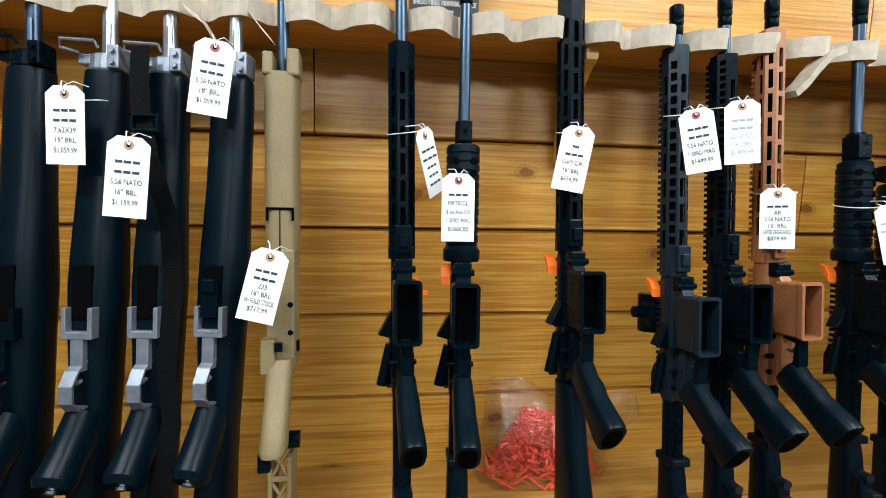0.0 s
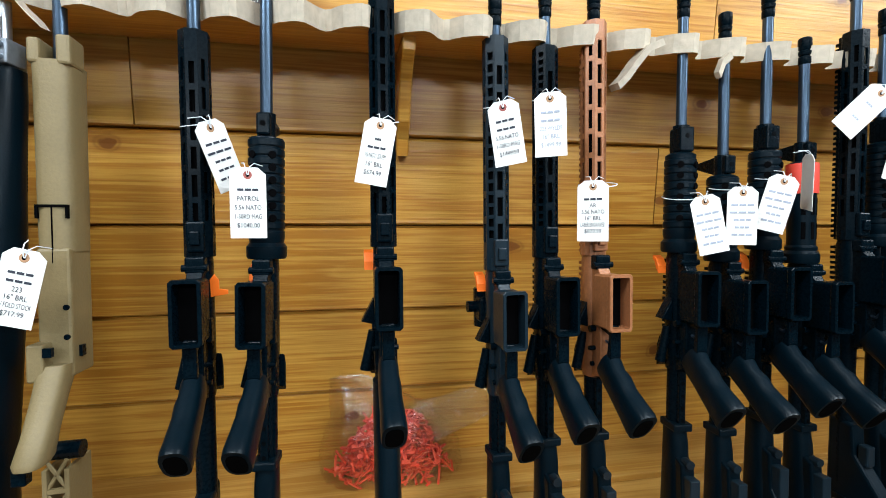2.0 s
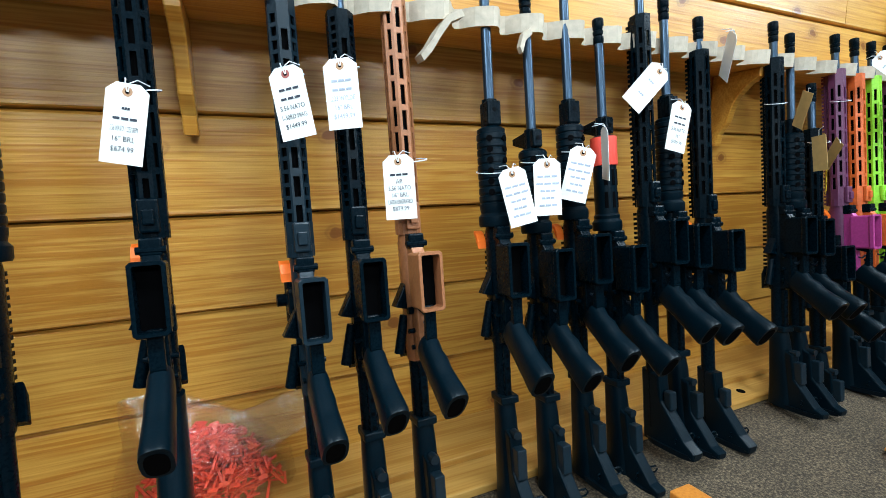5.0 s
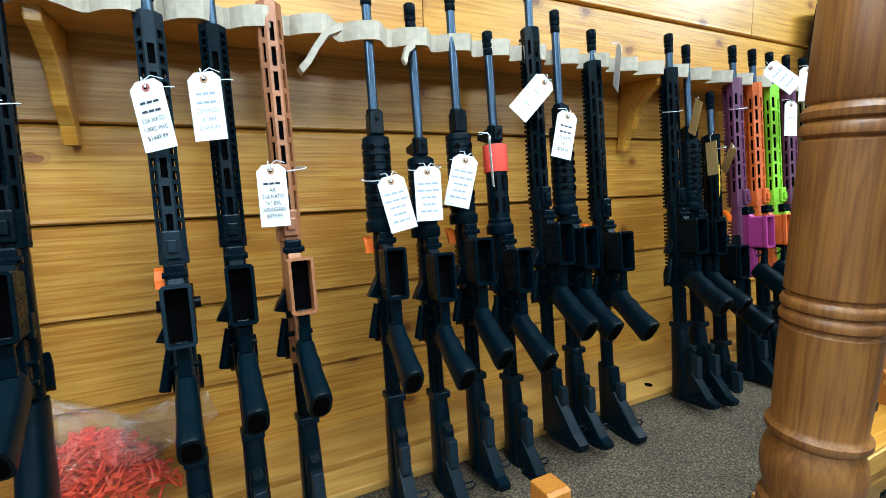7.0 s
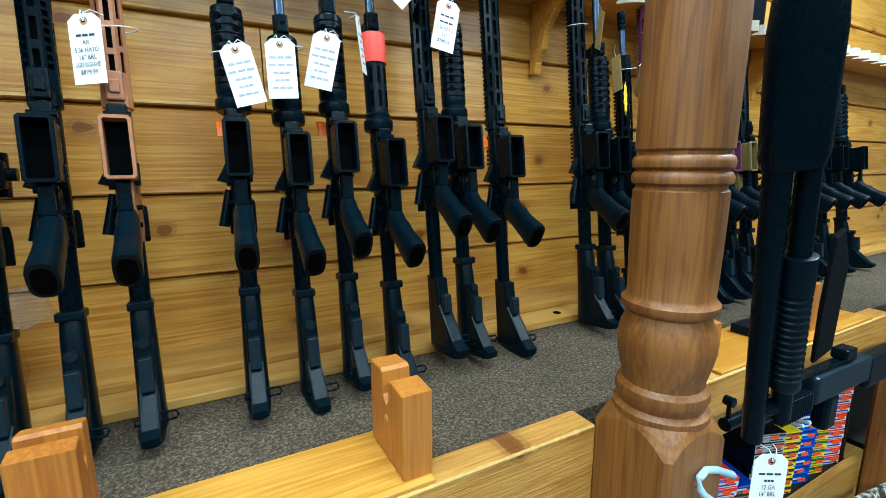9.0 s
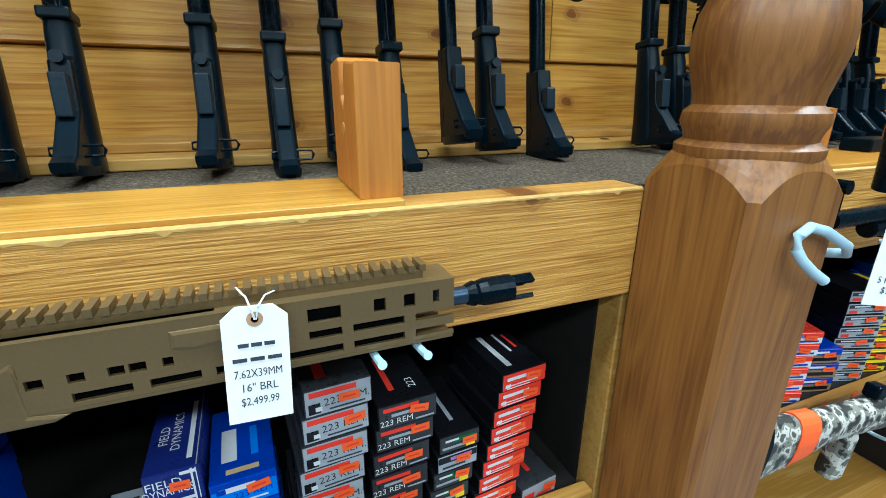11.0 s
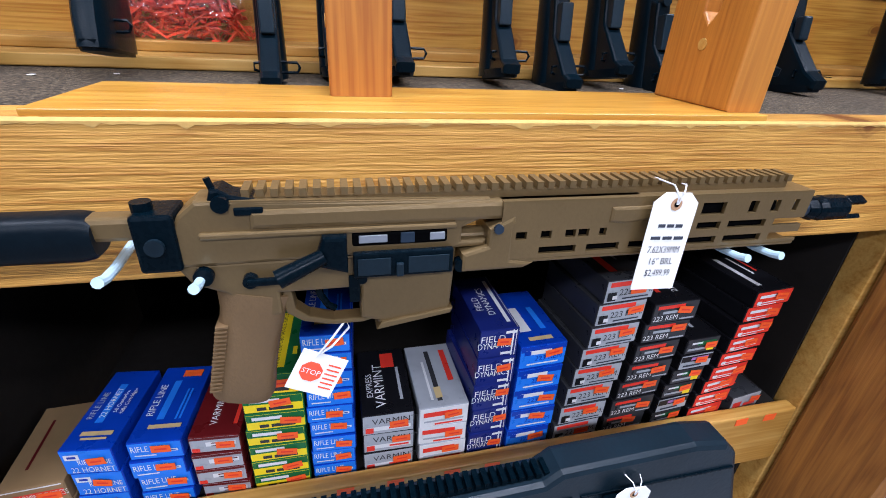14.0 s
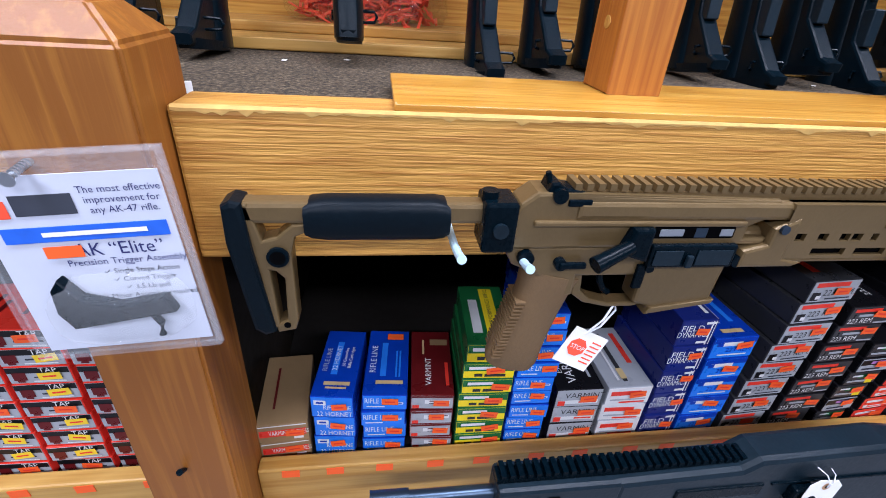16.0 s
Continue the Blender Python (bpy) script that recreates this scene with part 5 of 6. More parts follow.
for k in range(17):
    c = Vector((0.500, 0, 0.905)) + (0.028 + 0.0042 * k) * Vector((-0.22, 0, -0.975))
    mx("grip_rib", box(-0.0265, -0.017, -0.0152, 0.0152, -0.0008, 0.0008, 0, Matrix.Translation(c)), FDEGRIP)
# handguard with long slots
hm = Matrix.Translation((0, -0.0195, 0)) @ Matrix.Rotation(radians(90), 4, "X")
us = [0.700, 0.714, 0.724, 0.737, 0.747, 0.760, 0.770, 0.7725, 0.783, 0.793, 0.800, 0.816, 0.826, 0.842, 0.852, 0.868, 0.878, 0.895, 0.905, 0.921, 0.930, 0.948, 0.958, 0.974, 0.984, 1.000, 1.006, 1.016, 1.020]
vs = [0.9255, 0.9290, 0.9362, 0.9440, 0.9515, 0.9590, 0.9650, 0.9710, 0.9785]


def hg_hole(i, j):
    x, z = (us[i] + us[i + 1]) / 2, (vs[j] + vs[j + 1]) / 2
    if 0.9290 < z < 0.9362:
        return any(a < x < b for a, b in ((0.737, 0.7725), (0.783, 0.816), (0.826, 0.868), (0.878, 0.921), (0.930, 0.974), (0.984, 1.022)))
    if 0.9440 < z < 0.9515:
        return any(a < x < b for a, b in ((0.714, 0.724), (0.737, 0.747), (0.7725, 0.783), (0.760, 0.770), (0.793, 0.800), (0.842, 0.878), (0.895, 0.921), (0.930, 0.974), (0.984, 1.022)))
    if 0.9590 < z < 0.9710:
        return any(a < x < b for a, b in ((0.842, 0.852), (0.868, 0.878), (0.895, 0.921), (0.948, 0.958), (0.974, 0.984), (1.000, 1.008)))
    return False


mx("handguard", add_panel(bmesh.new(), hm, us, vs, hg_hole, 0.004), FDE)
hm2 = Matrix.Translation((0, 0.0195, 0)) @ Matrix.Rotation(radians(90), 4, "X")
mx("handguard_far_side", add_panel(bmesh.new(), hm2, us, vs, hg_hole, 0.004), FDE)
bm = plate([(0.700, 0.9795), (1.020, 0.9795), (1.020, 0.974), (0.700, 0.974)], -0.0192, 0.0192)
mx("handguard_roof", bm, FDE)
mx("handguard_floor", box(0.700, 1.020, -0.0192, 0.0192, 0.9215, 0.9253, 0.0015), FDE)
mx("handguard_shoulder", plate([(0.690, 0.9560), (0.712, 0.9675), (0.712, 0.9600), (0.712, 0.926), (0.735, 0.9215), (0.724, 0.9165), (0.668, 0.9165), (0.668, 0.934), (0.690, 0.940)], -0.0205, 0.0205, bevel=0.003), FDE)
mx("handguard_screw", cyl((0.697, -0.0205, 0.9565), (0.697, -0.0235, 0.9565), 0.0042, seg=14), STEEL)
mx("handguard_insert", plate([(0.800, 0.9715), (0.842, 0.9715), (0.842, 0.957), (0.815, 0.9545), (0.800, 0.957)], -0.0215, 0.0, bevel=0.003), FDE)
# vents are shallow dark inlays coloured like shaded openings
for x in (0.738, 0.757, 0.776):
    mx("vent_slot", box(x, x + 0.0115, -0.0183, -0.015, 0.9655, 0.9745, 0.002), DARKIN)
mx("barrel", cyl((0.70, 0, 0.952), (1.045, 0, 0.952), 0.0088, seg=16), STEEL, smooth=True)
# added dark box that fills the handguard with shade behind its slots
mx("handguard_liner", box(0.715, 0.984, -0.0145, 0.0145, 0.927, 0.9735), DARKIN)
mx("gas_block", box(0.897, 0.919, -0.011, 0.011, 0.938, 0.975, 0.003), BLACK)
bm = bmesh.new()
for p0, p1, r0, r1 in ((1.040, 1.048, 0.0095, 0.0125), (1.048, 1.052, 0.0125, 0.011), (1.052, 1.060, 0.0115, 0.0135), (1.060, 1.088, 0.0135, 0.0135)):
    add_cyl(bm, (p0, 0, 0.952), (p1, 0, 0.952), r0, r1, 16)
for a in range(3):
    m = Matrix.Translation((1.088, 0, 0.952)) @ Matrix.Rotation(radians(120 * a + 30), 4, "X")
    add_box(bm, 0, 0.022, -0.005, 0.005, 0.0085, 0.0132, 0.0008, m)
mx("flash_hider", bm, BLACK)
# hinge, folded sight and skeleton stock
bm = box(0.428, 0.456, -0.019, 0.016, 0.933, 0.978, 0.003)
add_cyl(bm, (0.434, -0.004, 0.975), (0.434, -0.004, 0.984), 0.007, seg=14)
mx("stock_hinge", bm, BLACK)
mx("hinge_button", cyl((0.442, -0.019, 0.955), (0.442, -0.0225, 0.955), 0.0065, seg=14), GREYG)
bm = plate([(0.478, 0.984), (0.481, 0.993), (0.487, 0.994), (0.494, 0.989), (0.514, 0.985), (0.514, 0.979), (0.494, 0.977), (0.480, 0.979)], -0.013, 0.010, bevel=0.002)
add_cyl(bm, (0.488, -0.018, 0.984), (0.488, 0.012, 0.984), 0.0062, seg=14)
add_box(bm, 0.496, 0.516, -0.017, -0.011, 0.975, 0.981, 0.001)
add_cyl(bm, (0.482, -0.004, 0.990), (0.479, -0.004, 1.000), 0.0025, seg=8)
mx("folding_sight", bm, BLACK)
mx("stock_tube", box(0.238, 0.432, -0.0095, 0.0095, 0.955, 0.9735, 0.004), FDE)
secs = [ellipse((x, 0, 0.958), (0, 0.0145, 0), (0, 0, h), 18, 3) for x, h in ((0.288, 0.0135), (0.293, 0.0165), (0.305, 0.0180), (0.39, 0.0180), (0.398, 0.0165), (0.402, 0.013))]
mx("cheek_piece", loft(secs), RUBBER, smooth=True)
mx("stock_frame", plate([(0.236, 0.973), (0.248, 0.973), (0.257, 0.93), (0.259, 0.856), (0.252, 0.849), (0.246, 0.86)], -0.0095, 0.0095, bevel=0.002), FDE)
mx("stock_strut", plate([(0.296, 0.957), (0.296, 0.951), (0.280, 0.944), (0.276, 0.930), (0.275, 0.860), (0.272, 0.851), (0.257, 0.848), (0.255, 0.856), (0.266, 0.862), (0.268, 0.905), (0.262, 0.912), (0.254, 0.914), (0.252, 0.940), (0.266, 0.944), (0.278, 0.955)], -0.0095, 0.0095, bevel=0.002), FDE)
mx("sling_cup", cyl((0.2655, -0.0098, 0.927), (0.2655, -0.0125, 0.927), 0.0088, seg=20), BLACK)
mx("sling_cup_hole", cyl((0.2655, -0.0126, 0.927), (0.2655, -0.0130, 0.927), 0.0062, seg=20), DARKIN)
mx("butt_pad", plate([(0.229, 0.972), (0.236, 0.976), (0.244, 0.974), (0.247, 0.935), (0.256, 0.851), (0.247, 0.848), (0.238, 0.855), (0.228, 0.94)], -0.014, 0.014, bevel=0.004), RUBBER)
mx("stock_bolt", cyl((0.2655, -0.0098, 0.857), (0.2655, -0.0105, 0.857), 0.003, seg=10), DARKIN)


def peg(x, z, y0=0.0, n="vinyl_peg"):
    ob = part(n, tube([(x, y0 - 0.001, z), (x + 0.001, y0 - 0.04, z - 0.001), (x + 0.002, y0 - 0.060, z + 0.001), (x + 0.002, y0 - 0.070, z + 0.004)], [0.0036, 0.0036, 0.0036, 0.0041], 10), PEGMAT, smooth=True)
    tagged(ob, "pale blue vinyl-coated peg fixed in the wood", "peg", "vinyl pegs")


for x, z in ((0.405, 0.932), (0.462, 0.922), (0.945, 0.912), (0.985, 0.912), (1.80, 0.905), (1.83, 0.903)):
    peg(x, z)
tag(pose(0.856, -0.0595, 0.982, -4, 3, 0), [0.6, 0.8, "7.62X39MM", '16" BRL', "$2,499.99"], KRAFTRING, label="white card price tag hung on the bronze rifle", h=0.094, w=0.046)
r = root("warning_tag", pose(0.548, -0.046, 0.836, -6, 28, 0), "small white card tag with a red stop sign", "warning tag")
part("card", box(-0.019, 0.023, -0.0005, 0.0005, -0.042, 0.0), PAPER, r)
octa = [(0.0105 * math.cos(math.pi / 8 + math.pi / 4 * k) - 0.004, 0.0105 * math.sin(math.pi / 8 + math.pi / 4 * k) - 0.020) for k in range(8)]
part("stop_sign", plate(octa, -0.0012, -0.0006), REDFLAG, r)
lettering("STOP", 0.0072, PAPER, r, Matrix.Translation((-0.004, -0.0016, -0.020)) @ Matrix.Rotation(radians(90), 4, "X"))
for k in range(6):
    bar(r, Matrix.Translation((0.014, -0.0009, -0.009 - 0.0048 * k)) @ Matrix.Rotation(radians(90), 4, "X"), 0.012, 0.0016, REDFLAG)
part("string_loop", tube([(-0.006, -0.001, -0.004), (-0.002, -0.004, 0.018), (0.004, 0.004, 0.036), (0.010, 0.004, 0.030), (0.002, -0.002, 0.010), (-0.006, -0.001, -0.003)], 0.0011, 6), STRING, r)

# ---- black bullpup rifle hung below the shelf lip ----
BP = root("bullpup_rifle", pose(0, -0.055, 0), "black bullpup rifle hung on pegs before the shelf lip", "rifle")
part("body", plate([(0.62, 0.628), (0.78, 0.634), (0.80, 0.650), (0.98, 0.656), (1.03, 0.648), (1.050, 0.628), (1.09, 0.52), (1.07, 0.500), (0.90, 0.52), (0.84, 0.56), (0.62, 0.566)], -0.022, 0.022, bevel=0.008), GREYG, BP)
part("fore_end", box(0.475, 0.63, -0.021, 0.021, 0.575, 0.628, 0.006), GREYG, BP)
part("top_rail_base", box(0.475, 0.80, -0.009, 0.009, 0.628, 0.635), BLACK, BP)
for k in range(31):
    part("rail_tooth", box(0.479 + 0.0105 * k, 0.485 + 0.0105 * k, -0.0105, 0.0105, 0.6352, 0.643), BLACK, BP)
for k in range(3):
    part("fore_end_slot", box(0.487 + 0.024 * k, 0.503 + 0.024 * k, -0.0225, -0.02, 0.603, 0.613, 0.002), DARKIN, BP)
bm = cyl((0.36, 0, 0.600), (0.48, 0, 0.600), 0.009, seg=14)
add_cyl(bm, (0.33, 0, 0.600), (0.375, 0, 0.600), 0.0115, seg=14)
part("barrel", bm, STEEL, BP, smooth=True)
bm = box(0.86, 0.89, -0.034, -0.02, 0.572, 0.60, 0.003)
add_cyl(bm, (0.88, -0.022, 0.588), (0.88, -0.04, 0.588), 0.007, seg=12)
part("sling_mount", bm, BLACK, BP)
part("cheek_groove", box(0.83, 1.05, -0.0245, -0.02, 0.602, 0.606, 0.001), BLACK, BP)
part("port_cover", box(0.70, 0.82, -0.0245, -0.02, 0.585, 0.606, 0.002), BLACK, BP)
tag(pose(0.893, -0.090, 0.622, -4, 6, 0), [0.3, 0.7, 0.6], KRAFTRING, label="white card price tag hung on the bullpup rifle")
for x, z in ((0.55, 0.500), (0.98, 0.50)):
    peg(x, z, 0.012)

# ---- hook and shotgun beside the post ----
hk = part("vinyl_hook", tube([(1.413, -0.100, 0.968), (1.424, -0.118, 0.970), (1.426, -0.134, 0.974), (1.412, -0.139, 0.985), (1.375, -0.136, 1.004), (1.352, -0.134, 1.010), (1.338, -0.134, 1.003), (1.336, -0.136, 0.990), (1.342, -0.140, 0.979), (1.356, -0.144, 0.967), (1.371, -0.148, 0.957)], 0.0052, 12), PEGMAT, smooth=True)
tagged(hk, "pale blue vinyl-coated hook screwed into the post", "hook")
SG = root("pump_shotgun", pose(1.429, -0.150, 1.045, 10, -9, -30), "black pump shotgun hanging muzzle down beside the post", "shotgun")
part("barrel", cyl((0, 0, 0.0), (0, 0, 0.42), 0.0135, 0.0150, seg=20), BLACK, SG, smooth=True)
part("bore", cyl((0, 0, -0.0006), (0, 0, 0.001), 0.0095, seg=16), DARKIN, SG)
part("magazine_tube", cyl((0.036, 0.0, 0.035), (0.036, 0.0, 0.42), 0.0130, seg=18), BLACK, SG, smooth=True)
part("barrel_clamp", box(-0.012, 0.046, -0.010, 0.010, 0.045, 0.062, 0.003), BLACK, SG)
prof = [(0.0165, 0.085), (0.0195, 0.09), (0.0195, 0.105)]
for k in range(13):
    prof += [(0.0170, 0.107 + 0.010 * k), (0.0170, 0.110 + 0.010 * k), (0.0195, 0.112 + 0.010 * k), (0.0195, 0.115 + 0.010 * k)]
prof += [(0.0198, 0.24), (0.0200, 0.275), (0.0200, 0.283), (0.0168, 0.284)]
part("pump_handle", lathe(prof, 22, (0.036, 0)), POLY, SG, "ribbed black pump fore-end", smooth=True)
secs = [ellipse((0.016, 0, z), (w, 0, 0), (0, d, 0), 18, 3) for z, w, d in ((0.395, 0.032, 0.018), (0.41, 0.036, 0.020), (0.54, 0.037, 0.021), (0.57, 0.034, 0.020), (0.60, 0.026, 0.019), (0.66, 0.026, 0.019), (0.80, 0.045, 0.021), (0.92, 0.055, 0.022))]
part("receiver_and_stock", loft(secs), BLACK, SG, smooth=True)
part("safety_button", cyl((-0.010, -0.020, 0.600), (-0.010, -0.026, 0.600), 0.003, seg=10), REDFLAG, SG, "small red safety dot")
part("receiver_slot", box(-0.016, -0.004, -0.0225, -0.018, 0.585, 0.64, 0.002), RUBBER, SG)
part("wrist_strap", plate([(0.070, 0.12), (0.092, 0.14), (0.096, 0.26), (0.086, 0.31), (0.076, 0.30), (0.072, 0.2)], -0.004, 0.004, "xz", 0.002), WEB, SG, "black webbing strap")
tag(pose(1.444, -0.172, 1.028, -4, 4, -25), [0.7, 0.3, "12 GA", '14" BRL', "5 RD TUBE", "$539.99"], RINGRED, label="white card price tag hung under the shotgun's muzzle", w=0.052)

# ---- package on the near post ----
CP = root("trigger_package", pose(0.140, -0.050, 1.000, -2, -4.5, 0) @ Matrix.Scale(1.17, 4), "clear blister package with printed card, hung on a screw", "package")
part("backing_card", box(-0.060, 0.046, -0.0006, 0.0006, -0.128, -0.004), plain("coated_card_stock", (0.56, 0.59, 0.68), 0.6, grain=0.03), CP, "white printed card")
part("blue_band", box(-0.052, 0.042, -0.0013, -0.0007, -0.046, -0.036), plain("bright_blue_print", (0.02, 0.12, 0.62), 0.5), CP)
NAVY = plain("navy_print", (0.02, 0.025, 0.12), 0.6, bump=0)


def cp_line(s, size, x, z, mat):
    lettering(s, size, mat, CP, Matrix.Translation((x, -0.0016, z)) @ Matrix.Rotation(radians(90), 4, "X"))


cp_line("The most effective", 0.0062, 0.022, -0.014, NAVY)
cp_line("improvement for", 0.0062, 0.022, -0.0205, NAVY)
cp_line("any AK-47 rifle.", 0.0062, 0.022, -0.027, NAVY)
cp_line("AK \u201cElite\u201d", 0.0125, 0.010, -0.053, NAVY)
cp_line("Precision Trigger Assembly", 0.0064, 0.012, -0.0615, NAVY)
for k, s in enumerate(("Single Stage Action", "Curved Trigger", "3.5 Lb pull", "Minor Assembly required.")):
    cp_line("\u2713 " + s, 0.0052, 0.018, -0.069 - 0.0062 * k, INK)
bar(CP, Matrix.Translation((-0.022, -0.0012, -0.022)) @ Matrix.Rotation(radians(90), 4, "X"), 0.034, 0.013, INK, "dark_logo_block")
bar(CP, Matrix.Translation((-0.047, -0.0012, -0.024)) @ Matrix.Rotation(radians(90), 4, "X"), 0.010, 0.011, REDFLAG, "red_logo_block")
bar(CP, Matrix.Translation((0, -0.0016, -0.041)) @ Matrix.Rotation(radians(90), 4, "X"), 0.060, 0.003, PAPER, "pale_bar")
bar(CP, Matrix.Translation((-0.022, -0.0018, -0.053)) @ Matrix.Rotation(radians(90), 4, "X"), 0.022, 0.008, ORANGE, "price_sticker")
bm = plate([(-0.034, -0.075), (-0.028, -0.068), (-0.020, -0.082), (0.000, -0.089), (0.030, -0.086), (0.034, -0.098), (-0.030, -0.105), (-0.036, -0.092)], -0.012, -0.002, bevel=0.002)
part("trigger_group", bm, BLACK, CP)
part("trigger_blade", tube([(0.016, -0.006, -0.098), (0.020, -0.006, -0.108), (0.018, -0.006, -0.118)], 0.0025, 8), BLACK, CP)
secs = [ellipse((0, -0.002, -0.095), (0.043, 0, 0), (0, 0, 0.026), 24, 3), ellipse((0, -0.014, -0.095), (0.040, 0, 0), (0, 0, 0.022), 24, 3), ellipse((0, -0.016, -0.095), (0.036, 0, 0), (0, 0, 0.018), 24, 3)]
part("blister", loft(secs), BLISTER, CP, "clear plastic blister", smooth=True)
part("clamshell", box(-0.068, 0.052, 0.0012, 0.0022, -0.134, 0.010), BLISTER, CP)
bm = bmesh.new()
for a, b, c, d in ((-0.068, -0.065, -0.134, 0.010), (0.049, 0.052, -0.134, 0.010), (-0.065, 0.049, -0.134, -0.131), (-0.065, 0.049, 0.007, 0.010)):
    add_box(bm, a, b, -0.004, 0.001, c, d, 0.001)
part("clamshell_rim", bm, BLISTER, CP)
sc = root("wood_screw", pose(0.112, -0.041, 1.000), "steel wood screw driven into the post", "screw")
bm = cyl((0, 0, 0), (0, -0.022, -0.003), 0.0022, seg=8)
for k in range(6):
    add_cyl(bm, (0, -0.003 - 0.003 * k, -0.0004 * k), (0, -0.0045 - 0.003 * k, -0.0004 * k), 0.003, seg=10)
add_cyl(bm, (0, -0.022, -0.003), (0, -0.026, -0.0035), 0.003, 0.0055, 12)
part("shank", bm, STAINLESS, sc)
nl = part("nail", cyl((0.139, -0.041, 0.662), (0.138, -0.050, 0.670), 0.0022, 0.0035, 10), BLACK)
tagged(nl, "bent dark nail in the post", "nail")

# ---- ammunition boxes ----


def print_mat(name, colour, gloss=0.3):
    return plain(name, colour, gloss, grain=0.12, scale=40, bump=0.05, spec=0.25)


BLUE = print_mat("royal_blue_card", (0.005, 0.045, 0.40))
SKY = print_mat("sky_blue_card", (0.022, 0.20, 0.80))
NAVYC = print_mat("navy_card", (0.012, 0.022, 0.16))
REDC = print_mat("red_card", (0.80, 0.045, 0.025))
DKRED = print_mat("dark_red_card", (0.12, 0.008, 0.009))
GREENC = print_mat("bottle_green_card", (0.012, 0.14, 0.04))
YELLOW = print_mat("yellow_card_print", (0.92, 0.68, 0.01))
GREYC = print_mat("silver_grey_card", (0.38, 0.40, 0.43))
CHAR = print_mat("charcoal_card", (0.035, 0.036, 0.040))
KRAFT = print_mat("kraft_brown_card", (0.30, 0.19, 0.09), 0.6)
WHITEC = print_mat("white_card", (0.72, 0.72, 0.72))
random.seed(11)


BRASS = print_mat("brass_print", (0.62, 0.46, 0.22))
JET = print_mat("jet_black_card", (0.008, 0.008, 0.010))
LILAC = print_mat("lilac_print", (0.45, 0.20, 0.50))
FACE = Matrix.Rotation(radians(90), 4, "X")
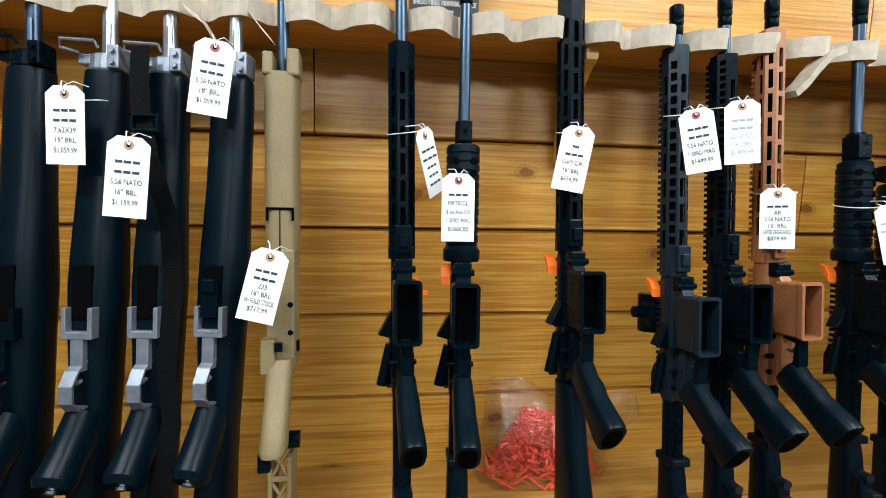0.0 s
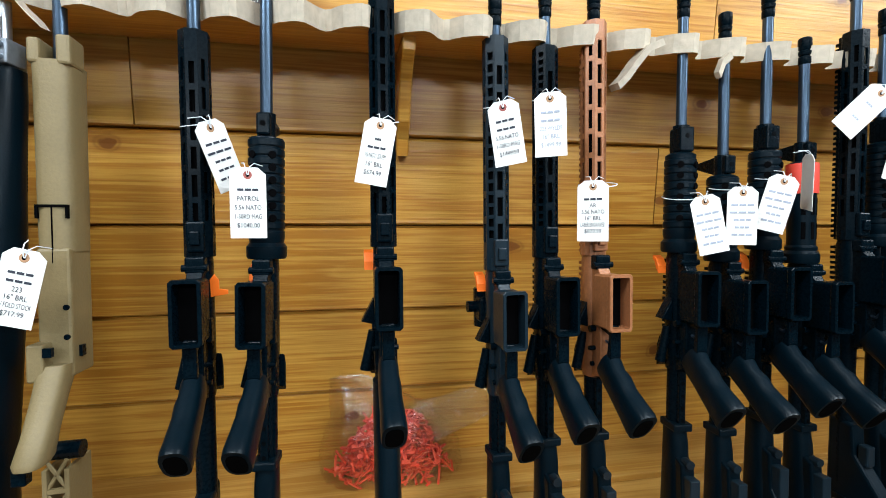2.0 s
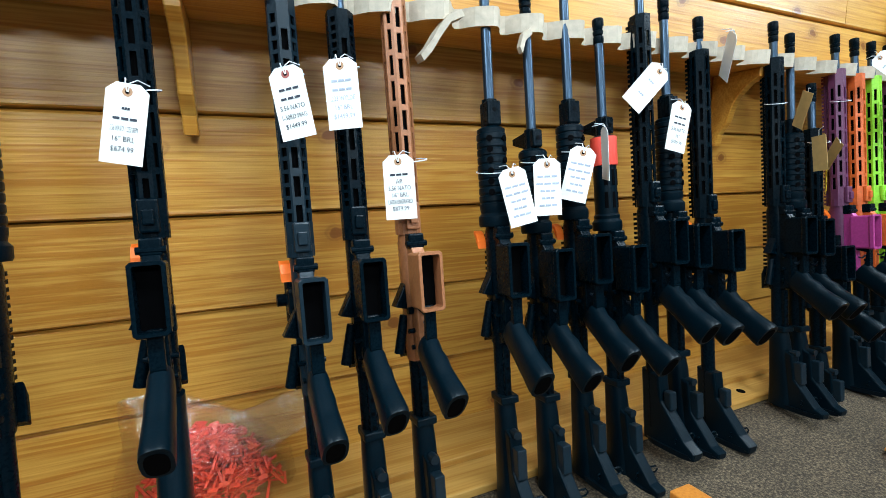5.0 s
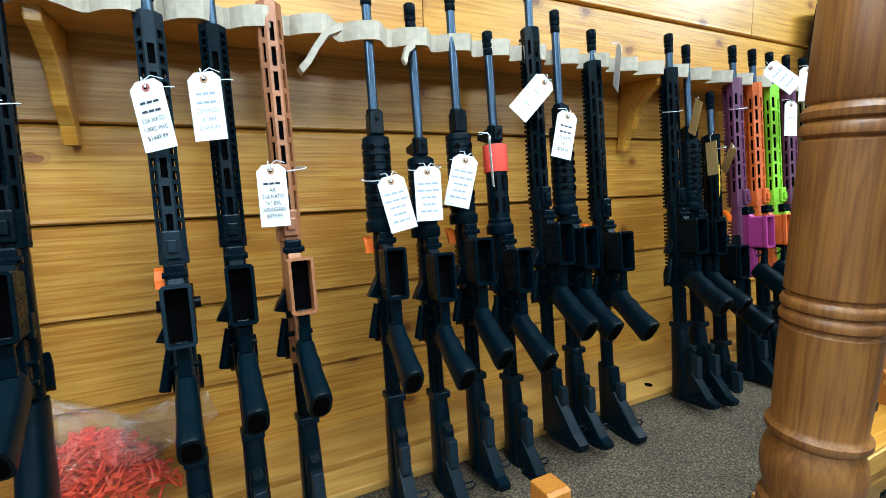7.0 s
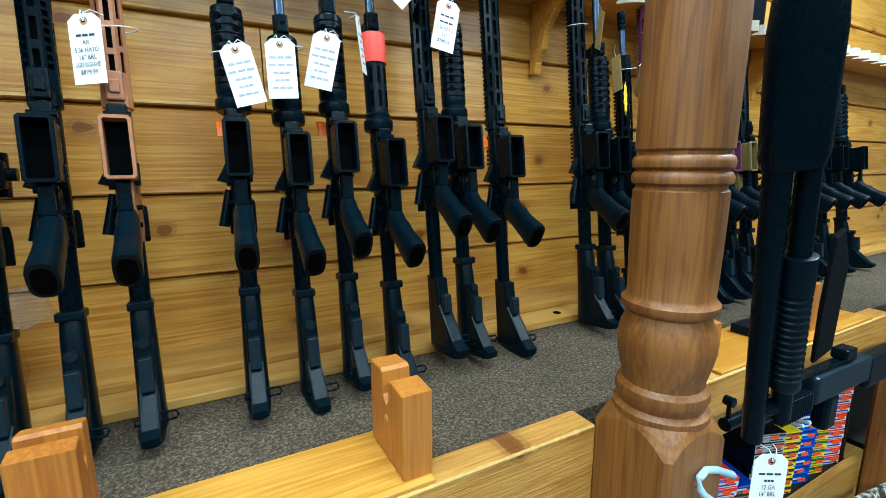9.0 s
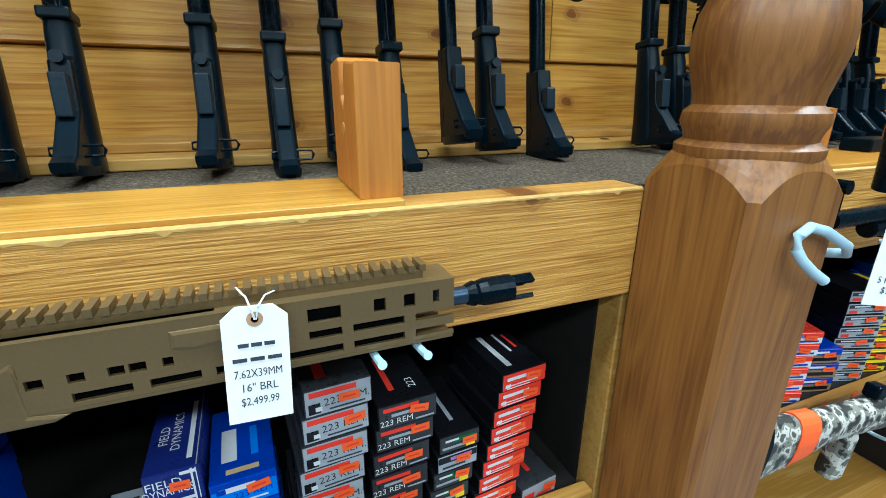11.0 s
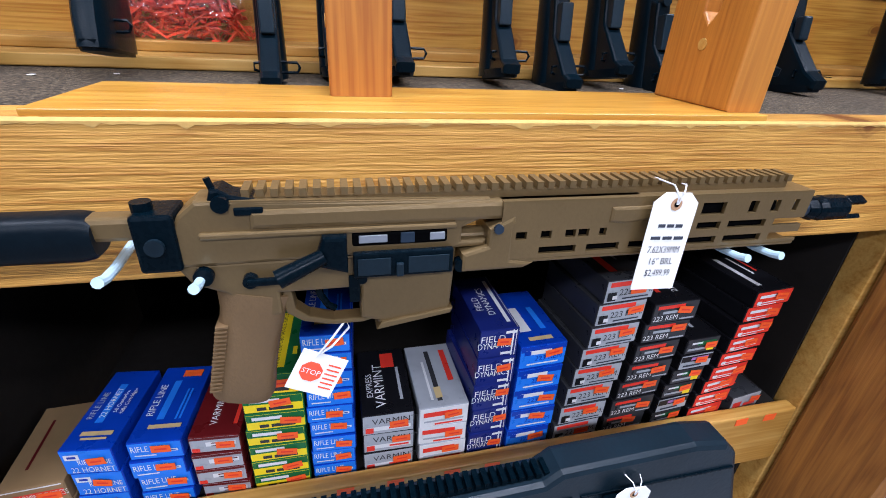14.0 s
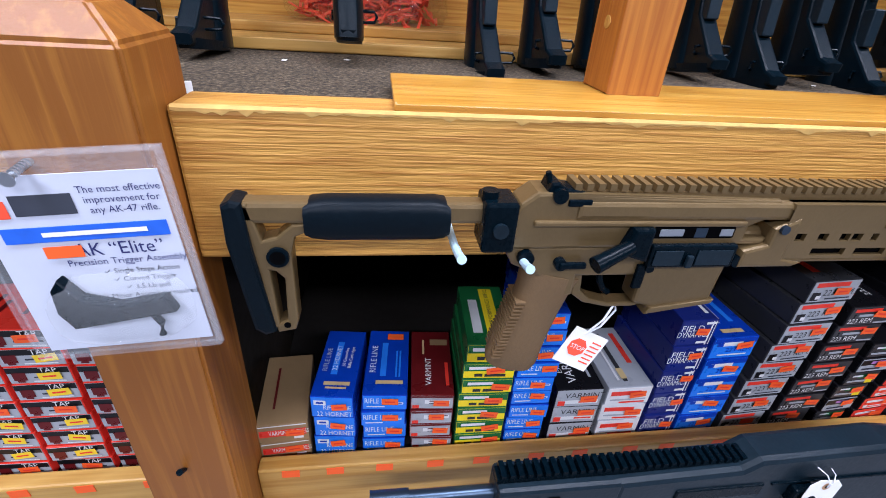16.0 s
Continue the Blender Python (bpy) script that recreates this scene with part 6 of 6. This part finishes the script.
# a design is (carton, face, prints on the face, prints on the lid); a print is (u, v, width, height, ink), or words in place of
# the width: u and v are shares of the face, or of the lid from its front edge, and the words on a lid run from front to back
DESIGNS = {
    "kraft": (KRAFT, KRAFT, ((0.5, 0.52, 0.96, 0.40, REDC), (0.62, 0.52, "VARMINT EXPRESS", 0.26, WHITEC), (0.80, 0.20, 0.2, 0.14, WHITEC), (0.5, 0.95, 0.98, 0.06, WHITEC)), ((0.3, 0.5, 0.05, 0.6, DKRED),)),
    "hornet": (BLUE, SKY, ((0.22, 0.72, 0.30, 0.24, WHITEC), (0.22, 0.72, 0.18, 0.10, BLUE), (0.62, 0.50, "RIFLE LINE", 0.22, WHITEC), (0.55, 0.18, "22 HORNET", 0.24, WHITEC)), ((0.18, 0.52, "RIFLE LINE", 0.0095, GREYC), (0.42, 0.55, 0.16, 0.50, SKY), (0.42, 0.55, "22 HORNET", 0.009, WHITEC), (0.62, 0.56, "50 Centerfire", 0.0065, WHITEC), (0.76, 0.56, "Rifle Cartridges", 0.0065, WHITEC), (0.55, 0.17, 0.62, 0.05, BRASS), (0.55, 0.11, 0.50, 0.025, BRASS))),
    "rifle_line": (BLUE, SKY, ((0.38, 0.62, "RIFLE LINE", 0.36, WHITEC), (0.30, 0.25, 0.42, 0.08, WHITEC), (0.84, 0.50, 0.16, 0.16, WHITEC), (0.84, 0.50, 0.10, 0.06, BLUE)), ((0.18, 0.52, "RIFLE LINE", 0.0115, WHITEC), (0.42, 0.52, 0.14, 0.52, SKY), (0.72, 0.45, 0.04, 0.40, SKY), (0.80, 0.45, 0.04, 0.40, SKY), (0.58, 0.17, 0.62, 0.05, BRASS), (0.66, 0.88, 0.40, 0.10, ORANGE))),
    "dark_red": (DKRED, GREYC, ((0.5, 0.90, 1.0, 0.16, DKRED), (0.62, 0.55, 0.62, 0.30, WHITEC), (0.66, 0.62, 0.48, 0.08, DKRED), (0.62, 0.45, 0.40, 0.06, INK), (0.12, 0.22, 0.16, 0.26, REDC)), ((0.42, 0.34, "VARMINT", 0.012, WHITEC), (0.86, 0.30, 0.08, 0.34, REDC), (0.30, 0.72, 0.05, 0.24, BRASS), (0.70, 0.80, 0.45, 0.10, KRAFT))),
    "green": (GREENC, YELLOW, ((0.5, 0.75, 1.0, 0.48, GREENC), (0.36, 0.74, 0.52, 0.22, WHITEC), (0.30, 0.26, 0.16, 0.22, CHAR), (0.62, 0.26, 0.42, 0.22, CHAR)), ((0.26, 0.45, 0.20, 0.56, WHITEC), (0.60, 0.50, 0.30, 0.86, YELLOW), (0.60, 0.50, "HIGH PERFORMANCE RIFLE", 0.0085, CHAR), (0.90, 0.3, 0.08, 0.12, YELLOW))),
    "varmint": (JET, GREYC, ((0.62, 0.66, "VARMINT", 0.30, CHAR), (0.5, 0.30, 0.90, 0.22, WHITEC), (0.14, 0.24, 0.16, 0.30, REDC), (0.70, 0.30, 0.40, 0.10, REDC)), ((0.40, 0.42, "VARMINT", 0.019, WHITEC), (0.20, 0.42, "EXPRESS", 0.012, WHITEC), (0.62, 0.80, 0.28, 0.24, REDC), (0.80, 0.42, 0.06, 0.5, GREYC))),
    "silver": (GREYC, WHITEC, ((0.42, 0.66, 0.70, 0.26, REDC), (0.5, 0.30, 0.84, 0.10, GREYC), (0.60, 0.14, 0.60, 0.10, REDC)), ((0.80, 0.62, 0.12, 0.52, REDC), (0.45, 0.48, 0.10, 0.80, CHAR), (0.30, 0.40, 0.05, 0.60, WHITEC), (0.45, 0.20, 0.14, 0.16, BRASS))),
    "navy": (NAVYC, NAVYC, ((0.34, 0.68, "FIELD", 0.24, WHITEC), (0.40, 0.44, "DYNAMICS", 0.24, WHITEC), (0.84, 0.5, 0.04, 1.0, WHITEC), (0.92, 0.5, 0.02, 1.0, WHITEC), (0.70, 0.14, 0.30, 0.10, WHITEC), (0.78, 0.90, 0.30, 0.10, WHITEC)), ((0.28, 0.46, "FIELD", 0.013, WHITEC), (0.52, 0.50, "DYNAMICS", 0.013, WHITEC), (0.80, 0.5, 0.10, 0.80, WHITEC), (0.94, 0.5, 0.02, 1.0, GREYC))),
    "sky": (BLUE, SKY, ((0.5, 0.86, 1.0, 0.26, BLUE), (0.40, 0.70, 0.56, 0.20, WHITEC), (0.16, 0.70, 0.14, 0.20, BLUE), (0.62, 0.42, "223 REM", 0.22, BLUE), (0.5, 0.20, 0.70, 0.07, WHITEC)), ((0.30, 0.45, 0.24, 0.44, WHITEC), (0.70, 0.45, 0.12, 0.40, SKY), (0.5, 0.10, 0.50, 0.06, BRASS))),
    "grey": (CHAR, GREYC, ((0.42, 0.82, 0.72, 0.22, REDC), (0.62, 0.44, "223 REM.", 0.30, CHAR), (0.14, 0.30, 0.18, 0.42, JET), (0.20, 0.26, 0.10, 0.18, WHITEC), (0.62, 0.18, 0.56, 0.07, INK)), ((0.30, 0.46, 0.16, 0.60, REDC), (0.62, 0.60, 0.06, 0.44, GREYC))),
    "charcoal": (JET, CHAR, ((0.38, 0.80, 0.62, 0.18, REDC), (0.50, 0.54, 0.60, 0.14, GREYC), (0.30, 0.26, "223 REM", 0.26, WHITEC), (0.78, 0.14, 0.34, 0.08, GREYC)), ((0.70, 0.26, "223", 0.014, WHITEC), (0.34, 0.50, 0.10, 0.60, REDC))),
    "mixed": (JET, CHAR, ((0.62, 0.66, 0.60, 0.30, GREENC), (0.40, 0.30, 0.70, 0.16, GREYC), (0.76, 0.26, 0.24, 0.34, YELLOW), (0.30, 0.72, 0.34, 0.14, WHITEC)), ((0.5, 0.5, 0.10, 0.60, GREYC),)),
    "mixed_lilac": (JET, GREYC, ((0.5, 0.72, 1.0, 0.42, JET), (0.58, 0.72, 0.56, 0.22, LILAC), (0.40, 0.26, 0.60, 0.14, INK)), ((0.5, 0.5, 0.10, 0.60, GREYC),)),
    "red": (JET, REDC, ((0.40, 0.66, 0.62, 0.22, WHITEC), (0.46, 0.28, 0.74, 0.07, WHITEC), (0.36, 0.14, 0.54, 0.06, WHITEC), (0.12, 0.30, 0.12, 0.22, WHITEC)), ((0.30, 0.44, 0.12, 0.64, WHITEC), (0.62, 0.55, 0.06, 0.40, WHITEC), (0.80, 0.55, 0.06, 0.30, REDC))),
    "single": (CHAR, GREYC, ((0.22, 0.40, 0.30, 0.50, REDC), (0.66, 0.36, 0.44, 0.20, REDC)), ((0.5, 0.5, 0.12, 0.6, REDC),)),
    "shell_red": (REDC, WHITEC, ((0.5, 0.74, 1.0, 0.44, REDC), (0.34, 0.74, 0.42, 0.24, SKY), (0.60, 0.26, 0.64, 0.18, BLUE), (0.14, 0.28, 0.16, 0.34, REDC)), ()),
    "shell_blue": (BLUE, KRAFT, ((0.5, 0.76, 1.0, 0.40, BLUE), (0.40, 0.76, 0.60, 0.16, WHITEC), (0.5, 0.30, 0.84, 0.26, JET)), ((0.5, 0.4, 0.4, 0.4, SKY),)),
    "shell_char": (JET, GREYC, ((0.5, 0.70, 0.96, 0.34, CHAR), (0.36, 0.70, 0.40, 0.14, WHITEC), (0.16, 0.24, 0.20, 0.30, REDC), (0.66, 0.24, 0.46, 0.14, CHAR)), ()),
    "shell_yellow": (YELLOW, YELLOW, ((0.5, 0.74, 1.0, 0.40, CHAR), (0.36, 0.74, 0.46, 0.16, REDC), (0.60, 0.26, 0.60, 0.18, CHAR)), ()),
    "shell_sky": (BLUE, BLUE, ((0.40, 0.70, 0.60, 0.26, WHITEC), (0.60, 0.26, 0.60, 0.18, SKY), (0.14, 0.26, 0.16, 0.3, REDC)), ()),
    "shell_tan": (KRAFT, YELLOW, ((0.5, 0.74, 1.0, 0.40, GREENC), (0.40, 0.30, 0.60, 0.22, KRAFT)), ()),
    "tap": (REDC, GREYC, ((0.5, 0.80, 1.0, 0.36, JET), (0.66, 0.80, "TAP", 0.30, WHITEC), (0.20, 0.46, 0.22, 0.50, DKRED), (0.20, 0.20, 0.12, 0.16, DKRED), (0.64, 0.42, 0.46, 0.10, INK), (0.64, 0.20, 0.52, 0.08, WHITEC)), ((0.4, 0.5, 0.08, 0.6, DKRED), (0.6, 0.5, 0.08, 0.4, DKRED))),
}


def ammo_box(x0, x1, z0, z1, y0, depth, design, label, group, yaw=0.0, top=False, sticker=ORANGE):
    """A card carton with a printed end face and, where it lies uppermost, a printed lid."""
    carton, face, prints, lid = DESIGNS[design]
    w, h = x1 - x0, z1 - z0
    r = root("ammo_box", pose((x0 + x1) / 2, y0, z0, 0, 0, yaw), label, "ammunition box", group)
    case = part("carton", box(-w / 2, w / 2, 0, depth, 0, h, 0.0012), carton, r)
    flap = part("end_flap", box(-w / 2 + 0.0012, w / 2 - 0.0012, -0.0006, 0.0004, 0.0012, h - 0.0012), face, r)
    for i, (u, v, what, k, ink) in enumerate(prints):
        m = Matrix.Translation(((u - 0.5) * w, -0.0009 - 0.0002 * i, v * h)) @ FACE
        if isinstance(what, str):
            size = k * h * 1.35
            lettering(what, round(size, 4), ink, flap, m, squeeze=min(1.0, w * 0.80 / (0.56 * size * len(what))))
        else:
            bar(flap, m, what * (w - 0.003), k * (h - 0.0024), ink)
    if top:
        for i, (u, v, what, k, ink) in enumerate(lid):
            m = Matrix.Translation(((u - 0.5) * w, v * depth, h + 0.0005 + 0.0002 * i))
            if isinstance(what, str):
                lettering(what, k, ink, case, m @ Matrix.Rotation(radians(90), 4, "Z"), squeeze=min(1.0, depth * 0.86 / (0.56 * k * len(what))))
            else:
                bar(case, m, what * w, k * depth, ink)
    if sticker:
        sx = w * random.uniform(0.08, 0.28)
        m = Matrix.Translation((sx, -0.0030, h * random.uniform(0.50, 0.68))) @ FACE @ Matrix.Rotation(radians(random.uniform(-9, 9)), 4, "Z")
        sw, sh = min(0.024, w * 0.36), min(0.011, h * 0.42)
        label_part = bar(r, m, sw, sh, sticker, "price_sticker")
        bar(label_part, m @ Matrix.Translation((0, 0, 0.0003)), sw * 0.6, sh * 0.22, REDC)
    return r


SH = 0.5535
# x0, x1, count, height, design, yaw, lean, label
STACKS = (
    (0.186, 0.250, 2, 0.034, "kraft", 3, 0, "kraft brown ammunition box with red print, on the shelf"),
    (0.256, 0.310, 3, 0.038, "hornet", -5, 0, "glossy blue ammunition box with white print, on the shelf"),
    (0.318, 0.376, 4, 0.0275, "rifle_line", -3, 0, "glossy blue ammunition box with white print, on the shelf"),
    (0.383, 0.440, 4, 0.0265, "dark_red", -3, 0, "dark red ammunition box with pale end, on the shelf"),
    (0.446, 0.514, 6, 0.0262, "green", -2, 0, "green and yellow ammunition box, on the shelf"),
    (0.518, 0.573, 9, 0.0262, "rifle_line", -2, 0, "glossy blue ammunition box with white print, on the shelf"),
    (0.581, 0.648, 3, 0.0345, "varmint", -1, 0, "black and silver varmint ammunition box, on the shelf"),
    (0.655, 0.722, 3, 0.0345, "silver", 0, 0, "silver grey ammunition box with red print, on the shelf"),
    (0.727, 0.779, 5, 0.0435, "navy", 2, 0.0, "navy blue ammunition box with white print, on the shelf"),
    (0.783, 0.850, 5, 0.0375, "sky", 2, 0.0, "bright blue ammunition box with white print, on the shelf"),
    (0.855, 0.930, 8, 0.0345, "grey", 3, 0.0045, "silver grey ammunition box with red print, on the shelf"),
    (0.938, 1.012, 7, 0.0335, "charcoal", 3, 0.0045, "charcoal ammunition box with red print, on the shelf"),
    (1.020, 1.078, 6, 0.0275, "mixed", 4, 0.0045, "black ammunition box with coloured print, on the shelf"),
    (1.088, 1.158, 9, 0.0265, "red", 5, 0.0050, "red-ended black ammunition box with white print"),
    (1.170, 1.235, 1, 0.034, "single", 6, 0, "silver grey ammunition box, alone on the shelf"),
    (1.432, 1.520, 6, 0.026, "shell_red", -18, 0.003, "red and white shotgun shell box, on the shelf"),
    (1.528, 1.616, 5, 0.026, "shell_red", -18, 0.003, "red and white shotgun shell box, on the shelf"),
    (1.624, 1.712, 6, 0.026, "shell_red", -18, 0.003, "red and white shotgun shell box, on the shelf"),
    (1.722, 1.812, 6, 0.026, "shell_red", -18, 0.003, "red and white shotgun shell box, on the shelf"),
    (1.822, 1.912, 3, 0.034, "shell_blue", -18, 0, "blue and copper shotgun shell box, on the shelf"),
    (1.922, 2.012, 8, 0.026, "shell_char", -18, 0.003, "charcoal and silver shell box with red print"),
    (2.020, 2.104, 7, 0.026, "shell_yellow", -18, 0.003, "yellow and black shell box, on the shelf"),
    (2.112, 2.196, 8, 0.026, "shell_sky", -18, 0.003, "blue shell box with white print, on the shelf"),
    (2.204, 2.280, 7, 0.026, "shell_tan", -18, 0.003, "tan and green shell box, on the shelf"),
    (2.288, 2.376, 9, 0.027, "shell_red", -18, 0.003, "red shell box with white print, on the shelf"),
    (-0.130, -0.065, 8, 0.0262, "tap", 0, 0, "red shotgun shell box with silver end, on the shelf"),
    (-0.060, 0.005, 9, 0.0262, "tap", 0, 0, "red shotgun shell box with silver end, on the shelf"),
    (0.012, 0.080, 9, 0.0262, "tap", 0, 0, "red shotgun shell box with silver end, on the shelf"),
)
for x0, x1, count, hh, design, yaw, lean, label in STACKS:
    for k in range(count):
        jx, jy = random.uniform(-0.0015, 0.0015), random.uniform(0, 0.003)
        kind_of = "mixed_lilac" if design == "mixed" and k % 3 == 1 else design
        label_ink = YELLOWTAG if design == "tap" and k % 4 else ORANGE
        ammo_box(x0 + jx + lean * k, x1 + jx + lean * k, SH + k * hh, SH + (k + 1) * hh - 0.0012, (0.058 if yaw < -9 else 0.042) + jy, 0.125, kind_of, label, "stacked ammunition boxes", yaw + random.uniform(-1.5, 1.5), k == count - 1 and design != "green", label_ink)
# one more carton on top of the green stack
ammo_box(0.450, 0.512, SH + 6 * 0.0262, SH + 6 * 0.0262 + 0.030, 0.046, 0.125, "green", "green ammunition box with yellow lid print", "stacked ammunition boxes", -3, True)
for x in (0.225, 0.28, 0.34, 0.41, 0.48, 0.55, 0.62, 0.69, 0.76, 0.83, 0.90, 0.965, 1.03, 1.10, 1.17, 1.22, 1.46, 1.55, 1.64, 1.73, 1.82, 1.92, 0.06, -0.02, -0.09):
    st = part("shelf_sticker", box(-0.011, 0.011, -0.0006, 0.0, -0.0085, 0.0045), ORANGE)
    st.matrix_basis = pose(x + random.uniform(-0.008, 0.008), 0.0116, 0.5655, 0, random.uniform(-4, 4), 0)
    tagged(st, "small orange price sticker on the shelf lip", "price sticker", "shelf stickers")

# ---- second bay ----
SH2 = root("display_shotgun", pose(0, -0.05, 0), "black tactical shotgun lying on pegs before the beam", "shotgun")
part("barrel", cyl((1.548, 0, 0.976), (1.80, 0, 0.976), 0.012, seg=16), BLACK, SH2, smooth=True)
bm = cyl((1.556, 0, 0.985), (1.556, 0, 1.012), 0.004, seg=8)
add_cyl(bm, (1.556, -0.008, 1.020), (1.556, 0.008, 1.020), 0.009, seg=14)
part("front_sight", bm, BLACK, SH2)
m = pose(1.64, 0, 0.974, 0, 1.0, 0)
part("magazine_tube", cyl(m @ Vector((0.0, 0, -0.018)), m @ Vector((0.22, 0, -0.018)), 0.013, seg=16), BLACK, SH2, smooth=True)
for k in range(12):
    part("pump_rib", box(0.075 + 0.0095 * k, 0.080 + 0.0095 * k, -0.021, 0.021, -0.042, 0.006, 0.002, m), POLY, SH2)
part("pump_handle", box(0.07, 0.20, -0.019, 0.019, -0.040, 0.004, 0.006, m), POLY, SH2)
part("receiver", box(0.20, 0.46, -0.021, 0.021, -0.030, 0.032, 0.008, m), GREYG, SH2)
part("top_rail", box(0.10, 0.40, -0.010, 0.010, 0.034, 0.042, 0.001, m), BLACK, SH2)
part("rear_sight", box(0.33, 0.38, -0.016, 0.016, 0.042, 0.066, 0.004, m), BLACK, SH2)
part("pistol_grip", box(0.28, 0.33, -0.017, 0.017, -0.115, -0.03, 0.010, m), POLY, SH2)
part("stock", box(0.46, 0.72, -0.019, 0.019, -0.055, 0.024, 0.010, m), POLY, SH2)


def camo_mat():
    m, nt, p = nodes_of("winter_camouflage")
    tc = nt.nodes.new("ShaderNodeTexCoord")
    v = nt.nodes.new("ShaderNodeTexVoronoi")
    v.inputs["Scale"].default_value = 55
    n = nt.nodes.new("ShaderNodeTexNoise")
    n.inputs["Scale"].default_value, n.inputs["Detail"].default_value = 45, 4
    link(nt, tc, "Object", n, "Vector"), link(nt, n, "Color", v, "Vector")
    r = ramp(nt, ((0.40, (0.025, 0.025, 0.022)), (0.46, (0.20, 0.19, 0.15)), (0.54, (0.55, 0.53, 0.46)), (0.62, (0.08, 0.075, 0.06))))
    r.color_ramp.interpolation = "CONSTANT"
    link(nt, n, "Fac", r, "Fac"), link(nt, r, "Color", p, "Base Color")
    p.inputs["Roughness"].default_value = 0.5
    return m


CAMO = camo_mat()
CG = root("camouflage_shotgun", pose(1.50, -0.06, 0.655, 0, 9, 0), "camouflage shotgun lying on pegs before the shelf lip", "shotgun")
secs = [ellipse((x, 0, z), (0, 0.020, 0), (0, 0, h), 16, 2.6) for x, z, h in ((0.01, -0.025, 0.055), (0.10, -0.015, 0.042), (0.20, -0.002, 0.028), (0.26, 0.0, 0.030), (0.30, 0.004, 0.034), (0.52, 0.006, 0.032), (0.56, 0.004, 0.020))]
part("stock_and_receiver", loft(secs), CAMO, CG, smooth=True)
part("recoil_pad", loft([ellipse((-0.02, 0, -0.027), (0, 0.017, 0), (0, 0, 0.055), 16, 2.6), ellipse((0.01, 0, -0.025), (0, 0.021, 0), (0, 0, 0.057), 16, 2.6)]), RUBBER, CG, smooth=True)
part("orange_label", loft([ellipse((0.075, 0, -0.016), (0, 0.0215, 0), (0, 0, 0.0465), 16, 2.6), ellipse((0.125, 0, -0.011), (0, 0.0212, 0), (0, 0, 0.0405), 16, 2.6)]), ORANGE, CG, "orange band round the stock")
part("pistol_grip", box(0.235, 0.275, -0.017, 0.017, -0.12, -0.02, 0.012), CAMO, CG)
part("ghost_ring_sight", box(0.28, 0.31, -0.012, 0.012, 0.036, 0.060, 0.004), BLACK, CG)
bm = cyl((0.5, 0, 0.018), (0.95, 0, 0.018), 0.013, seg=14)
add_cyl(bm, (0.5, 0, -0.014), (0.85, 0, -0.014), 0.012, seg=14)
part("barrel_and_tube", bm, CAMO, CG, smooth=True)
part("pump_handle", cyl((0.60, 0, -0.012), (0.78, 0, -0.012), 0.022, seg=16), POLY, CG, smooth=True)
part("shell_carrier", box(0.33, 0.44, -0.034, -0.022, -0.02, 0.022, 0.004), BLACK, CG)
mg = root("spare_magazine", pose(1.86, 0.075, 1.037), "flat black magazine lying on the pine board", "magazine")
part("case", box(0, 0.11, 0, 0.05, 0, 0.022, 0.003), POLY, mg)
for px_, pz_ in ((1.60, 0.60), (1.95, 0.53)):
    peg(px_, pz_ - 0.04, 0.012)

# small scraps on the deck
for sx, sy in ((0.88, 0.40), (0.30, 0.33), (0.22, 0.30), (1.02, 0.30)):
    sp = part("paper_scrap", box(-0.004, 0.005, -0.003, 0.003, 0, 0.0006), PAPER)
    sp.matrix_basis = pose(sx, sy, DECK + 0.001, 0, 0, sx * 400)
    tagged(sp, "tiny white scrap of paper on the carpet", "scrap", "paper scraps")
wl = part("white_card_scrap", box(0, 0.016, -0.001, 0.001, 0, 0.014), PAPER)
wl.matrix_basis = pose(0.170, 0.060, DECK + 0.001, 0, 0, 20)
tagged(wl, "white card corner standing behind the beam", "card")

# ---- wall planks ----
PITCH, Z0 = 0.172, 1.72
random.seed(7)
plank_joints = {0: (-0.12, 2.05), 1: (0.9, 3.0), 2: (-0.7, 2.3), 3: (1.55,), 4: (-0.3, 2.7), -1: (1.0, 2.9), -2: (0.2, 2.2)}
for k in range(-6, 6):
    ztop, zbot = Z0 - PITCH * k + PITCH, Z0 - PITCH * k
    zbot = max(zbot, DECK + 0.001) if k <= 5 else zbot
    ztop = min(ztop, 2.848)
    if ztop - zbot < 0.02:
        continue
    xs = [-2.98, *plank_joints.get(k, (random.uniform(-0.5, 2.5),)), 5.48]
    for a, b in zip(xs, xs[1:]):
        x0, x1 = a + 0.0012, b - 0.0012
        prof = [(WALL + 0.019, 0), (WALL + 0.019, ztop - zbot + 0.0), (WALL + 0.010, ztop - zbot - 0.001), (WALL + 0.005, ztop - zbot - 0.006), (WALL - 0.001, 0.012), (WALL - 0.002, 0.006), (WALL + 0.001, 0.003), (WALL + 0.006, 0.003)]
        bm = bmesh.new()
        add_plate(bm, prof, x0, x1, "yz")
        pl = part("plank", bm, PINE, wall_back)
        pl.matrix_basis = pose(0, 0, zbot)
